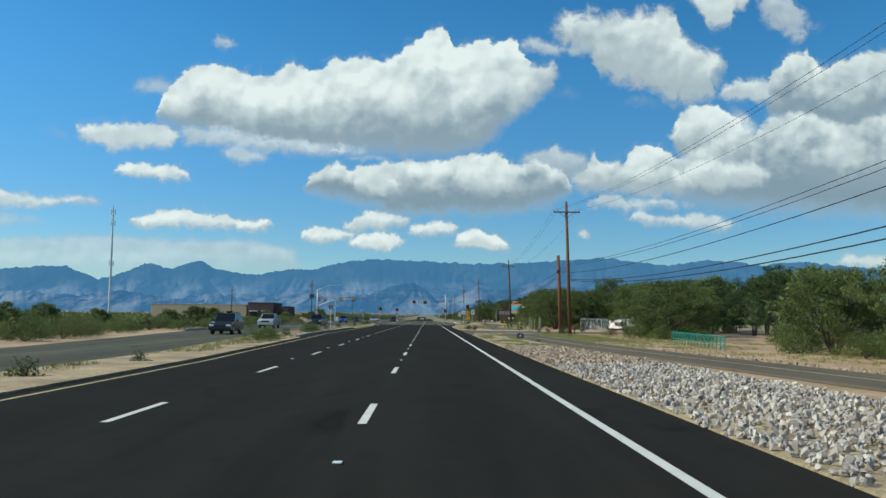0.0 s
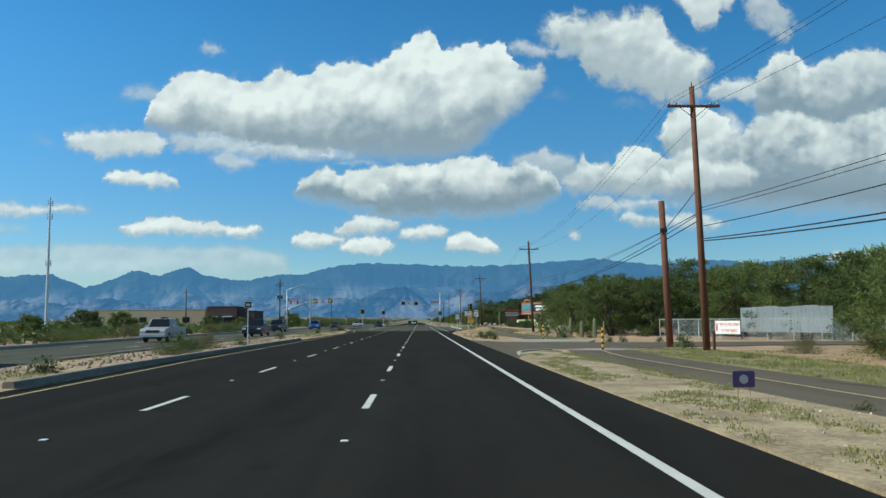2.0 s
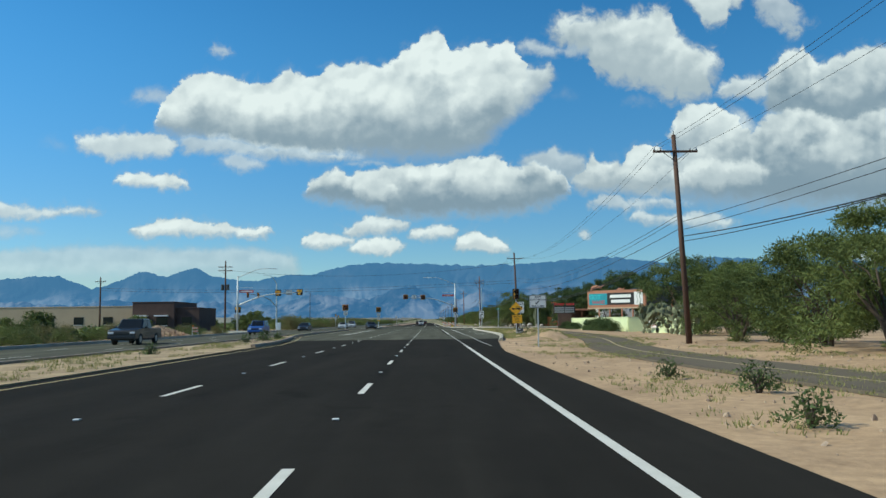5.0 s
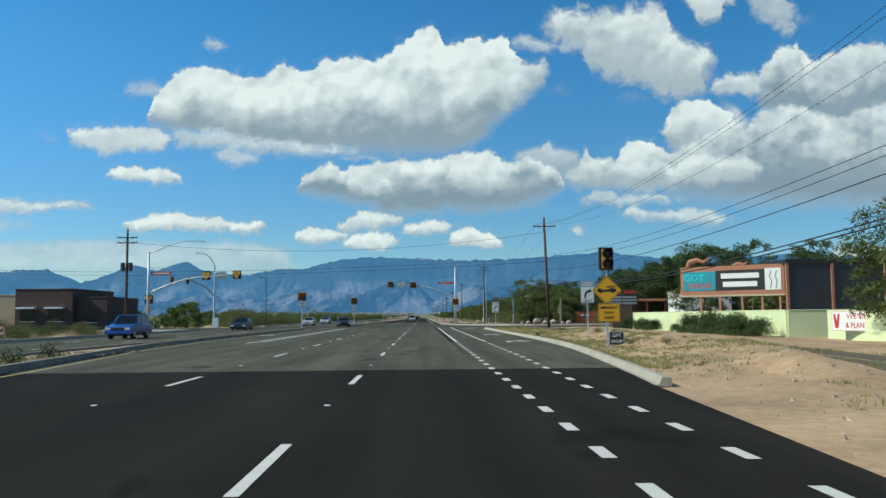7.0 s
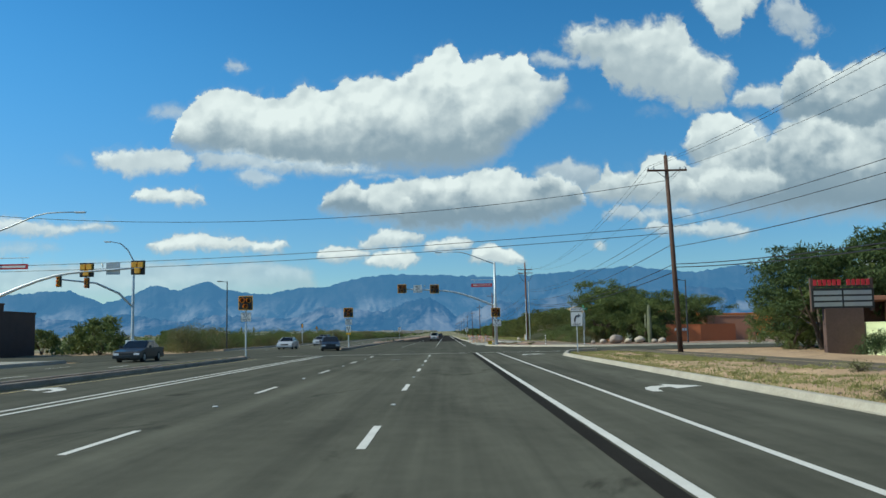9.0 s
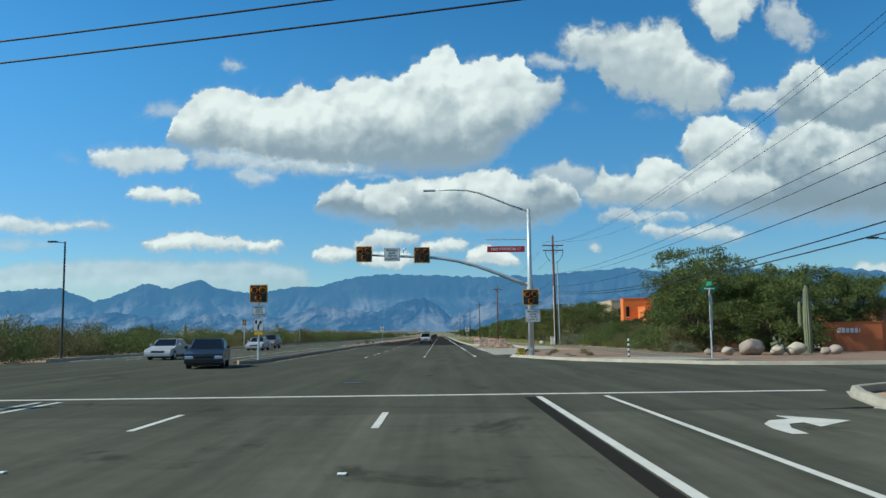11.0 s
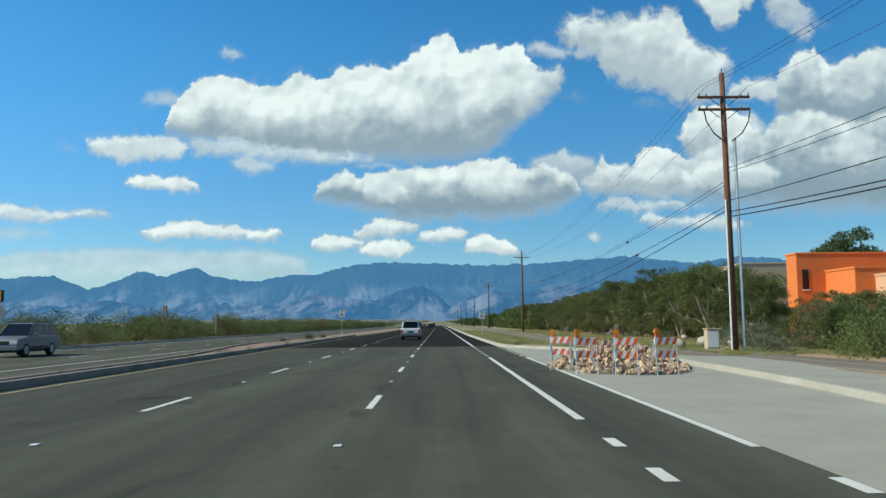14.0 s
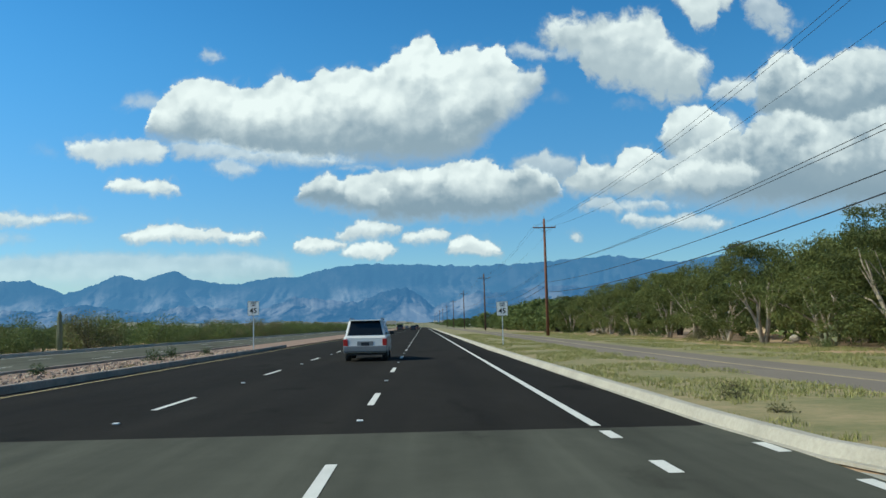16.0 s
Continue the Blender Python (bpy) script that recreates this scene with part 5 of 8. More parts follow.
# left side: a band of desert scrub
left = []
for k in range(215):
    y = 14 + k * 3.3 + plant_rng.uniform(-1.5, 1.5)
    if 236 < y < 292 or 197 < y < 213:
        continue
    base = along(OPPOSITE_FAR, y) - 2.9
    left.append((base - abs(plant_rng.gauss(0, 4.0)) - (0.6 if y > 290 else 0), y, plant_rng.uniform(0.75, 1.55) * (1.25 if y > 290 else 0.62)))
plant(BUSHES, left, "roadside desert scrub")
plant(FAR_TREES, [(-31 - plant_rng.uniform(0, 18), y, plant_rng.uniform(0.40, 0.60)) for y in (44, 58, 70, 82, 96, 108, 118, 130, 142, 156, 170, 186, 200, 214)] + [(-38 - plant_rng.uniform(0, 25), y, plant_rng.uniform(0.5, 0.7)) for y in (300, 318, 334, 352, 372, 392, 415, 440, 470, 505)] + [(-36.5, 286, 0.75), (-39.5, 290, 0.6)], "mesquites along the oncoming lanes")
# median plants
plant(SMALL_BUSH, [(-10.0, 26, 1.0), (-9.6, 33, 0.8), (-11.4, 72, 1.1), (-12.6, 93, 1.3), (-11.8, 101, 1.2), (-12.4, 120, 1.3), (-12.7, 176, 1.7), (-13.2, 172, 1.3), (-12.4, 181, 1.2), (-13.4, 186, 1.2), (-12.8, 150, 1.2), (-13.0, 389, 1.2), (-13.4, 393, 1.2), (-12.6, 397, 1.0), (-13.5, 378, 0.9)], "median shrubs")
plant(BUSHES, [(-11.4, 86, 0.62), (-12.6, 95, 0.55), (-10.6, 57, 0.6), (-10.8, 61, 0.5)], "larger median bushes")
plant(DRY_SHRUB, [(-11.3, 300 + 6.2 * k, plant_rng.uniform(0.5, 0.9)) for k in range(14)] + [(10.4, 302, 0.9), (8.4, 304, 0.8), (9.0, 307, 0.8), (7.6, 300, 0.7), (10.0, 297, 0.8), (7.7, 308.5, 0.9), (9.4, 310.5, 0.9), (11.2, 306, 0.8), (11.8, 310, 0.7), (8.7, 298.6, 0.6)], "dry tufts on gravel")
plant(SMALL_BUSH, [(13.4, 89.3, 1.4), (5.4, 116.6, 1.0), (5.9, 114.8, 0.95), (5.3, 122, 1.0), (6.6, 127, 1.1), (6.0, 131, 0.9), (13, 104.5, 0.8), (14.2, 105.5, 0.9), (16.5, 104.4, 0.8), (18.4, 106, 0.9), (12.2, 118, 0.9), (14.2, 117, 0.7), (12.8, 194, 0.8), (10.6, 199, 0.7)], "small roadside shrubs")
plant(HEDGE_SHRUB, [(20.9, 208.8, 1.0), (21.0, 210.2, 1.15), (20.7, 207.4, 0.9), (21.2, 215.2, 1.3), (20.8, 216.8, 1.15), (21.0, 218.4, 0.95), (20.6, 214.0, 0.8), (21.3, 206.2, 0.9), (21.0, 229, 0.75), (20.8, 230.6, 0.85), (20.9, 232.4, 0.65), (21.1, 222.5, 0.5), (20.9, 238.5, 0.9)], "green shrubs in front of the wall")
plant(DRY_SHRUB, [(9.2, 190, 0.8), (10.8, 204, 0.9), (9.6, 186, 0.7), (8.6, 214, 0.8), (11.5, 221, 0.9), (13.2, 233, 0.9), (10.2, 240, 0.7), (6.2, 366, 0.7), (5.6, 364, 0.8), (5.4, 361.6, 0.6), (7.0, 60, 0.6), (5.4, 79, 0.5), (12.2, 78, 0.7)], "dry tufts by the roadside")


def saguaro(x, y, h, arms, seed, label):
    """A ribbed column with upward arms."""
    rng = random.Random(seed)
    top = thing("saguaro_cactus", (x, y, ground_height(x, y)), label, "cactus")

    def column(points, radius):
        bm = bmesh.new()
        ribs, rings = 12, []
        pts = [Vector(p) for p in points]
        for i, p in enumerate(pts):
            d = (pts[min(i + 1, len(pts) - 1)] - pts[max(i - 1, 0)]).normalized()
            a = d.orthogonal().normalized()
            b = d.cross(a)
            t = i / (len(pts) - 1)
            r = radius * (0.8 + 0.25 * math.sin(math.pi * min(1, t * 1.2))) * (1 if t < 0.86 else math.sqrt(max(0.02, 1 - ((t - 0.86) / 0.15) ** 2)))
            rings.append([bm.verts.new(p + (r * (1 + (0.10 if k % 2 else -0.08))) * (math.cos(math.pi * k / ribs) * a + math.sin(math.pi * k / ribs) * b)) for k in range(2 * ribs)])
        for r, s in zip(rings, rings[1:]):
            for k in range(2 * ribs):
                bm.faces.new((r[k], r[(k + 1) % (2 * ribs)], s[(k + 1) % (2 * ribs)], s[k]))
        bm.faces.new(rings[-1])
        return bm
    part("stem", column([(0, 0, -0.1 + (h + 0.1) * t / 14) for t in range(15)], 0.10 + 0.05 * h ** 0.6), M_CACTUS, top)
    for k in range(arms):
        a, z0 = rng.uniform(0, 6.28), h * rng.uniform(0.35, 0.55)
        e = 0.42
        pts = [(0, 0, z0), (e * 0.5 * math.cos(a), e * 0.5 * math.sin(a), z0 + 0.02), (e * math.cos(a), e * math.sin(a), z0 + 0.15)] + [(1.08 * e * math.cos(a), 1.08 * e * math.sin(a), z0 + 0.15 + h * 0.36 * t / 7) for t in range(1, 8)]
        part("arm", column(pts, 0.11), M_CACTUS, top)
    return top


saguaro(15.3, 132, 1.8, 0, 1, "short ribbed saguaro cactus beside the path")
saguaro(14.1, 120, 1.35, 0, 2, "short ribbed saguaro cactus beside the path")
saguaro(15.2, 119.8, 1.75, 0, 3, "short ribbed saguaro cactus beside the path")
saguaro(23.6, 294.5, 4.5, 2, 4, "tall saguaro cactus with arms on the planted corner")
saguaro(-37, 66, 4.2, 2, 5, "saguaro cactus with arms among the scrub")
saguaro(-29.5, 417, 3.3, 0, 8, "dark saguaro cactus column among the roadside scrub")
saguaro(-30.3, 424, 2.6, 0, 9, "dark saguaro cactus column among the roadside scrub")
saguaro(-40, 372, 3.8, 1, 6, "saguaro cactus among the scrub")
saguaro(-36, 345, 3.4, 1, 7, "saguaro cactus among the scrub")


pad_shape = bmesh.new()
bmesh.ops.create_icosphere(pad_shape, subdivisions=1, radius=1)
PAD = bpy.data.meshes.new("pad")
pad_shape.to_mesh(PAD)
pad_shape.free()
PAD.materials.append(M_CACTUS)
PAD.polygons.foreach_set("use_smooth", [True] * len(PAD.polygons))


def prickly_pear(x, y, s, seed, label):
    """Flat pads growing one on another."""
    rng = random.Random(seed)
    top = thing("prickly_pear", (x, y, ground_height(x, y)), label, "cactus")
    todo, made = [(Vector((rng.uniform(-0.5, 0.5), rng.uniform(-0.5, 0.5), 0)) * s, Vector((rng.uniform(-0.3, 0.3), rng.uniform(-0.3, 0.3), 1)), 0) for _ in range(7)], 0
    while todo and made < (190 if s > 2 else 45):
        o, d, level = todo.pop(0)
        d.normalize()
        h = (0.20 if s > 2 else 0.34) * s * rng.uniform(0.8, 1.2)
        a = d.orthogonal().normalized()
        a = Matrix.Rotation(rng.uniform(0, 6.28), 3, d) @ a
        m = Matrix.Translation(o + d * h * 0.5) @ Matrix((a, d.cross(a), d)).transposed().to_4x4() @ Matrix.Diagonal((h * 0.36, h * 0.07, h * 0.54, 1))
        part("pad", PAD, M_CACTUS, top).matrix_local = m
        made += 1
        if level < (7 if s > 2 else 4):
            for _ in range(rng.choice((1, 2, 2))):
                todo.append((o + d * h * 0.95, d + Vector((rng.uniform(-0.9, 0.9), rng.uniform(-0.9, 0.9), rng.uniform(-0.1, 0.7))), level + 1))
    return top


prickly_pear(21.0, 187.0, 2.6, 1, "tall prickly pear cactus beside the green wall")
prickly_pear(22.5, 184.5, 2.7, 2, "tall prickly pear cactus beside the green wall")
prickly_pear(21.6, 180.5, 2.4, 3, "tall prickly pear cactus beside the green wall")
for i, (x, y) in enumerate(((12.4, 122.5), (13.3, 124.3), (11.9, 125.8), (13.0, 121.0), (20.9, 292.5), (19.8, 390), (21, 384))):
    prickly_pear(x, y, 0.9, 10 + i, "low prickly pear cactus on the dirt")


def grass_tufts(name, spots, height, label):
    """Thin blades in tufts, too many to count."""
    rng = random.Random(9)
    verts, faces = [], []
    for x, y in spots:
        z = max(0.015, ground_height(x, y)) if y < 258 and x > 0 else 0.06 if x < 0 else 0.015
        for _ in range(11):
            a = rng.uniform(0, 6.28)
            bx, by = x + rng.gauss(0, 0.09), y + rng.gauss(0, 0.09)
            h = height * rng.uniform(0.5, 1.3)
            lean = Vector((rng.gauss(0, 0.35), rng.gauss(0, 0.35), 1)) * h
            k = len(verts)
            verts += [(bx - 0.012 * math.cos(a), by - 0.012 * math.sin(a), z), (bx + 0.012 * math.cos(a), by + 0.012 * math.sin(a), z), (bx + lean.x, by + lean.y, z + lean.z)]
            faces.append((k, k + 1, k + 2))
    tagged(new(name, mesh_from(name, verts, faces, M_GRASS)), label, "grass", kind="stuff")


rng = random.Random(21)
spots = []
while len(spots) < 11000:
    x, y = rng.uniform(4.3, 20), 341 + 130 * rng.random() ** 1.6
    if x > along([(9.6, 341), (9.3, 345), (7.2, 352), (5.0, 356.5), (4.25, 360), (4.0, 700)], y) and not 8.6 < x < 12.6 and noise.noise((x * 0.4, y * 0.25, 0)) > -0.12 and (abs(x - 6.4) / 1.8) ** 2 + (abs(y - 358.4) / 3.4) ** 2 > rng.uniform(0.5, 1.1):
        spots.append((x, y))
grass_tufts("verge_grass", spots, 0.10, "patchy green and straw-coloured verge grass")
spots = []
while len(spots) < 2600:
    x, y = rng.uniform(4.0, 16.5), rng.uniform(48, 246)
    if x > along(RIGHT_EDGE, y) + 0.4 and not 85 < y < 113 and not (x < 10 and y < 86 and rng.random() < 0.85) and noise.noise((x * 0.3, y * 0.15, 4)) > 0.05:
        spots.append((x, y))
while len(spots) < 4600:
    y = rng.uniform(180, 258)
    x = along(RIGHT_EDGE, y) + 0.3 + abs(rng.gauss(0, 1.5))
    spots.append((x, y))
while len(spots) < 7600:
    y = rng.uniform(176, 256)
    x = along(RIGHT_EDGE, y) + rng.uniform(0.4, 6.5)
    if noise.noise((x * 0.45, y * 0.12, 6)) > 0.06:
        spots.append((x, y))
grass_tufts("roadside_grass", spots, 0.085, "sparse dry grass on the roadside dirt")
spots = []
while len(spots) < 1300:
    x, y = rng.uniform(9.9, 14.2), rng.uniform(58, 89.5)
    if noise.noise((x * 0.4, y * 0.2, 2)) > -0.25:
        spots.append((x, y))
while len(spots) < 2900:
    x, y = rng.uniform(12.2, 21.5), rng.uniform(20, 84)
    if x > along(PATHS, y) + 1.8 and noise.noise((x * 0.35, y * 0.2, 6)) > -0.1:
        spots.append((x, y))
grass_tufts("path_grass", spots, 0.08, "low green grass between the path and the fence")
spots = []
while len(spots) < 1500:
    y = rng.uniform(14, 255)
    x = rng.uniform(along(MEDIAN_FAR, y) + 0.3, along(MEDIAN_NEAR, y) - 0.4)
    if noise.noise((x * 0.3, y * 0.1, 8)) > 0.0:
        spots.append((x, y))
grass_tufts("median_grass", spots, 0.12, "sparse grass on the gravel median")
spots = []
while len(spots) < 1500:
    x, y = rng.uniform(3.95, 7.0), rng.uniform(49, 88)
    if along([(3.9, 49), (3.9, 80), (4.5, 84), (6.4, 88)], y) < x and noise.noise((x * 0.8, y * 0.25, 3)) > 0.02:
        spots.append((x, y))
grass_tufts("strip_grass", spots, 0.05, "short straw-coloured grass on the dirt strip")


# ---- stones ----
def stone_mesh(rng, mat, name="stone"):
    """A broken, angular stone: the hull of a few scattered corners."""
    bm = bmesh.new()
    for _ in range(11):
        d = Vector((rng.gauss(0, 1), rng.gauss(0, 1), rng.gauss(0, 1))).normalized() * rng.uniform(0.42, 0.6)
        bm.verts.new((d.x, d.y * 0.85, d.z * 0.7))
    out = bmesh.ops.convex_hull(bm, input=bm.verts[:])
    bmesh.ops.delete(bm, geom=[g for g in out["geom_interior"] if isinstance(g, bmesh.types.BMVert)], context="VERTS")
    me = bpy.data.meshes.new(name)
    bm.to_mesh(me)
    bm.free()
    me.materials.append(mat)
    return me


rng = random.Random(3)
ROCKS = [stone_mesh(rng, M_ROCK_ONE) for _ in range(7)]
BANK = [stone_mesh(rng, M_ROCK) for _ in range(9)]
TAN_BANK = [stone_mesh(rng, M_ROCK_TAN) for _ in range(6)]


def stones(name, spots, label, mat=None, parent=None):
    """Loose stones (x, y, z, size) joined as one, each turned its own way."""
    rng = random.Random(4)
    base = [([v.co.copy() for v in me.vertices], [tuple(p.vertices) for p in me.polygons]) for me in BANK]
    verts, faces = [], []
    for x, y, z, s in spots:
        vs, fs = rng.choice(base)
        m = Euler((rng.uniform(0, 6.28), rng.uniform(0, 6.28), rng.uniform(0, 6.28))).to_matrix()
        k = len(verts)
        verts += [(m @ v) * s + Vector((x, y, z)) for v in vs]
        faces += [tuple(k + i for i in f) for f in fs]
    ob = tagged(new(name, mesh_from(name, verts, faces, mat or M_ROCK)), label, "" if parent else "stones", kind="stuff")
    ob.parent = parent
    return ob


def bank_edge(y):
    return along([(9.2, -30), (8.4, 18), (7.6, 34), (6.6, 46), (5.0, 49.5)], y)


spots = []
while len(spots) < 9000:
    y = rng.uniform(6, 49)
    x = rng.uniform(3.78, bank_edge(y))
    size = rng.uniform(0.07, 0.155) if y < 34 else rng.uniform(0.07, 0.18)
    spots.append((x, y, rng.uniform(0.02, 0.1) + 0.05 * math.sin((x - 3.8) / 5 * 3.1), size))
edge_of_tan = [q[1] + 1.5 * noise.noise((q[0], q[1], 0)) for q in spots]
bank = thing("riprap_bank", (0, 0, 0), "bank of loose pale and tan riprap stones beside the asphalt", "stones")
near = sorted(range(len(spots)), key=lambda k: abs(spots[k][1] - 30) * 0.25 + spots[k][0])[:300]
chosen = set(near)
for k in near:
    x, y, z, s = spots[k]
    ob = part("stone", rng.choice(BANK if edge_of_tan[k] < 33 else TAN_BANK), M_ROCK, bank)
    ob.matrix_world = pose(x, y, z, rng.uniform(0, 360), rng.uniform(0, 360), rng.uniform(0, 360)) @ Matrix.Diagonal((s, s, s, 1))
rest = [k for k in range(len(spots)) if k not in chosen]
stones("stone_fill", [spots[k] for k in rest if edge_of_tan[k] < 33], "loose pale grey riprap stones", None, bank)
stones("stone_fill", [spots[k] for k in rest if edge_of_tan[k] >= 33], "loose tan and brown riprap stones", M_ROCK_TAN, bank)
spots = []
while len(spots) < 1600:
    x, y = rng.uniform(3.9, 7.0), rng.uniform(48, 88)
    if along([(3.9, 49), (3.9, 80), (4.5, 84), (6.4, 88)], y) < x:
        spots.append((x, y, 0.022, 0.014 + 0.06 * rng.random() ** 5))
stones("pebbles", spots, "small pale pebbles strewn on the dirt strip", M_ROCK)
spots = [(rng.gauss(-12.6, 0.7), rng.uniform(66, 116), 0.06, rng.uniform(0.05, 0.2)) for _ in range(900)] + [(rng.uniform(-14.6, -12.0), rng.uniform(168, 192), 0.06, rng.uniform(0.05, 0.18)) for _ in range(500)] + [(rng.uniform(-14.2, -10.9), rng.uniform(372, 406), 0.07, rng.uniform(0.06, 0.2)) for _ in range(900)]
stones("median_stones", spots, "tan loose stones scattered on the median", M_ROCK_TAN)
spots = [(rng.gauss(-30.2, 1.3), rng.gauss(205, 3.4), 0, rng.uniform(0.16, 0.42)) for _ in range(900)]
spots = [(x, y, max(0, 1.25 - 0.5 * math.hypot((x + 30.2) / 1.3, (y - 205) / 3.0)), s) for x, y, _, s in spots]
stones("stone_heap", spots, "tan heap of quarried stones across the road", M_ROCK_HEAP)

spots = []
while len(spots) < 2600:
    x, y = rng.uniform(4.2, 16), rng.uniform(50, 250)
    if x > along(RIGHT_EDGE, y) + 0.25 and not 85 < y < 114 and abs(x - along([(8.9, 50), (9.2, 80), (9.9, 112), (9.6, 150), (12.6, 170), (14.6, 190), (15.6, 215), (15.0, 240)], y)) > 1.7:
        spots.append((x, y, ground_height(x, y) + 0.01, 0.03 + 0.13 * rng.random() ** 3))
while len(spots) < 3100:
    y = rng.uniform(20, 60)
    spots.append((along(PATHS, y) + 1.75 + abs(rng.gauss(0, 0.7)), y, 0.0, rng.uniform(0.06, 0.17)))
stones("dirt_pebbles", spots, "small stones strewn over the roadside dirt", M_ROCK_TAN)
pile = thing("rubble_pile", (6.0, 333.3, 0.004), "heap of broken reddish-tan rocks on the concrete", "rock pile")
for k in range(295):
    a, r = rng.uniform(0, 6.28), math.sqrt(rng.random())
    px, py = 2.1 * r * math.cos(a), 4.2 * r * math.sin(a)
    pz = max(0.05, (1.0 - r ** 1.4) * 0.95 * rng.uniform(0.4, 1.0))
    ob = part("rock", rng.choice(ROCKS), M_ROCK_ONE, pile)
    s = rng.uniform(0.15, 0.31)
    ob.matrix_local = pose(px, py, pz + 0.05, rng.uniform(0, 360), rng.uniform(0, 360), rng.uniform(0, 360)) @ Matrix.Diagonal((s, s, s, 1))
spots = []
for k in range(950):
    a, r = rng.uniform(0, 6.28), math.sqrt(rng.random())
    spots.append((6.0 + 2.2 * r * math.cos(a), 333.3 + 4.3 * r * math.sin(a), 0.03 + (1.0 - r ** 1.4) * 0.9 * rng.uniform(0.2, 1.0), rng.uniform(0.1, 0.26)))
stones("rock_fill", spots, "smaller broken tan rocks of the heap", M_ROCK_HEAP, pile).matrix_parent_inverse = pose(6.0, 333.3, 0.004).inverted()
def boulder_mesh(seed):
    """A water-worn boulder: a lumpy, flattened ball."""
    bm = bmesh.new()
    bmesh.ops.create_icosphere(bm, subdivisions=3, radius=0.5)
    for v in bm.verts:
        v.co *= 1.0 + 0.28 * noise.noise(v.co * 2.1 + Vector((seed * 3.1, 0, 0))) + 0.08 * noise.noise(v.co * 6.0 + Vector((0, seed * 5.3, 0)))
        v.co.z *= 0.72
    me = bpy.data.meshes.new("boulder")
    bm.to_mesh(me)
    bm.free()
    me.materials.append(M_BOULDER)
    me.polygons.foreach_set("use_smooth", [True] * len(me.polygons))
    return me


BOULDERS = [boulder_mesh(k) for k in range(4)]
for x, y, s in ((17.9, 293.2, 0.75), (19.4, 293.0, 1.55), (20.5, 291.9, 0.8), (21.9, 292.4, 1.15), (23.4, 291.8, 0.6), (24.6, 293.0, 0.8), (16.9, 293.8, 0.5), (13.5, 352, 0.7), (15.4, 353.5, 0.9), (16.3, 351.5, 0.6), (20.5, 375, 0.5), (19.4, 371, 0.45), (22, 398, 0.6)):
    ob = part("boulder", rng.choice(BOULDERS), M_BOULDER)
    ob.matrix_world = pose(x, y, 0.09 + 0.25 * s, rng.uniform(-20, 20), rng.uniform(-20, 20), rng.uniform(0, 360)) @ Matrix.Diagonal((s, s, s, 1))
    tagged(ob, "rounded tan landscape boulder", "boulder", "landscape boulders")


# ---- poles and wires ----
def utility_pole(x, y, h, lean, mat, label, arms=1, arm_w=2.6, arm_z=1.0, group="power line poles"):
    """A tapered wooden pole with crossarms, braces and insulators; lean: metres that its top stands to the left."""
    top = thing("utility_pole", (x, y, ground_height(x, y)), label, "utility pole", group)
    part("pole", tube([(0, 0, -0.3), (-lean * 0.5, 0, h / 2), (-lean, 0, h)], [0.18, 0.155, 0.125], 12), mat, top, smooth=True)
    for k in range(arms):
        z = h - arm_z - 0.62 * k
        c = -lean * z / h
        arm = part("crossarm", box(c - arm_w / 2, c + arm_w / 2, -0.17, -0.06, z - 0.06, z + 0.06, 0.01), mat, top)
        for s in (-1, 1):
            part("brace", tube([(c + s * 0.7, -0.12, z - 0.05), (c, -0.13, z - 0.6)], 0.018, 6), M_DARK_STEEL, top)
        for u in (-0.47, -0.33, 0.33, 0.47):
            part("insulator", tube([(c + arm_w * u, -0.115, z + 0.06), (c + arm_w * u, -0.115, z + 0.1), (c + arm_w * u, -0.115, z + 0.18), (c + arm_w * u, -0.115, z + 0.22)], [0.03, 0.06, 0.05, 0.02], 8), M_SIGN_BACK, arm)
    part("pole_cap", tube([(-lean, 0, h), (-lean, 0, h + 0.25)], [0.03, 0.02], 6), M_DARK_STEEL, top)
    return top


utility_pole(14.5, -5, 12.5, 0.1, M_POLE, "dark weathered wooden power pole with a crossarm")
utility_pole(13.6, 86.5, 13.0, 0.33, M_POLE_RED, "reddish-brown weathered wooden power pole with a crossarm")
utility_pole(15.05, 158.4, 12.1, 0.5, M_POLE, "dark wooden power pole with a crossarm, leaning slightly")
utility_pole(15.05, 251.4, 12.9, 0.4, M_POLE, "dark wooden power pole with a crossarm at the junction")
pole_e = utility_pole(14.5, 346.1, 13.9, 0.12, M_POLE_RED, "reddish-brown wooden power pole with two crossarms and cable loops", 2, 2.6, 1.25)
utility_pole(13.85, 442, 13.2, 0.05, M_POLE_RED, "reddish wooden power pole with a crossarm in the verge")
for y in (537, 632, 730, 830, 930, 1040, 1160, 1300):
    utility_pole(14.0, y, 12.8, 0.1, M_POLE, "distant wooden power pole along the road")
# cable loops and riser on the pole with two arms
for s in (-1, 1):
    part("cable_loop", tube([(s * 1.15, -0.2, 12.05), (s * 1.05, -0.25, 11.4), (s * 0.7, -0.25, 10.8), (s * 0.2, -0.2, 10.4)], 0.035, 6), M_WIRE, pole_e)
part("riser_pipe", tube([(0.45, -0.05, 0), (0.38, -0.05, 10.6)], 0.075, 10), M_STEEL, pole_e, "silver steel riser pipe beside the pole")
part("white_conduit", tube([(-0.17, -0.1, 0), (-0.2, -0.1, 7.5)], 0.045, 8), M_SIGN_WHITE, pole_e, "white conduit strapped to the pole")
short = thing("stub_pole", (13.7, 92.7, ground_height(13.7, 92.7)), "short reddish-brown wooden pole carrying cables", "utility pole")
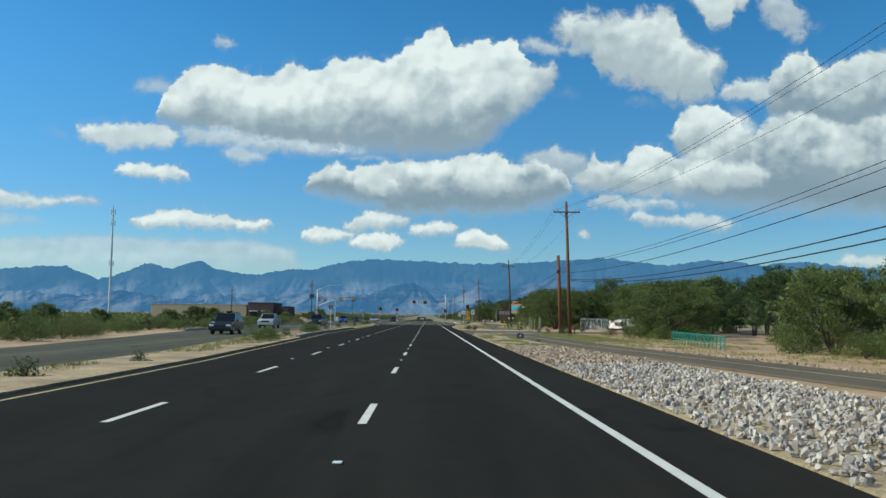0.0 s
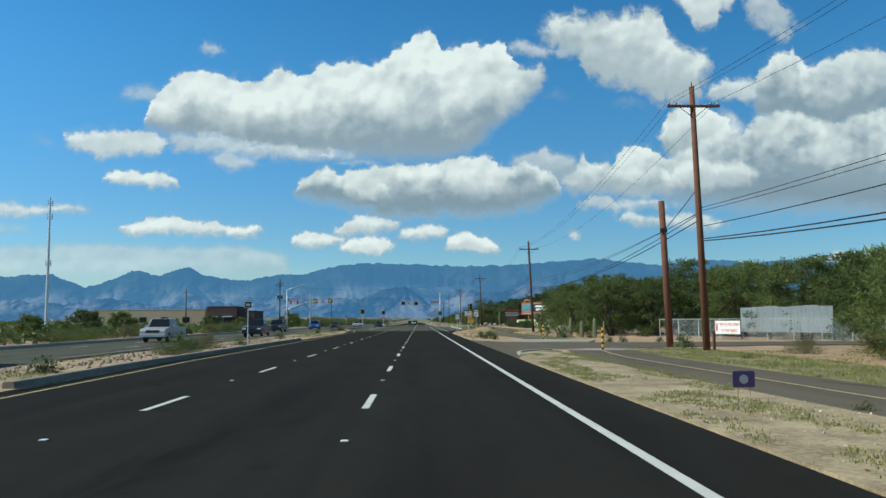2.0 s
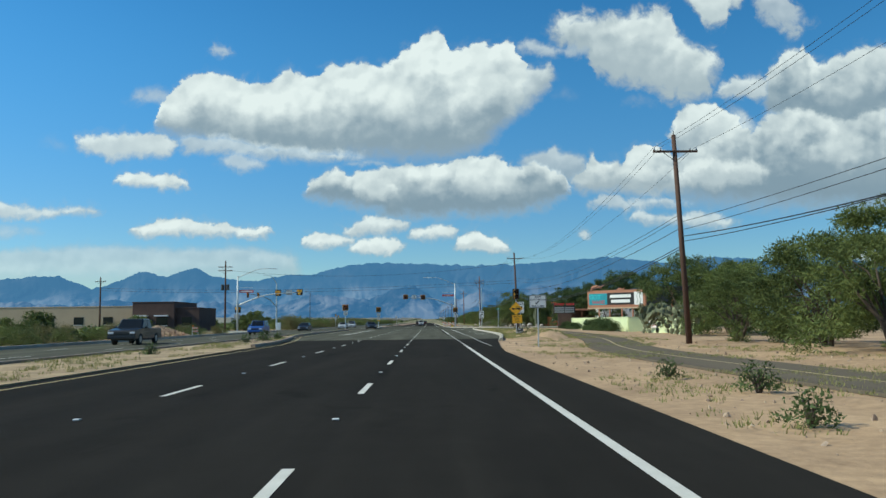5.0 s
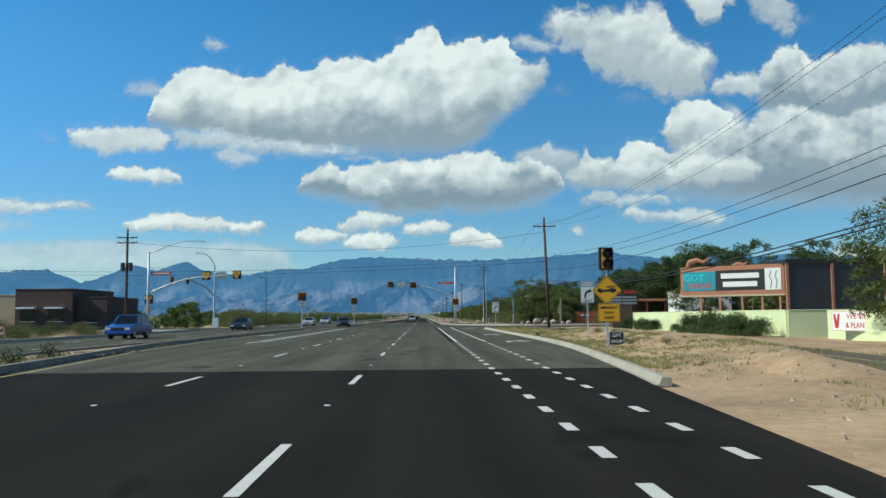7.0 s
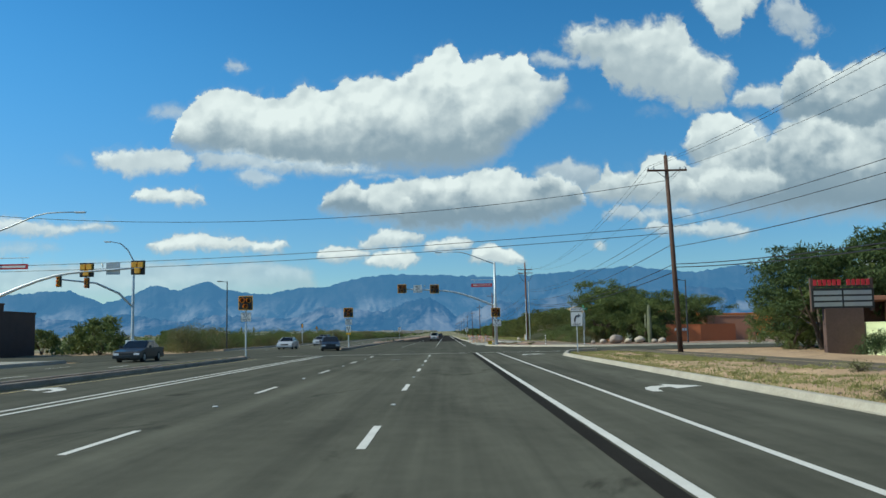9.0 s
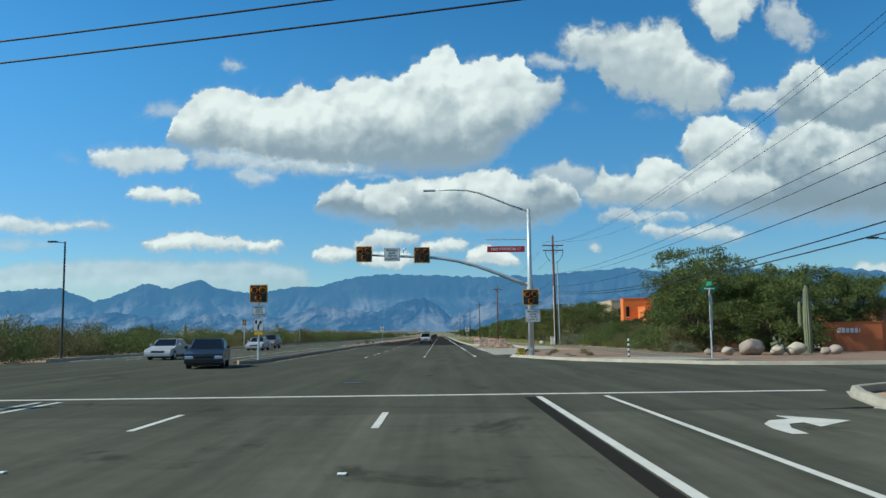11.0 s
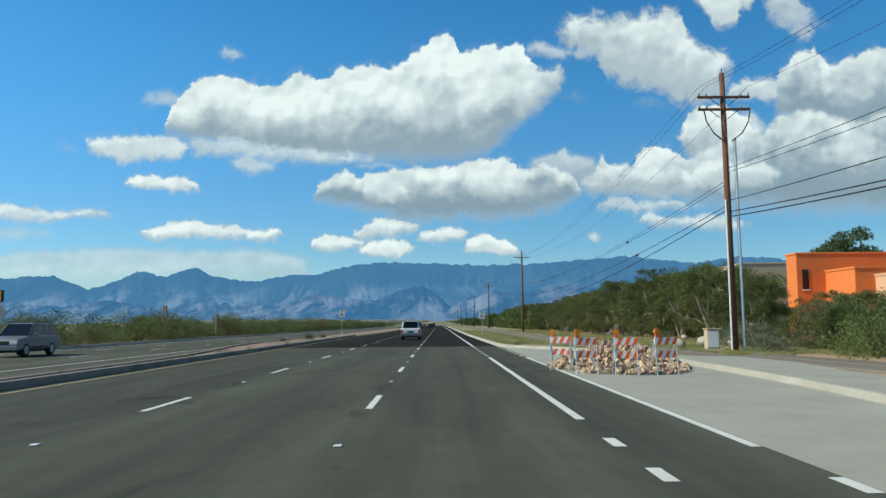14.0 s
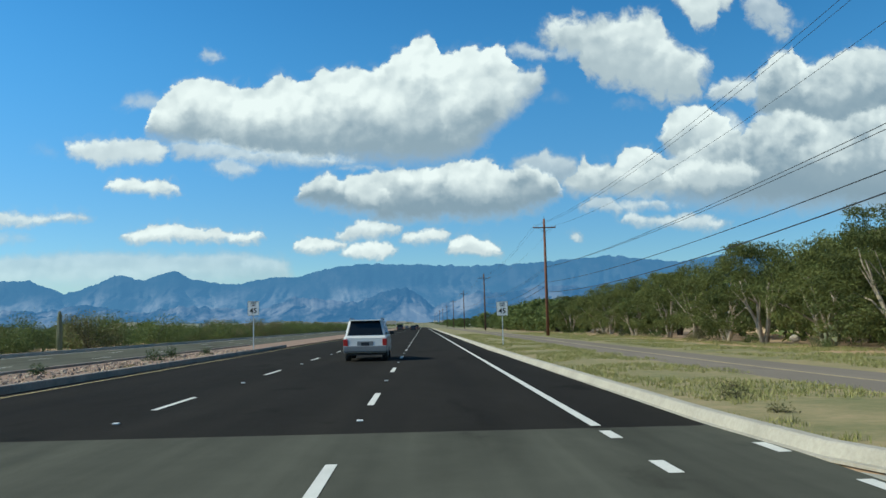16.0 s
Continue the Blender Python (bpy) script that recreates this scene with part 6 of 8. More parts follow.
part("pole", tube([(0, 0, -0.3), (-0.27, 0, 8.2)], [0.2, 0.17], 12), M_POLE_RED, short, smooth=True)
part("cable_clamp", box(-0.45, -0.05, -0.25, -0.16, 6.4, 6.65, 0.02), M_DARK_STEEL, short)
left_pole = utility_pole(-34.8, 254.5, 12.2, 0.0, M_POLE, "dark wooden power pole with a transformer and crossarms", 2, 2.4, 1.0, "poles across the road")
part("transformer", tube([(0.45, -0.1, 7.2), (0.45, -0.1, 7.25), (0.45, -0.1, 8.15), (0.45, -0.1, 8.2)], [0.2, 0.26, 0.26, 0.2], 14), M_DARK_STEEL, left_pole, "grey transformer can")
part("transformer", tube([(-0.45, -0.1, 7.2), (-0.45, -0.1, 7.25), (-0.45, -0.1, 8.15), (-0.45, -0.1, 8.2)], [0.2, 0.26, 0.26, 0.2], 14), M_DARK_STEEL, left_pole, "grey transformer can")


def wire(a, b, sag, r, label, group):
    a, b = Vector(a), Vector(b)
    pts = []
    for i in range(25):
        t = i / 24
        p = a.lerp(b, t)
        p.z -= sag * 4 * t * (1 - t)
        pts.append(p)
    return tagged(part("power_cable", tube(pts, r, 5), M_WIRE), label, "cable", group)


# spans of the line: the poles' foot, height and lean at both ends, the sag of the power lines,
# and each lower cable as (height at the first pole, at the second, sag)
POLE_A, POLE_B, POLE_C = (14.5, -5, 12.5, 0.1), (13.6, 86.5, 13.0, 0.33), (15.05, 158.4, 12.1, 0.5)
POLE_D, POLE_E, POLE_F = (15.05, 251.4, 12.9, 0.4), (14.5, 346.1, 13.9, 0.12), (13.85, 442, 13.2, 0.05)
FAR_POLES = [(14, y, 12.8, 0.1) for y in (537, 632, 730)]
FAR_CABLES = ((7.7, 7.7, 1.0), (7.5, 7.5, 1.1), (6.2, 6.2, 1.1), (5.6, 5.6, 1.2))
SPANS = [
    (POLE_A, POLE_B, 2.0, ((8.6, 6.9, 1.45), (8.4, 6.75, 1.5), (8.0, 6.0, 1.53), (6.6, 5.4, 1.7), (6.1, 5.3, 1.75))),
    (POLE_B, POLE_C, 1.4, ((6.67, 6.96, 0.68), (6.7, 6.5, 0.7), (6.62, 5.84, 1.11), (6.33, 6.14, 1.19))),
    (POLE_C, POLE_D, 2.4, ((7.41, 8.6, 1.52), (7.2, 8.1, 1.57), (6.62, 6.8, 1.3), (5.6, 5.7, 1.75), (5.45, 5.5, 1.75))),
    (POLE_D, POLE_E, 2.65, ((8.5, 9.0, 1.25), (8.0, 8.8, 1.35), (7.0, 7.4, 1.24), (5.7, 6.85, 1.4), (5.2, 6.6, 1.25))),
    (POLE_E, POLE_F, 2.0, ((8.43, 7.65, 1.0), (8.24, 7.75, 1.09), (7.19, 6.0, 1.09), (6.98, 4.9, 1.35))),
] + [(p, q, 1.3, FAR_CABLES) for p, q in zip([POLE_F] + FAR_POLES, FAR_POLES)]
for (xa, ya, ha, la), (xb, yb, hb, lb), slack, cables in SPANS:
    for o in (-1.22, -0.86, 1.22):
        wire((xa - la + o, ya - 0.1, ha - 0.78), (xb - lb + o, yb - 0.1, hb - 0.78), slack, 0.009, "thin power line strung between the poles", "power lines")
    for n, (za, zb, sag) in enumerate(cables):
        wire((xa - la * za / ha, ya, za), (xb - lb * zb / hb, yb, zb), sag, (0.014, 0.014, 0.02, 0.026, 0.028)[n], "black telephone cable between the poles" if n > 1 else "thin black cable between the poles", "telephone cables")
wire((13.4, 86.5, 7.9), (13.6, 92.6, 6.6), 0.05, 0.02, "black telephone cable to the short pole", "telephone cables")
wire((-34.8, 254.5, 10.6), (14.7, 251.4, 11.2), 1.6, 0.018, "black cable crossing over the road", "crossing cables")
utility_pole(-62, 269.5, 10.5, 0.0, M_POLE, "dark wooden power pole beyond the far corner", 1, 2.0, 0.8, "poles across the road")
for z in (8.4, 7.95):
    wire((-62, 269.5, z), (15.0, 251.4, z - 0.2), 0.9, 0.02, "black cable crossing over the road", "crossing cables")
splice = part("cable_splice", tube([(0, -0.35, 0), (0, -0.25, 0.0), (0, 0.25, 0), (0, 0.35, 0)], [0.03, 0.075, 0.075, 0.03], 10), M_BLACK)
splice.matrix_world = pose(14.26, 367.3, 7.40)
tagged(splice, "black cable splice case hanging on the line", "splice case", "splice cases")
copy_thing(splice, pose(14.28, 364.6, 6.22))

tower = thing("antenna_mast", (-111, 298, ground_height(-111, 298)), "tall slender grey antenna mast beyond the scrub", "antenna mast")
part("mast", tube([(0, 0, 0), (0, 0, 24), (0, 0, 39)], [0.5, 0.36, 0.2], 12), M_STEEL, tower)
for z in (19.0, 33.0, 37.0):
    for k in range(3):
        a = k * 2.09
        part("panel", box(-0.15, 0.15, -0.08, 0.08, -0.9, 0.9, 0.02), M_SIGN_BACK, tower).matrix_local = pose(0.75 * math.cos(a), 0.75 * math.sin(a), z, 0, 0, math.degrees(a) + 90)
    part("mount", tube([(-0.75, 0, z), (0.75, 0, z)], 0.06, 6), M_STEEL, tower)


# ---- signals and signs ----
def bars(parent, rows, wd, h, y, z, mat, x=0.0):
    """Plain bars in place of writing that cannot be read."""
    for i in range(rows):
        zz = z + h * (0.5 - (i + 0.5) / rows)
        n = part("bar", box(x - wd / 2 * (0.95 - 0.12 * (i % 2)), x + wd / 2 * (0.95 - 0.12 * (i % 2)), y - 0.003, y, zz - h / rows * 0.3, zz + h / rows * 0.3), mat, parent)


def board(parent, name, wd, h, x, y, z, mat, border=None, label="", r=0.04):
    """A sign face with a border and a plain metal back."""
    ob = part(name, plate(rounded(wd, h, r), 0.004), mat, parent, label)
    ob.location = (x, y, z)
    back = part("backing", plate(rounded(wd * 0.995, h * 0.995, r), 0.004, 0.0045), M_SIGN_BACK, ob)
    if border:
        o, i = rounded(wd * 0.97, h * 0.97, r), rounded(wd * 0.97 - 0.035, h * 0.97 - 0.035, r * 0.7)
        bm = bmesh.new()
        a = [bm.verts.new((px, -0.002, pz)) for px, pz in o]
        b = [bm.verts.new((px, -0.002, pz)) for px, pz in i]
        for k in range(len(o)):
            bm.faces.new((a[k], a[(k + 1) % len(o)], b[(k + 1) % len(o)], b[k]))
        part("border", bm, border, ob)
    return ob


def lamp_unit(parent, x, y, z, r, lens, body, name="signal_lamp"):
    """One round signal lamp: housing, lens and hood."""
    u = part(name, tube([(0, 0.02, 0), (0, 0.2, 0)], [r * 1.25, r * 1.1], 12), body, parent)
    u.location = (x, y, z)
    part("lens", tube([(0, -0.012, 0), (0, 0.02, 0)], [r * 0.55, r], 14), lens, u)
    bm = bmesh.new()
    n = 16
    rows = []
    for yy, cut in ((0.02, 0), (-0.24, 0.0)):
        rows.append([bm.verts.new((r * 1.12 * math.cos(math.radians(-50 + 280 * k / n)), yy, r * 1.12 * math.sin(math.radians(-50 + 280 * k / n)))) for k in range(n + 1)])
    for k in range(n):
        bm.faces.new((rows[0][k], rows[0][k + 1], rows[1][k + 1], rows[1][k]))
    bmesh.ops.solidify(bm, geom=bm.faces[:], thickness=0.012)
    part("hood", bm, body, u)
    return u


def signal_box(parent, x, y, z):
    """A square black backplate edged in yellow, with three hooded lamps."""
    b = part("signal_head", plate(rounded(1.06, 1.06, 0.06), 0.02), M_BLACK, parent, "square black signal head with a yellow edge")
    b.location = (x, y, z)
    o, i = rounded(1.06, 1.06, 0.06), rounded(0.95, 0.95, 0.03)
    bm = bmesh.new()
    va = [bm.verts.new((px, -0.003, pz)) for px, pz in o]
    vb = [bm.verts.new((px, -0.003, pz)) for px, pz in i]
    for k in range(len(o)):
        bm.faces.new((va[k], va[(k + 1) % len(o)], vb[(k + 1) % len(o)], vb[k]))
    part("edge", bm, M_YELLOW, b, "reflective yellow edge")
    for lx, lz in ((-0.24, 0.2), (0.24, 0.2), (0.0, -0.24)):
        lamp_unit(b, lx, -0.03, lz, 0.15, M_LENS, M_YELLOW)
        part("housing", box(lx - 0.2, lx + 0.2, 0.03, 0.24, lz - 0.2, lz + 0.2, 0.03), M_YELLOW, b)
    return b


def emergency_sign(parent, x, y, z, wd=0.86):
    s = board(parent, "sign_panel", wd, wd * 0.86, x, y, z, M_SIGN_WHITE, M_SIGN_BLACK, "white sign with black letters")
    for i, line in enumerate(("EMERGENCY", "SIGNAL", "STOP ON", "FLASHING RED")):
        lettering(line, 0.165 * wd, M_SIGN_BLACK, s, 0, -0.003, wd * (0.27 - 0.18 * i), 0.78 if i in (0, 3) else 0.85)
    return s


def signal_mast(x, y, turn, label, box_label=True):
    """A steel mast with a signal arm, a luminaire arm, signal heads and signs."""
    top = thing("signal_mast", (x, y, 0.0), label, "traffic signal", turn=turn)
    part("pole", tube([(0, 0, 0), (0, 0, 5), (0, 0, 9.8)], [0.19, 0.16, 0.115], 14), M_STEEL, top, smooth=True)
    part("base_plate", box(-0.28, 0.28, -0.28, 0.28, 0.0, 0.1, 0.02), M_STEEL, top)
    part("signal_arm", tube([(0, 0, 4.6), (-0.8, 0, 4.95), (-2.0, 0, 5.45), (-3.5, 0, 6.0), (-4.8, 0, 6.36), (-5.9, 0, 6.54), (-7.0, 0, 6.63), (-9.2, 0, 6.74), (-11.3, 0, 6.84)], [0.14, 0.135, 0.125, 0.115, 0.105, 0.098, 0.09, 0.075, 0.06], 12), M_STEEL, top, smooth=True)
    part("arm_collar", tube([(0, 0, 4.4), (0, 0, 4.9)], [0.23, 0.23], 14), M_STEEL, top)
    part("lamp_arm", tube([(0, 0, 9.6), (-1.2, 0, 10.05), (-2.4, 0, 10.55), (-3.3, 0, 10.9), (-4.1, 0, 11.08), (-5.0, 0, 11.12), (-6.2, 0, 11.12)], [0.07, 0.065, 0.06, 0.055, 0.05, 0.045, 0.04], 10), M_STEEL, top, smooth=True)
    part("luminaire", box(-7.0, -6.2, -0.15, 0.15, 11.03, 11.15, 0.04), M_STEEL, top, "flat grey street light head")
    for bx, bz in ((-10.95, 6.86), (-7.13, 6.76)):
        signal_box(top, bx, -0.16, bz)
    signal_box(top, 0.0, -0.34, 3.88)
    emergency_sign(top, -9.1, -0.13, 6.82, 1.04)
    emergency_sign(top, 0.12, -0.22, 2.68, 0.98)
    part("sign_bracket", tube([(0, 0, 7.75), (-2.85, 0, 7.75)], 0.03, 8), M_STEEL, top)
    for bx in (-0.55, -2.4):
        part("sign_hanger", tube([(bx, 0, 7.75), (bx, 0, 7.3)], 0.012, 6), M_STEEL, top)
    s = board(top, "street_sign", 2.5, 0.4, -1.55, -0.02, 7.1, M_SIGN_RED, None, "red sign with white letters", 0.02)
    lettering("FIRE STATION 17", 0.25, M_SIGN_WHITE, s, 0, -0.003, 0, 1.05)
    part("reverse_face", plate(rounded(2.49, 0.39, 0.02), 0.003, 0.009), M_SIGN_RED, s, "red reverse of the sign")
    part("reverse_bar", box(-1.05, 1.05, 0.0125, 0.015, -0.08, 0.08), M_SIGN_WHITE, s)
    part("detector", tube([(-8.35, -0.05, 6.9), (-8.35, -0.05, 7.15), (-8.2, -0.15, 7.2)], 0.04, 6), M_SIGN_BACK, top)
    part("hand_hole", box(-0.08, 0.08, -0.2, -0.17, 0.4, 0.62, 0.01), M_STEEL, top)
    return top


signal_mast(5.91, 295.75, 0, "grey steel signal mast with dark signal heads over the lanes")
signal_mast(-33.8, 259.3, 180, "grey steel signal mast facing the oncoming lanes")
corner = thing("corner_signal_pole", (-30.5, 279, 0), "grey steel corner pole with a short signal arm and street light", "traffic signal")
part("pole", tube([(0, 0, 0), (0, 0, 9.3)], [0.17, 0.11], 12), M_STEEL, corner)
part("lamp_arm", tube([(0, 0, 9.2), (-0.5, -0.3, 10.3), (-1.1, -0.6, 10.9), (-1.9, -1.0, 11.05)], [0.07, 0.06, 0.05, 0.04], 8), M_STEEL, corner)
part("luminaire", box(-2.5, -1.9, -1.15, -0.9, 10.98, 11.1, 0.03), M_STEEL, corner)
part("signal_arm", tube([(0, 0, 4.7), (-1.0, -1.0, 6.0), (-2.4, -3.0, 6.9), (-4.4, -6.0, 7.1)], [0.12, 0.11, 0.09, 0.07], 10), M_STEEL, corner)
for p in ((-2.9, -3.6), (-4.4, -6.0)):
    b = part("signal_head", box(p[0] - 0.2, p[0] + 0.2, p[1] - 0.35, p[1] - 0.1, 6.4, 7.4, 0.03), M_BLACK, corner, "black signal head")
    for q in range(3):
        lamp_unit(b, p[0], p[1] - 0.38, 7.2 - 0.32 * q, 0.12, M_LENS, M_YELLOW)


def median_signal(x, y, keep, label):
    """A signal head on a post in the median with its signs."""
    top = thing("median_signal", (x, y, 0.06), label, "traffic signal")
    part("post", tube([(0, 0, 0), (0, 0, 4.3)], [0.065, 0.055], 10), M_STEEL, top)
    part("footing", tube([(0, 0, 0), (0, 0, 0.08)], [0.25, 0.22], 12), M_CONCRETE, top)
    signal_box(top, 0, -0.12, 3.97)
    emergency_sign(top, 0.02, -0.08, 2.95, 0.76)
    if keep:
        k = board(top, "keep_right_sign", 0.56, 0.72, 0.0, -0.08, 2.15, M_SIGN_WHITE, M_SIGN_BLACK, "white sign with a black arrow")
        part("arrow", plate([(-0.06, -0.28), (0.03, -0.28), (0.03, -0.1), (0.13, 0.1), (0.2, 0.06), (0.17, 0.27), (-0.01, 0.16), (0.06, 0.13), (-0.06, -0.08)], 0.002, -0.004), M_SIGN_BLACK, k)
        part("bullnose", plate([(-0.2, 0.27), (-0.08, 0.27), (-0.08, 0.1), (-0.14, 0.02), (-0.2, 0.1)], 0.002, -0.004), M_SIGN_BLACK, k)
        board(top, "marker_plate", 0.5, 0.2, 0.0, -0.08, 1.66, M_SIGN_YELLOW, None, "yellow reflector plate")
    return top


median_signal(-14.65, 258.9, False, "signal head with a white sign on the median nose")
median_signal(-10.7, 289.8, True, "signal head above a keep-side arrow sign on the median nose")


def post_sign(name, x, y, z, wd, h, mat, label, border=M_SIGN_BLACK, turn=0.0, thick=0.03, face_label=""):
    top = thing(name, (x, y, ground_height(x, y) + 0.03), label, "road sign", turn=turn)
    part("post", box(-thick, thick, 0.01, 0.01 + 2 * thick, -0.1, z + h / 2 - 0.03), M_STEEL, top)
    return top, board(top, "sign_panel", wd, h, 0, -0.01, z, mat, border, face_label)


t_, s_ = post_sign("turn_lane_sign", 6.2, 156.7, 2.46, 0.92, 0.7, M_SIGN_WHITE, "white sign announcing the right-turn lane on a thin post")
for body, zz, size, st in (("BEGIN", 0.24, 0.13, 0.9), ("RIGHT TURN LANE", 0.1, 0.12, 0.82), ("YIELD TO BIKES", -0.26, 0.12, 0.85)):
    lettering(body, size, M_SIGN_BLACK, s_, 0, -0.003, zz, st)
part("arrow", plate([(-0.13, -0.15), (-0.02, -0.15), (-0.05, -0.11), (0.09, 0.02), (0.05, 0.05), (-0.08, -0.08), (-0.13, -0.04)], 0.002, -0.004), M_SIGN_BLACK, s_)

warn = thing("emergency_warning_sign", (8.62, 191.6, 0.05), "yellow fire-truck warning diamond with a beacon on a post", "road sign")
part("post", box(-0.04, 0.04, 0.02, 0.1, -0.2, 4.0), M_STEEL, warn)
d_ = part("diamond", plate([(0, -0.66), (0.66, 0), (0, 0.66), (-0.66, 0)], 0.004), M_SIGN_YELLOW, warn, "orange-yellow diamond panel")
d_.location = (0, -0.01, 2.5)
part("truck_symbol", plate([(-0.42, 0.02), (-0.40, 0.07), (-0.28, 0.09), (-0.24, 0.03), (0.10, 0.03), (0.12, 0.08), (0.30, 0.08), (0.42, 0.05), (0.42, -0.07), (0.34, -0.07), (0.30, -0.12), (0.22, -0.12), (0.18, -0.07), (-0.20, -0.07), (-0.24, -0.12), (-0.32, -0.12), (-0.36, -0.07), (-0.42, -0.07)], 0.003, -0.005), M_SIGN_BLACK, d_)
for zz in (0.12, 0.165):
    part("ladder_rail", box(-0.02, 0.36, -0.006, -0.001, zz, zz + 0.018), M_SIGN_BLACK, d_)
for k in range(9):
    part("ladder_rung", box(-0.01 + 0.044 * k, 0.004 + 0.044 * k, -0.006, -0.001, 0.138, 0.165), M_SIGN_BLACK, d_)
for k in range(4):
    edge = part("border", box(-0.43, 0.43, -0.006, -0.001, -0.437, -0.423), M_SIGN_BLACK, d_)
    edge.matrix_local = pose(0, 0, 0, 0, 45 + 90 * k, 0)
p_ = board(warn, "plate", 0.98, 0.82, 0.08, -0.01, 1.5, M_SIGN_YELLOW, M_SIGN_BLACK, "yellow plate with black letters")
for i, body in enumerate(("EMERGENCY", "SIGNAL", "AHEAD")):
    lettering(body, 0.16, M_SIGN_BLACK, p_, 0, -0.003, 0.22 - 0.22 * i, 0.85)
bc = part("beacon", box(-0.32, 0.32, -0.02, 0.16, 3.4, 4.42, 0.03), M_BLACK, warn, "black beacon with two amber lamps")
for zz in (3.68, 4.14):
    lamp_unit(bc, 0.06, -0.06, zz, 0.19, M_LENS, M_BLACK)
part("beacon_face", box(-0.2, 0.2, -0.035, -0.02, 3.48, 4.34, 0.006), M_YELLOW, bc, "yellow housing behind the two lamps")
gift = thing("gift_shop_sign", (8.85, 190.9, 0.0), "small dark hand-lettered sign by the roadside", "sign")
g_ = board(gift, "sign_panel", 0.66, 0.6, 0, 0, 0.42, M_SIGN_BLACK, M_SIGN_WHITE)
lettering("GIFT", 0.2, M_SIGN_WHITE, g_, 0, -0.003, 0.13)
lettering("SHOP", 0.2, M_SIGN_WHITE, g_, 0, -0.003, -0.13)
for s in (-0.25, 0.25):
    part("leg", box(s - 0.02, s + 0.02, 0.01, 0.05, -0.05, 0.5), M_DARK_STEEL, gift)

for x, y in ((10.6, 206.0), (9.3, 256.8)):
    t_, s_ = post_sign("right_turn_sign", x, y, 2.35, 0.84, 1.02, M_SIGN_WHITE, "white right-turn-only sign on a post")
    part("arrow", plate([(-0.2, -0.22), (-0.1, -0.22), (-0.08, -0.02), (0.0, 0.12), (0.1, 0.15), (0.04, 0.06), (0.28, 0.2), (0.13, 0.38), (0.12, 0.27), (-0.06, 0.24), (-0.18, 0.04)], 0.003, -0.005), M_SIGN_BLACK, s_)
    lettering("ONLY", 0.2, M_SIGN_BLACK, s_, 0, -0.003, -0.38)
    q = board(t_, "top_plate", 0.84, 0.28, 0, -0.01, 3.03, M_SIGN_WHITE, M_SIGN_BLACK)
    lettering("RIGHT LANE", 0.13, M_SIGN_BLACK, q, 0, -0.003, 0)
    part("post", box(-0.03, 0.03, 0.01, 0.07, 2.3, 3.15), M_STEEL, t_)

for x, y, z in ((5.2, 404.5, 2.5), (-11.4, 404.5, 2.85)):
    t_, s_ = post_sign("speed_limit_sign", x, y, z, 0.76, 0.95, M_SIGN_WHITE, "white speed limit sign on a post")
    lettering("SPEED", 0.15, M_SIGN_BLACK, s_, 0, -0.003, 0.34)
    lettering("LIMIT", 0.15, M_SIGN_BLACK, s_, 0, -0.003, 0.19)
    lettering("45", 0.5, M_SIGN_BLACK, s_, 0, -0.003, -0.17)

street = thing("stop_sign_post", (14.6, 286.0, 0.09), "steel post with green street plates above a stop sign", "road sign")
part("post", tube([(0, 0, 0), (0, 0, 3.7)], 0.045, 8), M_STEEL, street)
part("street_plate", box(-0.45, 0.45, -0.01, 0.01, 3.62, 3.86, 0.005), M_SIGN_GREEN, street, "green street name plate")
part("street_plate", box(-0.01, 0.01, -0.45, 0.45, 3.9, 4.12, 0.005), M_SIGN_GREEN, street, "green street name plate")
bars(street, 1, 0.6, 0.1, -0.013, 3.74, M_SIGN_WHITE)
oct_ = part("stop_panel", plate([(0.38 * math.cos(radians(22.5 + 45 * k)), 0.38 * math.sin(radians(22.5 + 45 * k))) for k in range(8)], 0.006), M_SIGN_BACK, street, "back of an octagonal stop sign")
oct_.matrix_local = pose(0.05, 0, 3.12, 0, 0, 58)
back_ = part("lower_plate", plate(rounded(0.5, 1.25, 0.05), 0.006), M_SIGN_BACK, street, "bare metal back of a tall sign plate")
back_.matrix_local = pose(0.05, 0, 2.1, 0, 0, 58)

mini = thing("small_purple_sign", (6.15, 62.9, 0.0), "small dark purple yard sign on wire legs", "sign")
m_ = board(mini, "sign_panel", 0.44, 0.32, 0, 0, 0.34, M_SIGN_PURPLE)
part("emblem", plate([(0.09 * math.cos(2 * math.pi * k / 14), 0.09 * math.sin(2 * math.pi * k / 14)) for k in range(14)], 0.002, -0.004), M_SIGN_BACK, m_)
for s in (-0.12, 0.12):
    part("leg", tube([(s, 0.01, -0.05), (s, 0.01, 0.3)], 0.006, 5), M_DARK_STEEL, mini)
for x, y, z in ((-27.5, 358, 3.2), (-31.5, 402, 3.2)):
    b_ = thing("beacon_post", (x, y, ground_height(x, y)), "warning sign and beacon seen from behind across the road", "road sign")
    part("post", tube([(0, 0, 0), (0, 0, z + 0.7)], 0.06, 8), M_STEEL, b_)
    part("beacon", box(-0.2, 0.2, -0.12, 0.12, z, z + 0.75, 0.03), M_BLACK, b_, "dark beacon housing")
    part("beacon_face", box(-0.06, 0.13, -0.14, -0.12, z + 0.06, z + 0.69, 0.01), M_YELLOW, b_, "yellow beacon face")
    p2 = part("diamond", plate([(0, -0.5), (0.5, 0), (0, 0.5), (-0.5, 0)], 0.004), M_SIGN_BACK, b_, "bare metal back of a diamond sign")
    p2.location = (0, 0.1, z - 0.7)
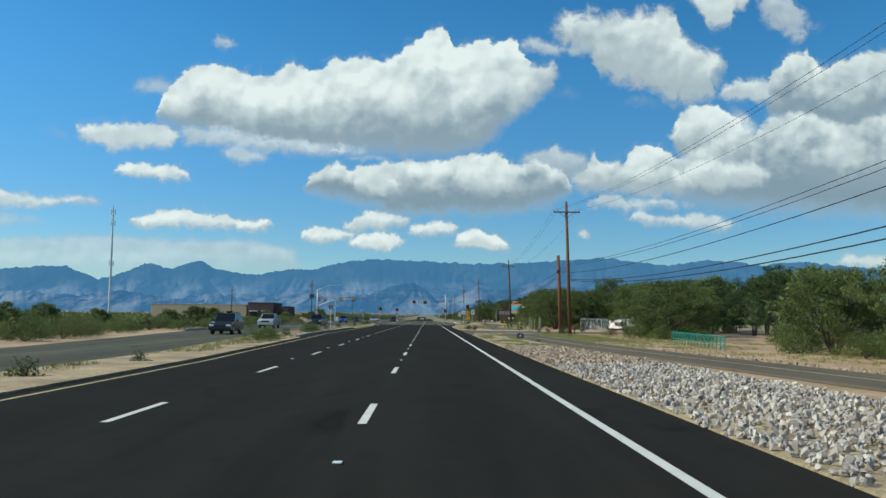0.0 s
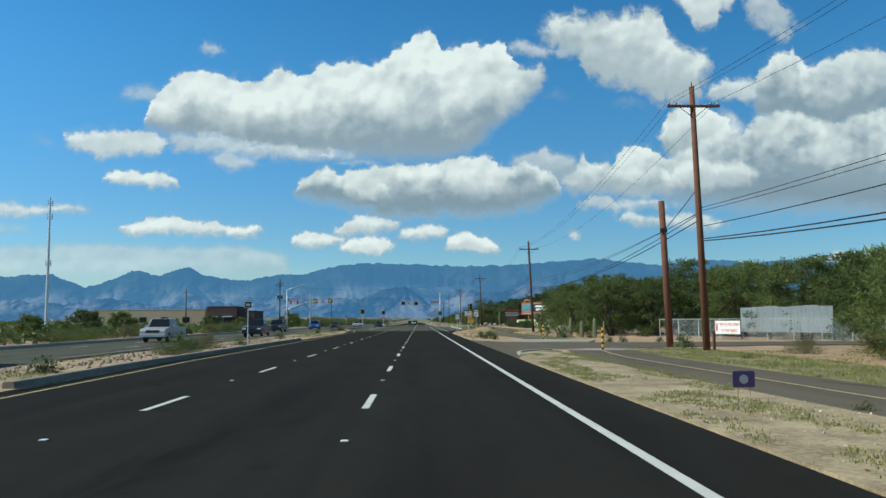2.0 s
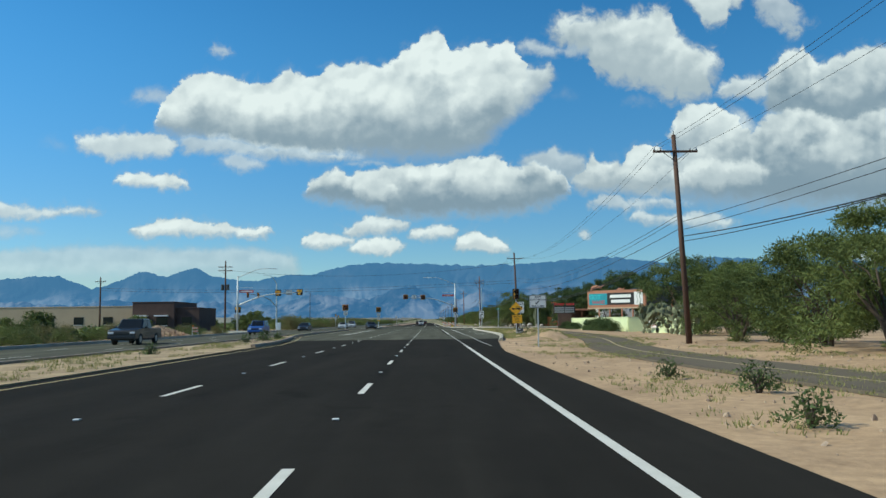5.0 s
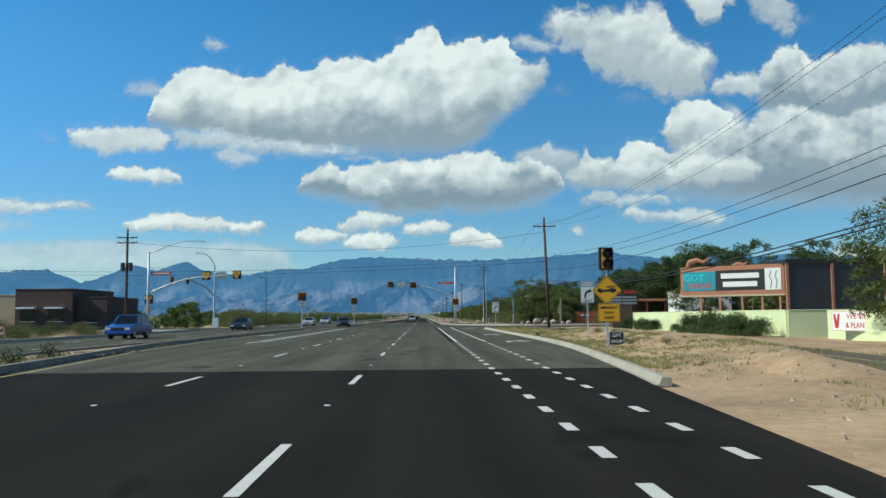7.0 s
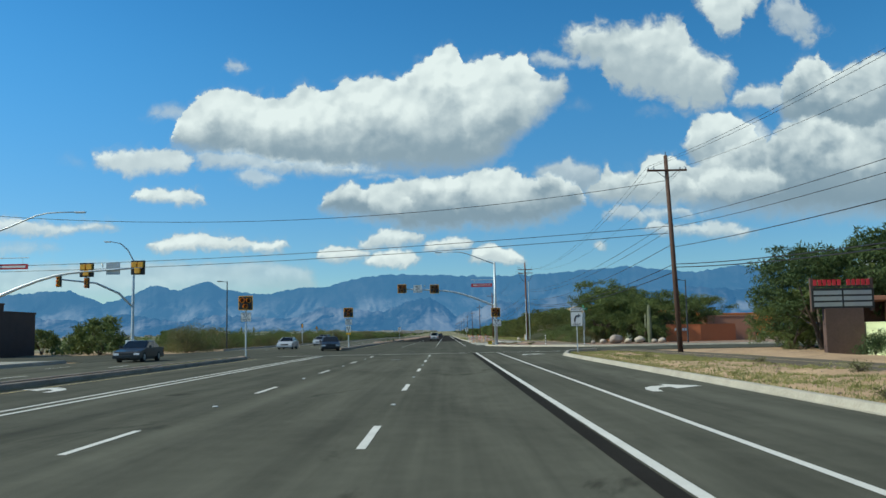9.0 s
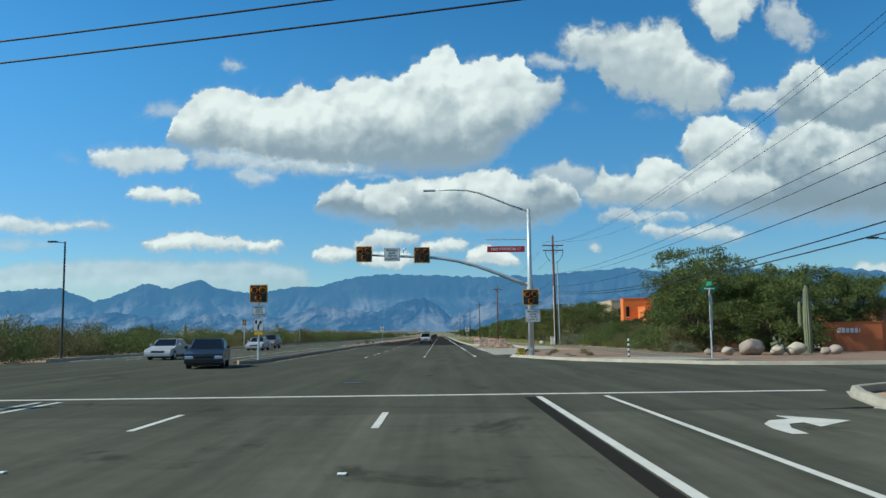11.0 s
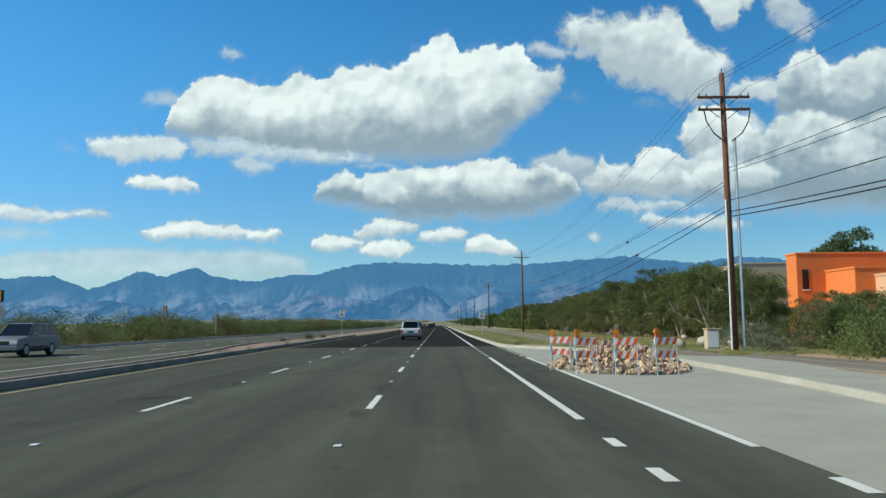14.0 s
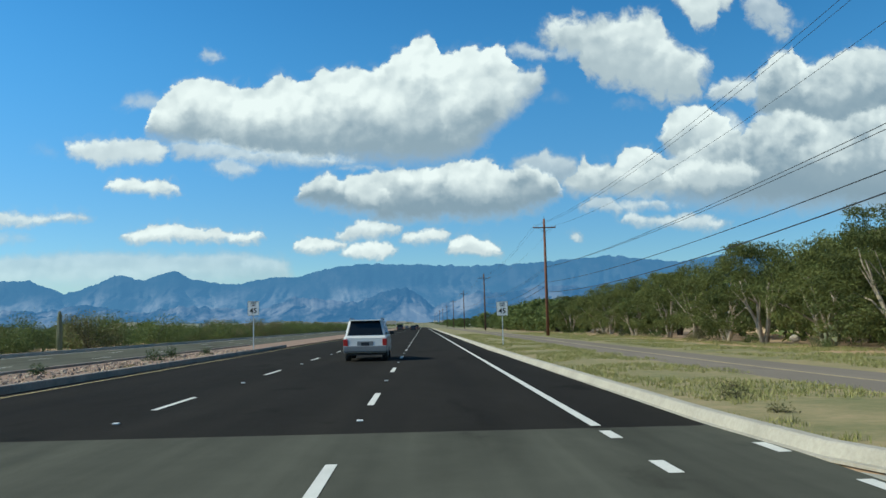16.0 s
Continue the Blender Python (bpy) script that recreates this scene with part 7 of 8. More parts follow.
gas = thing("blue_service_sign", (-11.3, 101, 0.05), "small dark blue sign on a thin steel post in the median", "sign")
part("pole", tube([(0, 0, 0), (0, 0, 2.6)], 0.03, 8), M_STEEL, gas)
g2 = board(gas, "sign_panel", 0.5, 0.44, 0, -0.04, 2.6, P_DARKBLUE, M_SIGN_WHITE)
part("emblem", plate(rounded(0.3, 0.14, 0.03), 0.002, -0.004), M_SIGN_BACK, g2)
note = thing("yellow_notice", (5.1, 294.4, 0.09), "small yellow notice staked beside the kerb", "sign")
n_ = board(note, "sign_panel", 0.48, 0.42, 0, 0, 0.29, M_NOTICE, M_SIGN_BLACK)
for zz, wd in ((0.145, 0.36), (0.095, 0.3), (-0.085, 0.22), (-0.14, 0.26)):
    part("writing", box(-wd / 2, wd / 2, -0.006, -0.001, zz - 0.014, zz + 0.014), M_SIGN_BLACK, n_)
part("arrow", plate([(-0.2, 0.01), (-0.14, 0.055), (-0.14, 0.03), (0.14, 0.03), (0.14, 0.055), (0.2, 0.01), (0.14, -0.035), (0.14, -0.01), (-0.14, -0.01), (-0.14, -0.035)], 0.003, -0.005), M_SIGN_BLACK, n_, "black arrow pointing both ways")
part("stake", box(-0.02, 0.02, 0.01, 0.03, -0.05, 0.3), M_DARK_STEEL, note)


def bollard(x, y, label, dark=M_SIGN_BLACK):
    """A post banded in yellow or white and black."""
    top = thing("path_bollard", (x, y, 0.03), label, "bollard", "path bollards")
    for k in range(8):
        part("band", tube([(0, 0, 0.14 * k), (0, 0, 0.14 * k + 0.138)], 0.055, 10), dark if k % 2 == 0 else (M_SIGN_YELLOW if dark == M_SIGN_BLACK else M_SIGN_WHITE), top)
    part("cap", tube([(0, 0, 1.118), (0, 0, 1.15)], [0.05, 0.02], 10), dark, top)


bollard(8.85, 87.8, "black and yellow banded post in the middle of the path")
bollard(9.7, 113.4, "black and yellow banded post in the middle of the path")
bollard(11.0, 290, "black and white banded post beside the path", M_BLACK)
post = thing("marker_post", (12.2, 102.6, 0), "thin yellowish marker post beside the driveway", "post")
part("shaft", box(-0.03, 0.03, -0.03, 0.03, -0.1, 1.42, 0.01), M_YELLOW_LINE, post)
part("cap", box(-0.035, 0.035, -0.035, 0.035, 1.42, 1.46, 0.01), M_DARK_STEEL, post)
post = thing("wooden_post", (14.1, 86.9, 0), "short weathered wooden post beside the power pole", "post")
part("shaft", box(-0.06, 0.06, -0.06, 0.06, -0.1, 0.95, 0.015), M_POLE_RED, post)


# ---- barricades and cabinet ----
def barricade(x, y, turn, label):
    """A folding barricade: two striped rails on steel legs, with a lamp."""
    top = thing("barricade", (x, y, 0.006), label, "barricade", "barricades round the rubble", turn=turn)
    wd = 0.66
    for z in (0.58, 0.95):
        rail = part("rail", box(-wd / 2, wd / 2, -0.015, 0.015, z - 0.1, z + 0.1, 0.004), M_SIGN_WHITE, top, "white rail with orange stripes")
        for k in range(3):
            c = -wd / 2 + 0.06 + 0.22 * k
            part("stripe", plate([(c, z - 0.098), (c + 0.11, z - 0.098), (c + 0.2, z + 0.098), (c + 0.09, z + 0.098)], 0.002, -0.018), M_ORANGE, rail)
    for s in (-1, 1):
        part("leg", tube([(s * (wd / 2 - 0.02), 0.02, 1.05), (s * (wd / 2 - 0.02), -0.12, 0)], 0.016, 6), M_STEEL, top)
        part("leg", tube([(s * (wd / 2 - 0.02), 0.04, 1.05), (s * (wd / 2 - 0.02), 0.5, 0)], 0.016, 6), M_STEEL, top)
    lamp = part("warning_lamp", box(-wd / 2 + 0.03, -wd / 2 + 0.13, -0.03, 0.05, 1.05, 1.13, 0.01), M_ORANGE, top, "orange warning lamp")
    part("lens", tube([(-wd / 2 + 0.08, -0.04, 1.21), (-wd / 2 + 0.08, 0.06, 1.21)], 0.085, 14), M_LENS_AMBER, lamp)
    return top


for x, y, a in ((3.95, 331.9, -14), (4.35, 329.6, 4), (5.35, 328.9, -3), (6.5, 329.0, 8)):
    barricade(x, y, a, "orange and white striped barricade with a lamp on steel legs")
barricade(-27.6, 210.5, 10, "orange and white striped barricade beside the stone heap")
cab = thing("utility_cabinet", (14.65, 350, ground_height(14.2, 350)), "pale grey metal utility cabinet on a concrete pad", "utility box")
part("pad", box(-0.5, 0.5, -0.4, 0.4, 0, 0.1, 0.02), M_CONCRETE, cab)
part("body", box(-0.33, 0.33, -0.28, 0.28, 0.1, 1.12, 0.03), M_STUCCO_TAN, cab)
part("door", box(-0.28, 0.28, -0.295, -0.275, 0.18, 1.04, 0.01), M_SIGN_WHITE, cab, "pale cabinet door")
part("lid", box(-0.37, 0.37, -0.32, 0.32, 1.12, 1.18, 0.02), M_STUCCO_TAN, cab)
pillar = thing("utility_cabinet", (-29.5, 276, 0), "white metal signal cabinet beside the far corner", "utility box")
part("body", box(-0.4, 0.4, -0.35, 0.35, 0.1, 1.5, 0.03), M_SIGN_WHITE, pillar)
part("pad", box(-0.5, 0.5, -0.45, 0.45, 0, 0.1, 0.02), M_CONCRETE, pillar)
for x, y, h in ((-26.8, 300, 8.5), (26.7, 290, 7.0)):
    lp = thing("street_lamp", (x, y, ground_height(x, y)), "grey steel street lamp with a short arm", "street lamp")
    part("pole", tube([(0, 0, 0), (0, 0, h)], [0.09, 0.06], 10), M_DARK_STEEL, lp)
    part("arm", tube([(0, 0, h - 0.1), (-0.7, 0, h)], 0.03, 8), M_DARK_STEEL, lp)
    part("lamp_head", box(-1.2, -0.6, -0.15, 0.15, h - 0.05, h + 0.06, 0.02), M_DARK_STEEL, lp)


# ---- vehicles ----
def pane(parent, name, corners, inset, mat, lift=0.012):
    """A window pane just proud of a four-cornered face."""
    c = [Vector(q) for q in corners]
    mid = sum(c, Vector()) / 4
    n = (c[1] - c[0]).cross(c[3] - c[0]).normalized()
    if n.dot(mid - Vector((0, mid.y * 0.6, 0.8))) < 0:
        n = -n
    q = [p + (mid - p).normalized() * inset + n * lift for p in c]
    bm = bmesh.new()
    f = bm.faces.new([bm.verts.new(p) for p in q])
    r = bmesh.ops.extrude_face_region(bm, geom=[f])
    for v in r["geom"]:
        if isinstance(v, bmesh.types.BMVert):
            v.co -= n * (lift + 0.01)
    return part(name, bm, mat, parent)


CARS = {
    # length, width, height, belt, wheel radius, cabin (low rear, low front, high rear, high front), nose height, clearance, deck height
    "suv": (4.75, 1.84, 1.76, 1.06, 0.37, (-2.26, 1.05, -2.0, 0.35), 0.98, 0.36, 1.05),
    "sedan": (4.75, 1.82, 1.45, 0.93, 0.33, (-1.75, 1.1, -1.05, 0.25), 0.78, 0.25, 0.98),
    "pickup": (5.7, 1.96, 1.86, 1.15, 0.40, (-0.85, 1.35, -0.7, 0.7), 1.10, 0.42, 1.12),
}


def car(name, kind, x, y, turn, paint, label, lower=None, rack=False):
    """A parked car, nose towards +y before turning: body with wheel arches, cabin, panes, lamps and wheels."""
    L, W, H, belt, wr, (cl0, cl1, ch0, ch1), nose, clear, deck = CARS[kind]
    top = thing(name, (x, y, 0.004), label, "car", turn=turn)
    r0, r1 = -L / 2, L / 2
    ax = (r0 + 0.21 * L, r1 - 0.19 * L)
    low = []
    for a in ax:
        low += [(a - (wr + 0.06) * math.cos(math.pi * k / 10), max(clear, wr + (wr + 0.06) * math.sin(math.pi * k / 10) * 0.98)) for k in range(11)]
    outline = [(r0 + 0.05, clear)] + low + [(r1 - 0.08, clear), (r1, clear + 0.12), (r1, nose - 0.2), (r1 - 0.1, nose - 0.05), (cl1 + 0.15, nose + 0.1), (cl1, belt + 0.02), (cl0, belt + 0.02)]
    outline += [(cl0 - 0.02, deck), (r0 + 0.08, deck)] if cl0 - r0 > 0.3 else []
    outline += [(r0 + 0.02, deck - 0.06), (r0, clear + 0.3), (r0, clear + 0.1)]
    bm = bmesh.new()
    a = [bm.verts.new((-W / 2, p, q)) for p, q in outline]
    b = [bm.verts.new((W / 2, p, q)) for p, q in outline]
    fa, fb = bm.faces.new(a), bm.faces.new(list(reversed(b)))
    n = len(outline)
    for i in range(n):
        bm.faces.new((a[i], b[i], b[(i + 1) % n], a[(i + 1) % n]))
    bmesh.ops.bevel(bm, geom=[e for f in (fa, fb) for e in f.edges], offset=0.10, segments=3, affect="EDGES", profile=0.55, clamp_overlap=True)
    bmesh.ops.triangulate(bm, faces=[f for f in bm.faces if len(f.verts) > 4])
    body = part("body", bm, paint, top)
    # cabin
    wl, wh = W / 2 - 0.05, W / 2 - 0.2
    lo = [(-wl, cl0, belt), (wl, cl0, belt), (wl, cl1, belt), (-wl, cl1, belt)]
    hi = [(-wh, ch0, H), (wh, ch0, H), (wh, ch1, H), (-wh, ch1, H)]
    bm = bmesh.new()
    vl, vh = [bm.verts.new(p) for p in lo], [bm.verts.new(p) for p in hi]
    bm.faces.new(vh)
    bm.faces.new(list(reversed(vl)))
    for i in range(4):
        bm.faces.new((vl[i], vl[(i + 1) % 4], vh[(i + 1) % 4], vh[i]))
    bmesh.ops.bevel(bm, geom=[e for e in bm.edges if max(v.co.z for v in e.verts) > H - 0.01], offset=0.11, segments=3, affect="EDGES", profile=0.6)
    cabin = part("cabin", bm, paint, top)
    pane(cabin, "rear_window", (lo[0], lo[1], hi[1], hi[0]), 0.12, M_GLASS_DARK)
    pane(cabin, "windscreen", (lo[2], lo[3], hi[3], hi[2]), 0.1, M_GLASS_DARK)
    for s, (p, q) in ((-1, (0, 3)), (1, (1, 2))):
        l0, l1, h0, h1 = Vector(lo[p]), Vector(lo[q]), Vector(hi[p]), Vector(hi[q])
        cuts = (0.0, 0.36, 0.68, 1.0) if kind == "suv" else (0.0, 0.48, 1.0)
        for u, v in zip(cuts, cuts[1:]):
            pane(cabin, "side_window", (l0.lerp(l1, u), l0.lerp(l1, v), h0.lerp(h1, v), h0.lerp(h1, u)), 0.1, M_GLASS_DARK)
        m = part("mirror", box(s * (W / 2 + 0.02), s * (W / 2 + 0.2), cl1 - 0.45, cl1 - 0.33, belt + 0.02, belt + 0.18, 0.03), M_BLACK if lower else paint, top)
        part("door_handle", box(s * (W / 2 - 0.01), s * (W / 2 + 0.025), -0.25, -0.08, belt - 0.14, belt - 0.1, 0.008), M_BLACK, body)
        part("tail_lamp", box(s * (W / 2 - 0.19), s * (W / 2 + 0.004), r0 - 0.012, r0 + 0.1, deck - 0.42, deck - 0.1, 0.02), M_TAIL, body, "red tail lamp")
        part("headlamp", box(s * (W / 2 - 0.42), s * (W / 2 - 0.03), r1 - 0.14, r1 + 0.012, nose - 0.32, nose - 0.16, 0.03), M_HEAD, body, "clear headlamp")
        for a_ in ax:
            wheel = part("wheel", tube([(s * (W / 2 - 0.24), a_, wr), (s * (W / 2 - 0.22), a_, wr), (s * (W / 2 - 0.02), a_, wr), (s * (W / 2), a_, wr)], [wr * 0.9, wr, wr, wr * 0.92], 20), M_TYRE, top, "black rubber tyre", True)
            rim = part("rim", tube([(s * (W / 2 - 0.05), a_, wr), (s * (W / 2 + 0.006), a_, wr)], [wr * 0.62, wr * 0.6], 16), M_RIM, wheel)
    low_mat = lower or M_BLACK
    part("rear_bumper", box(-W / 2 - 0.005, W / 2 + 0.005, r0 - 0.09, r0 + 0.14, clear + 0.04, clear + 0.3, 0.04), lower or paint, top)
    part("front_bumper", box(-W / 2 - 0.005, W / 2 + 0.005, r1 - 0.14, r1 + 0.07, clear + 0.0, clear + 0.24, 0.04), lower or paint, top)
    part("grille", box(-W / 2 + 0.46, W / 2 - 0.46, r1 - 0.05, r1 + 0.014, nose - 0.34, nose - 0.14, 0.02), M_BLACK, body)
    part("underbody", box(-W / 2 + 0.15, W / 2 - 0.15, r0 + 0.25, r1 - 0.25, clear - 0.1, clear + 0.2), M_BLACK, top)
    part("number_plate", box(-0.17, 0.17, r0 - 0.02, r0 + 0.0, deck - 0.42, deck - 0.25, 0.005), P_DARKBLUE, body, "small dark number plate")
    part("plate_recess", box(-0.34, 0.34, r0 - 0.008, r0 + 0.02, deck - 0.46, deck - 0.2, 0.01), low_mat, body)
    if rack:
        for s in (-1, 1):
            part("roof_rail", tube([(s * (wh - 0.04), ch0 + 0.2, H), (s * (wh - 0.04), ch0 + 0.3, H + 0.06), (s * (wh - 0.04), ch1 - 0.3, H + 0.06), (s * (wh - 0.04), ch1 - 0.2, H)], 0.02, 6), M_BLACK, top)
            part("side_cladding", box(s * (W / 2 - 0.01), s * (W / 2 + 0.015), ax[0] + wr + 0.1, ax[1] - wr - 0.1, clear + 0.02, clear + 0.2, 0.01), low_mat, top)
        part("spoiler", box(-wh + 0.05, wh - 0.05, ch0 - 0.2, ch0 + 0.05, H - 0.05, H - 0.01, 0.015), paint, cabin)
        part("rear_wiper", box(-0.02, 0.3, cl0 + 0.0, cl0 + 0.03, belt + 0.1, belt + 0.12), M_BLACK, cabin)
    if kind == "pickup":
        # flat black sheet in place of the shaded hollow of the bed
        part("bed_cavity", box(-W / 2 + 0.12, W / 2 - 0.12, r0 + 0.12, cl0 - 0.12, deck - 0.02, deck + 0.008), M_BLACK, top)
        for s in (-1, 1):
            part("bed_rail", box(s * (W / 2 - 0.12), s * (W / 2 - 0.02), r0 + 0.06, cl0 - 0.05, deck, deck + 0.06, 0.02), paint, top)
    return top


car("suv_car", "suv", -2.6, 386.6, 0, P_WHITE, "white sport utility car with grey bumpers in its lane", P_GREY, True)
ONCOMING = [
    ("suv_car", "suv", -17.2, 76.5, P_BLACK, "black sport utility car in the oncoming lane"),
    ("pickup_truck", "pickup", -20.8, 114.6, P_SILVER, "silver pickup truck in the far oncoming lane"),
    ("pickup_truck", "pickup", -17.2, 134.6, P_DARKBLUE, "dark blue pickup truck in the oncoming lane"),
    ("pickup_truck", "pickup", -21.5, 173.0, P_BLACK, "black pickup truck in the far oncoming lane"),
    ("suv_car", "suv", -21.5, 217.5, P_BLUE, "bright blue sport utility car in the far oncoming lane"),
    ("hatchback_car", "sedan", -21.4, 256.0, P_BLACK, "black car crossing the junction"),
    ("sedan_car", "sedan", -19.4, 300.5, P_SILVER, "silver sedan in the oncoming lane beyond the junction"),
    ("sedan_car", "sedan", -20.6, 335.4, P_SILVER, "silver sedan in the far oncoming lane"),
    ("wagon_car", "suv", -22.2, 350.4, P_GREY, "dark grey wagon in the far oncoming lane"),
]
for name, kind, x, y, paint, lab in ONCOMING:
    car(name, kind, x, y, 180, paint, lab, None, kind == "suv")
car("sedan_car", "sedan", -11.9, 283.6, 190, P_BLACK, "black sedan turning out of the oncoming lane")
for x, y, k, p in ((-6.6, 588, "suv", P_BLACK), (-3.0, 604, "sedan", P_DARKBLUE), (-6.8, 700, "sedan", P_GREY), (-3.0, 760, "suv", P_BLACK)):
    car("distant_car", k, x, y, 0, p, "dark car far ahead on the road")


# ---- walls, fences and buildings ----
def wall_run(name, pts, h, mat, label, cap=None, t=0.2):
    """A masonry wall with thickness and a coping along x, y points."""
    top = thing(name, (0, 0, 0), label, "wall")
    part("wall_body", sweep(pts, [(-t / 2, -0.1), (-t / 2, h), (t / 2, h), (t / 2, -0.1)]), mat, top)
    part("coping", sweep(pts, [(-t / 2 - 0.03, h), (-t / 2 - 0.03, h + 0.06), (t / 2 + 0.03, h + 0.06), (t / 2 + 0.03, h)]), cap or mat, top)
    return top


wall_run("garden_wall", [(22.9, 248), (22.6, 228), (22.8, 205.4)], 1.62, M_STUCCO_GREEN, "pale lime-green stucco garden wall along the path")
wall_run("garden_wall", [(24.2, 203.0), (24.6, 196), (24.6, 186)], 1.55, M_STUCCO_GREEN, "pale lime-green stucco garden wall past the gate")
wall_run("garden_wall", [(22.8, 205.4), (26.5, 205.2)], 1.62, M_STUCCO_GREEN, "return of the pale green wall at the gate")
banner = thing("delivery_banner", (24.25, 199.6, 1.0), "white banner with red letters on the green wall", "sign", turn=-62)
b_ = board(banner, "banner_panel", 3.4, 1.1, 0, -0.12, 0, M_SIGN_WHITE, M_SIGN_RED, "", 0.02)
lettering("WE DELIVER", 0.42, M_SIGN_RED, b_, 0.35, -0.003, 0.25, 0.95)
lettering("& PLANT TREES", 0.42, M_SIGN_RED, b_, 0.35, -0.003, -0.25, 0.8)
part("emblem", plate([(-0.2, 0.4), (-0.08, 0.4), (0, 0.0), (0.08, 0.4), (0.2, 0.4), (0.1, -0.4), (-0.1, -0.4)], 0.002, -0.004), M_SIGN_RED, b_).location = (-1.35, 0, 0)

bill = thing("billboard", (24.5, 219.1, 0), "terracotta-framed billboard with dark and coloured panels above the wall", "billboard", turn=-36.5)
part("frame", box(-4.0, 4.0, -0.1, 0.15, 2.95, 5.2, 0.04), M_TERRACOTTA, bill)
part("main_panel", box(-1.15, 2.55, -0.14, -0.1, 3.3, 4.85, 0.01), M_SIGN_BLACK, bill, "black panel with white bars")
part("picture_panel", box(-3.75, -1.17, -0.14, -0.1, 3.3, 4.8, 0.01), material("turquoise_print", (0.03, 0.33, 0.38), (0.02, 0.2, 0.26), 0.5, patch=1.2), bill, "turquoise printed panel")
part("white_panel", box(2.57, 3.75, -0.14, -0.1, 3.25, 4.9, 0.01), M_SIGN_WHITE, bill, "white panel with plant drawings")
for zz, wd in ((4.4, 2.9), (3.75, 2.6)):
    part("bar", box(0.7 - wd / 2, 0.7 + wd / 2, -0.146, -0.14, zz - 0.2, zz + 0.2, 0.0), M_SIGN_WHITE, bill)
lettering("GOT", 0.75, material("print_cyan", (0.05, 0.55, 0.6), None, 0.5), bill, -2.9, -0.143, 4.3, 1.0)
lettering("SHADE?", 0.6, M_SIGN_RED, bill, -2.4, -0.143, 3.65, 0.9)
for px in (2.95, 3.35):
    part("plant_drawing", tube([(px, -0.146, 3.4), (px + 0.12, -0.146, 3.9), (px - 0.05, -0.146, 4.3), (px + 0.1, -0.146, 4.7)], 0.025, 5), M_LEAF_DARK, bill)
for px in (-2.4, -0.9, 0.8, 2.3, 3.6):
    part("post", box(px - 0.08, px + 0.08, -0.05, 0.11, 0, 2.95, 0.01), M_TERRACOTTA, bill)
part("beam", box(-4.0, 4.0, -0.12, -0.04, 2.8, 2.95, 0.01), M_STUCCO_TAN, bill)
part("sculpture", tube([(-3.4, 0, 5.2), (-3.2, 0, 5.6), (-2.6, 0, 5.75), (-2.1, 0, 5.55), (-1.6, 0, 5.9)], [0.2, 0.26, 0.2, 0.14, 0.05], 8), M_TERRACOTTA, bill, "rusty orange lizard-like roof ornament")
part("sculpture", tube([(0.2, 0, 5.2), (0.6, 0, 5.35), (1.0, 0, 5.22), (1.3, 0, 5.45)], [0.12, 0.16, 0.12, 0.04], 8), M_TERRACOTTA, bill, "rusty roof ornament")
shed = thing("shade_house", (33.0, 220, 0), "dark shade-cloth nursery house behind the wall", "shed")
part("roof", box(-5.5, 7, -4, 4, 5.1, 5.5, 0.05), M_BLACK, shed)
part("shade_wall", box(-5.3, 6.8, -3.9, -3.8, 0.4, 5.1), M_DARK_STEEL, shed)
for px in (-5.4, -2, 2, 6.8):
    part("post", box(px - 0.1, px + 0.1, -4.0, -3.82, 0, 5.2), M_TERRACOTTA, shed)
stall = thing("market_stall", (25.6, 246, 0), "open wooden stall with a flat roof behind the wall", "shed")
part("roof", box(-3.0, 3.0, -2, 2, 2.9, 3.15, 0.03), M_TERRACOTTA, stall)
for px in (-2.8, -1.0, 1.0, 2.8):
    part("post", box(px - 0.07, px + 0.07, -1.95, -1.8, 0, 2.9), M_POLE_RED, stall)
part("back_wall", box(-2.8, 2.8, 1.7, 1.85, 0, 2.9), M_BROWN_BRICK, stall)
shop = thing("white_shop", (29.2, 241, 0), "low white building at the end of the green wall", "building")
part("wall", box(-2.5, 2.5, -2.5, 2.5, 0, 3.6, 0.03), M_SIGN_WHITE, shop)
part("parapet", box(-2.6, 2.6, -2.6, 2.6, 3.6, 3.85, 0.03), M_STUCCO_TAN, shop)
part("door", box(-0.6, 0.4, -2.56, -2.5, 0, 2.1, 0.01), M_GLASS_DARK, shop)

mono = thing("monument_sign", (21.6, 243.0, 0.0), "dark shopping centre sign board on a brown masonry foot", "sign")
for x in (-1.62, 1.62):
    part("post", box(x - 0.09, x + 0.09, -0.08, 0.1, 2.3, 4.1, 0.02), M_BROWN_BRICK, mono)
mb = part("board", box(-1.7, 1.7, -0.14, -0.06, 2.45, 3.55, 0.02), M_SIGN_BLACK, mono, "black board with pale bars")
for row_ in range(3):
    for col in range(2):
        part("bar", box(-1.58 + col * 1.62, -0.06 + col * 1.62, -0.15, -0.14, 2.56 + 0.32 * row_, 2.78 + 0.32 * row_), M_SIGN_BACK, mb)
part("title_rail", box(-1.6, 1.6, -0.06, 0.0, 3.62, 3.68, 0.01), M_DARK_STEEL, mono)
for k in range(12):
    if k != 6:
        part("title_bar", box(-1.55 + 0.262 * k, -1.36 + 0.262 * k, -0.1, -0.05, 3.7, 4.02, 0.01), M_SIGN_RED, mono, "red bar in place of a letter")
part("foot", box(-1.05, 1.05, -0.2, 0.2, -0.2, 2.45, 0.02), M_BROWN_BRICK, mono)

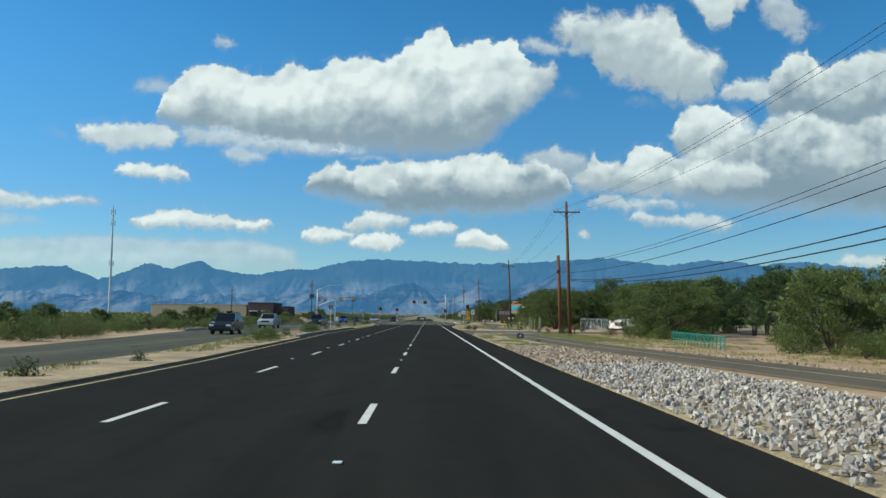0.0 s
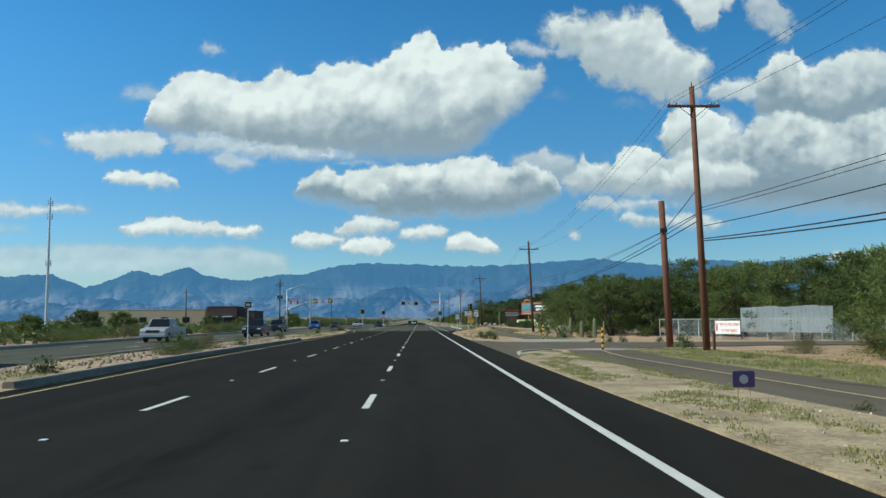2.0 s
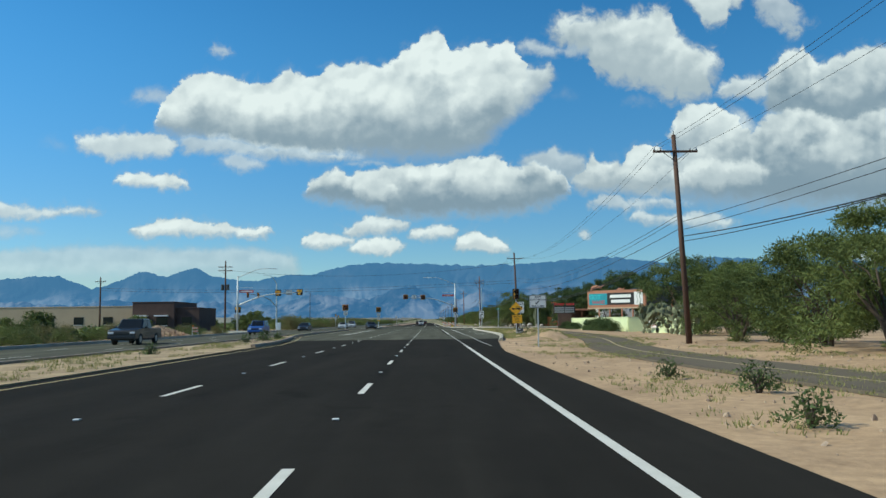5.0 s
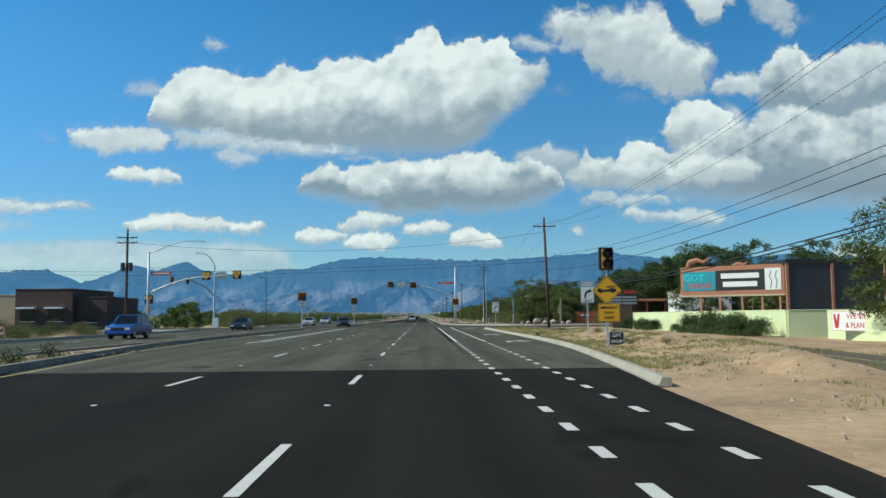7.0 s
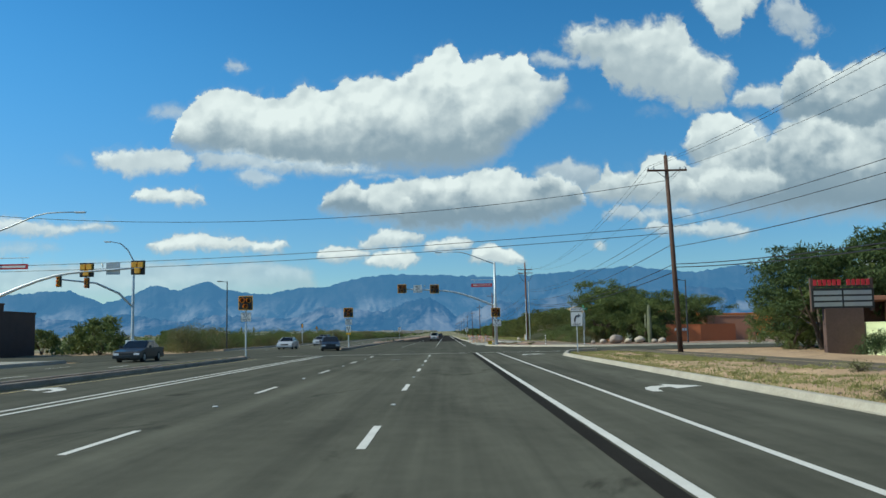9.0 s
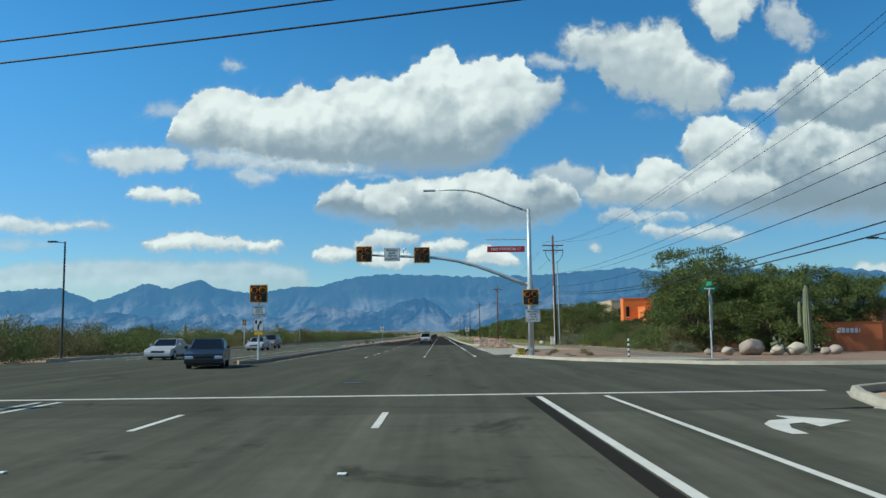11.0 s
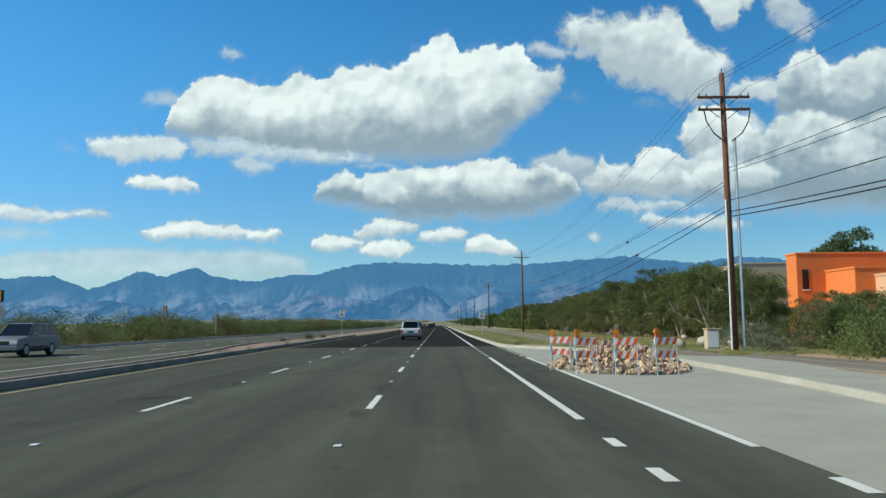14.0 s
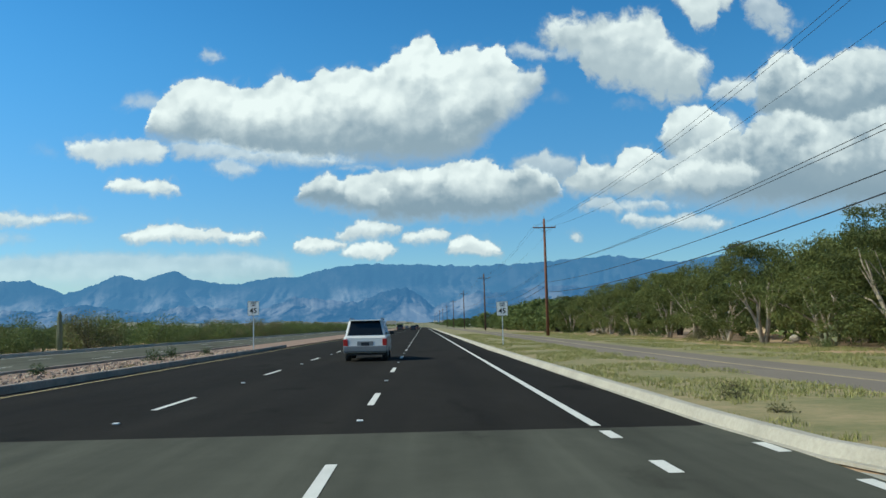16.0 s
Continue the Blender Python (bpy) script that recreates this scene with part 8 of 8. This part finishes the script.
orange_wall = wall_run("entry_wall", [(26.9, 299.8), (31, 299.6), (35.5, 300.4)], 2.0, M_STUCCO_RED, "terracotta stucco entrance wall with raised pale letters", None, 0.35)
for k in range(6):
    part("raised_bar", box(27.9 + 0.3 * k, 28.12 + 0.3 * k, 299.5, 299.58, 1.3, 1.62, 0.02), M_SIGN_WHITE, orange_wall, "pale bar in place of a raised letter")


def block(parent, name, x0, x1, y0, y1, h, mat, windows=(), z0=0.0):
    """A flat-roofed block with a parapet cap and recessed windows on its front: (x, z, width, height)."""
    b = part(name, box(x0, x1, y0, y1, z0 - 0.2, h, 0.05), mat, parent)
    part("parapet", box(x0 - 0.06, x1 + 0.06, y0 - 0.06, y1 + 0.06, h - 0.05, h + 0.12, 0.03), mat, b)
    for wx, wz, ww, wh in windows:
        f = part("window", box(wx - ww / 2, wx + ww / 2, y0 - 0.04, y0 + 0.02, wz, wz + wh), M_GLASS_DARK, b)
        part("window_frame", box(wx - ww / 2 - 0.06, wx + ww / 2 + 0.06, y0 - 0.06, y0 - 0.03, wz - 0.06, wz + 0.02), M_SIGN_WHITE, f)
    return b


fire = thing("orange_building", (0, 0, 0), "bright orange flat-roofed stucco building behind shrubs", "building")
block(fire, "wall", 28.7, 47, 371.7, 373.6, 6.75, M_STUCCO_ORANGE, ((29.4, 3.9, 0.5, 1.6),))
block(fire, "wall", 31.0, 46, 367.0, 371.7, 5.3, M_STUCCO_ORANGE, ((36, 2.2, 1.0, 1.4), (40, 2.2, 1.0, 1.4)))
block(fire, "wall", 32.5, 52, 361.5, 367.0, 4.7, M_STUCCO_PEACH, ((39, 1.6, 1.2, 1.4), (44, 1.6, 1.2, 1.4)))
block(fire, "wall", 48, 62, 355, 372, 4.2, M_STUCCO_ORANGE, ((52, 1.4, 1.2, 1.4),))
tan_b = thing("tan_building", (0, 0, 0), "long tan stucco building behind the trees", "building")
block(tan_b, "wall", 30.2, 38, 388, 404, 7.1, M_STUCCO_TAN, ((32, 4.5, 1.2, 1.2), (36, 4.5, 1.2, 1.2)))
block(tan_b, "wall", 34, 50, 404, 440, 5.4, M_STUCCO_TAN, ())
red_b = thing("red_house", (0, 0, 0), "low dark red house among the trees", "house")
block(red_b, "wall", 24.5, 33, 320, 328, 3.0, M_TERRACOTTA, ((27, 1.0, 1.0, 1.0), (30, 1.0, 1.0, 1.0)))
block(red_b, "wall", 33, 39, 303, 312, 3.0, M_TERRACOTTA, ((35, 1.0, 1.0, 1.0),))
barn = thing("red_shed", (42, 150, 0), "red-roofed shed behind the trees", "shed")
part("wall", box(-3, 3, -2, 2, 0, 4.2, 0.02), M_TERRACOTTA, barn)
part("roof", box(-3.3, 3.3, -2.3, 2.3, 4.2, 4.5, 0.03), M_SIGN_RED, barn)

brown = thing("brown_building", (0, 0, 0), "dark brown masonry building with pale awnings across the junction", "building")
block(brown, "wall", -58.2, -50.0, 276, 292, 5.8, M_BROWN_BRICK, tuple((x, 1.2, 2.2, 1.6) for x in (-56.4, -52.4)))
block(brown, "wall", -50.0, -45.4, 277, 290, 4.6, M_BROWN_BRICK, ((-47.8, 1.0, 2.0, 1.8),))
for x in (-56.4, -52.4):
    part("awning", box(x - 1.3, x + 1.3, 275.1, 276, 3.0, 3.25, 0.03), M_SIGN_WHITE, brown, "pale flat awning")
tanfar = thing("tan_building", (0, 0, 0), "pale tan flat-roofed building beyond the scrub", "building")
block(tanfar, "wall", -92, -60.5, 284, 300, 5.2, M_STUCCO_TAN, ((-78, 1.5, 2, 1.6), (-72, 1.5, 2, 1.6), (-66, 1.5, 2, 1.6)))


def chain_fence(name, x, y, L, turn, h, label):
    """Steel posts and rails with a woven wire mesh."""
    top = thing(name, (x, y, -0.03), label, "fence", turn=turn)
    for k in range(int(L / 2.4) + 1):
        part("post", tube([(k * 2.4, 0, -0.2), (k * 2.4, 0, h + 0.03)], 0.03, 8), M_STEEL, top)
    part("top_rail", tube([(0, 0, h), (L, 0, h)], 0.022, 6), M_STEEL, top)
    verts, faces = [], []
    for s in (-1, 1):
        for k in range(int((L + h) / 0.13)):
            x0 = k * 0.13 - (h if s > 0 else 0)
            a, b = (x0, 0.02), (x0 + s * h, h)
            if min(a[0], b[0]) < 0 or max(a[0], b[0]) > L:
                continue
            i = len(verts)
            verts += [(a[0] - 0.005, 0, a[1]), (a[0] + 0.005, 0, a[1]), (b[0] + 0.005, 0, b[1]), (b[0] - 0.005, 0, b[1])]
            faces.append((i, i + 1, i + 2, i + 3))
    part("wire_mesh", mesh_from("wire_mesh", verts, faces, M_STEEL), M_STEEL, top)
    return top


chain_fence("chain_link_fence", 29.8, 95.8, 24.0, 113.0, 1.55, "grey chain-link fence beside the dirt yard")
sheet = thing("corrugated_fence", (25.3, 112.3, 0), "bluish grey corrugated metal fence panels", "fence", turn=-67)
for k in range(7):
    bm = bmesh.new()
    n = 17
    rows = [[bm.verts.new((k * 1.25 + 1.22 * i / n, 0.04 * math.sin(i * math.pi / 2), z)) for i in range(n + 1)] for z in (0.5, 2.4 + 0.04 * (k % 3))]
    for i in range(n):
        bm.faces.new((rows[0][i], rows[0][i + 1], rows[1][i + 1], rows[1][i]))
    bmesh.ops.solidify(bm, geom=bm.faces[:], thickness=0.01)
    part("panel", bm, M_STEEL, sheet)
for k in range(4):
    part("post", box(k * 2.9 - 0.05, k * 2.9 + 0.05, 0.05, 0.15, -0.1, 2.35), M_DARK_STEEL, sheet)
op = thing("open_banner", (23.25, 109.6, 0.88), "white banner with red letters tied to the fence", "sign", turn=-67)
o_ = board(op, "banner_panel", 2.6, 1.0, 0, -0.05, 0, M_SIGN_WHITE, None, "", 0.02)
lettering("YES WE ARE OPEN", 0.34, M_SIGN_RED, o_, 0.17, -0.003, 0.2, 0.72)
lettering("TO THE PUBLIC", 0.34, M_SIGN_RED, o_, 0.17, -0.003, -0.25, 0.72)
part("emblem", plate([(-0.12, 0.32), (-0.05, 0.32), (0, 0.0), (0.05, 0.32), (0.12, 0.32), (0.06, -0.3), (-0.06, -0.3)], 0.002, -0.004), M_SIGN_RED, o_).location = (-1.13, 0, 0)

M_GREEN_METAL = material("green_pipe", (0.02, 0.22, 0.15), (0.02, 0.16, 0.12), 0.5)
rack = thing("green_pipe_railing", (15.0, 48.1, -0.04), "long green painted pipe railing with arches beside the path", "railing", turn=83)
for z in (0.30, 0.72):
    part("rail", tube([(0, 0, z), (16, 0, z)], 0.03, 8), M_GREEN_METAL, rack)
for k in range(17):
    part("post", tube([(k, 0, -0.1), (k, 0, 0.74)], 0.028, 8), M_GREEN_METAL, rack)
for k in range(16):
    part("arch", tube([(k + 0.04, 0, 0.36), (k + 0.2, 0, 0.56), (k + 0.5, 0, 0.67), (k + 0.8, 0, 0.56), (k + 0.96, 0, 0.36)], 0.02, 6), M_GREEN_METAL, rack)

# ---- distance ----
rng = random.Random(8)
verts, faces = [], []


def add_block(x, y, w_, d, h):
    z = ground_height(x, y) - 0.5
    k = len(verts)
    verts.extend([(x + a * w_ / 2, y + b * d / 2, z + c * (h + 0.5)) for c in (0, 1) for a, b in ((-1, -1), (1, -1), (1, 1), (-1, 1))])
    faces.extend([(k + 4, k + 5, k + 6, k + 7)] + [(k + i, k + (i + 1) % 4, k + 4 + (i + 1) % 4, k + 4 + i) for i in range(4)])


for _ in range(260):
    y = rng.uniform(900, 3300)
    x = rng.gauss(0, 0.13) * y
    if abs(x) > 30:
        add_block(x, y, rng.uniform(8, 22), rng.uniform(8, 20), rng.uniform(3, 6))
M_TOWN = material("far_house_stucco", (0.60, 0.55, 0.48), (0.38, 0.30, 0.24), 0.9, patch=0.02, grain=0.2, island=0.35, space="World")
tagged(new("distant_town", mesh_from("distant_town", verts, faces, M_TOWN)), "pale scattered houses of a far-off town", "town", kind="stuff")


def scrub(name, spots, leaf, label, blades=60):
    """Far-off bushes, too many to count."""
    rng = random.Random(12)
    verts, faces = [], []
    for x, y, r in spots:
        z = ground_height(x, y)
        for _ in range(blades):
            d = Vector((rng.gauss(0, 1), rng.gauss(0, 1), abs(rng.gauss(0, 1)))).normalized()
            c = Vector((x + d.x * r * rng.uniform(0.5, 1), y + d.y * r * rng.uniform(0.5, 1), z + d.z * r * 0.85 * rng.uniform(0.4, 1) + 0.1))
            n = (d + Vector((rng.uniform(-0.7, 0.7), rng.uniform(-0.7, 0.7), rng.uniform(-0.3, 0.7)))).normalized()
            a = n.orthogonal().normalized()
            b = n.cross(a)
            s = r * rng.uniform(0.16, 0.34)
            k = len(verts)
            verts += [c - a * s * 0.45, c + a * s * 0.45, c + b * s * 1.5]
            faces.append((k, k + 1, k + 2))
    tagged(new(name, mesh_from(name, verts, faces, leaf)), label, "scrub", kind="stuff")


spots = []
for _ in range(2300):
    y = 40 + 1500 * rng.random() ** 1.5
    x = -46 - rng.random() ** 1.4 * (60 + y * 0.55)
    spots.append((x, y, rng.uniform(0.9, 2.0)))
for k in range(420):
    y = 18 + 1.75 * k
    if not 236 < y < 292:
        spots.append((along(OPPOSITE_FAR, y) - 5.5 - 15 * rng.random(), y, rng.uniform(0.9, 1.7)))
for _ in range(120):
    y = rng.uniform(60, 680)
    spots.append((-45 - rng.uniform(0, 60), y, rng.uniform(1.2, 2.0)))
scrub("desert_scrub_plain", spots, M_LEAF, "olive-green desert scrub spreading to the foothills")
spots = []
for _ in range(1500):
    y = 260 + 1900 * rng.random() ** 1.3
    x = 40 + rng.random() * (60 + y * 0.5)
    spots.append((x, y, rng.uniform(1.2, 2.6)))
for _ in range(2400):
    y = rng.uniform(560, 3000)
    spots.append((rng.choice((-1, 1)) * rng.uniform(24, 40 + y * 0.12) - 6, y, rng.uniform(1.4, 3.0)))
scrub("far_trees", spots, M_LEAF, "dark green trees and scrub along the far road")
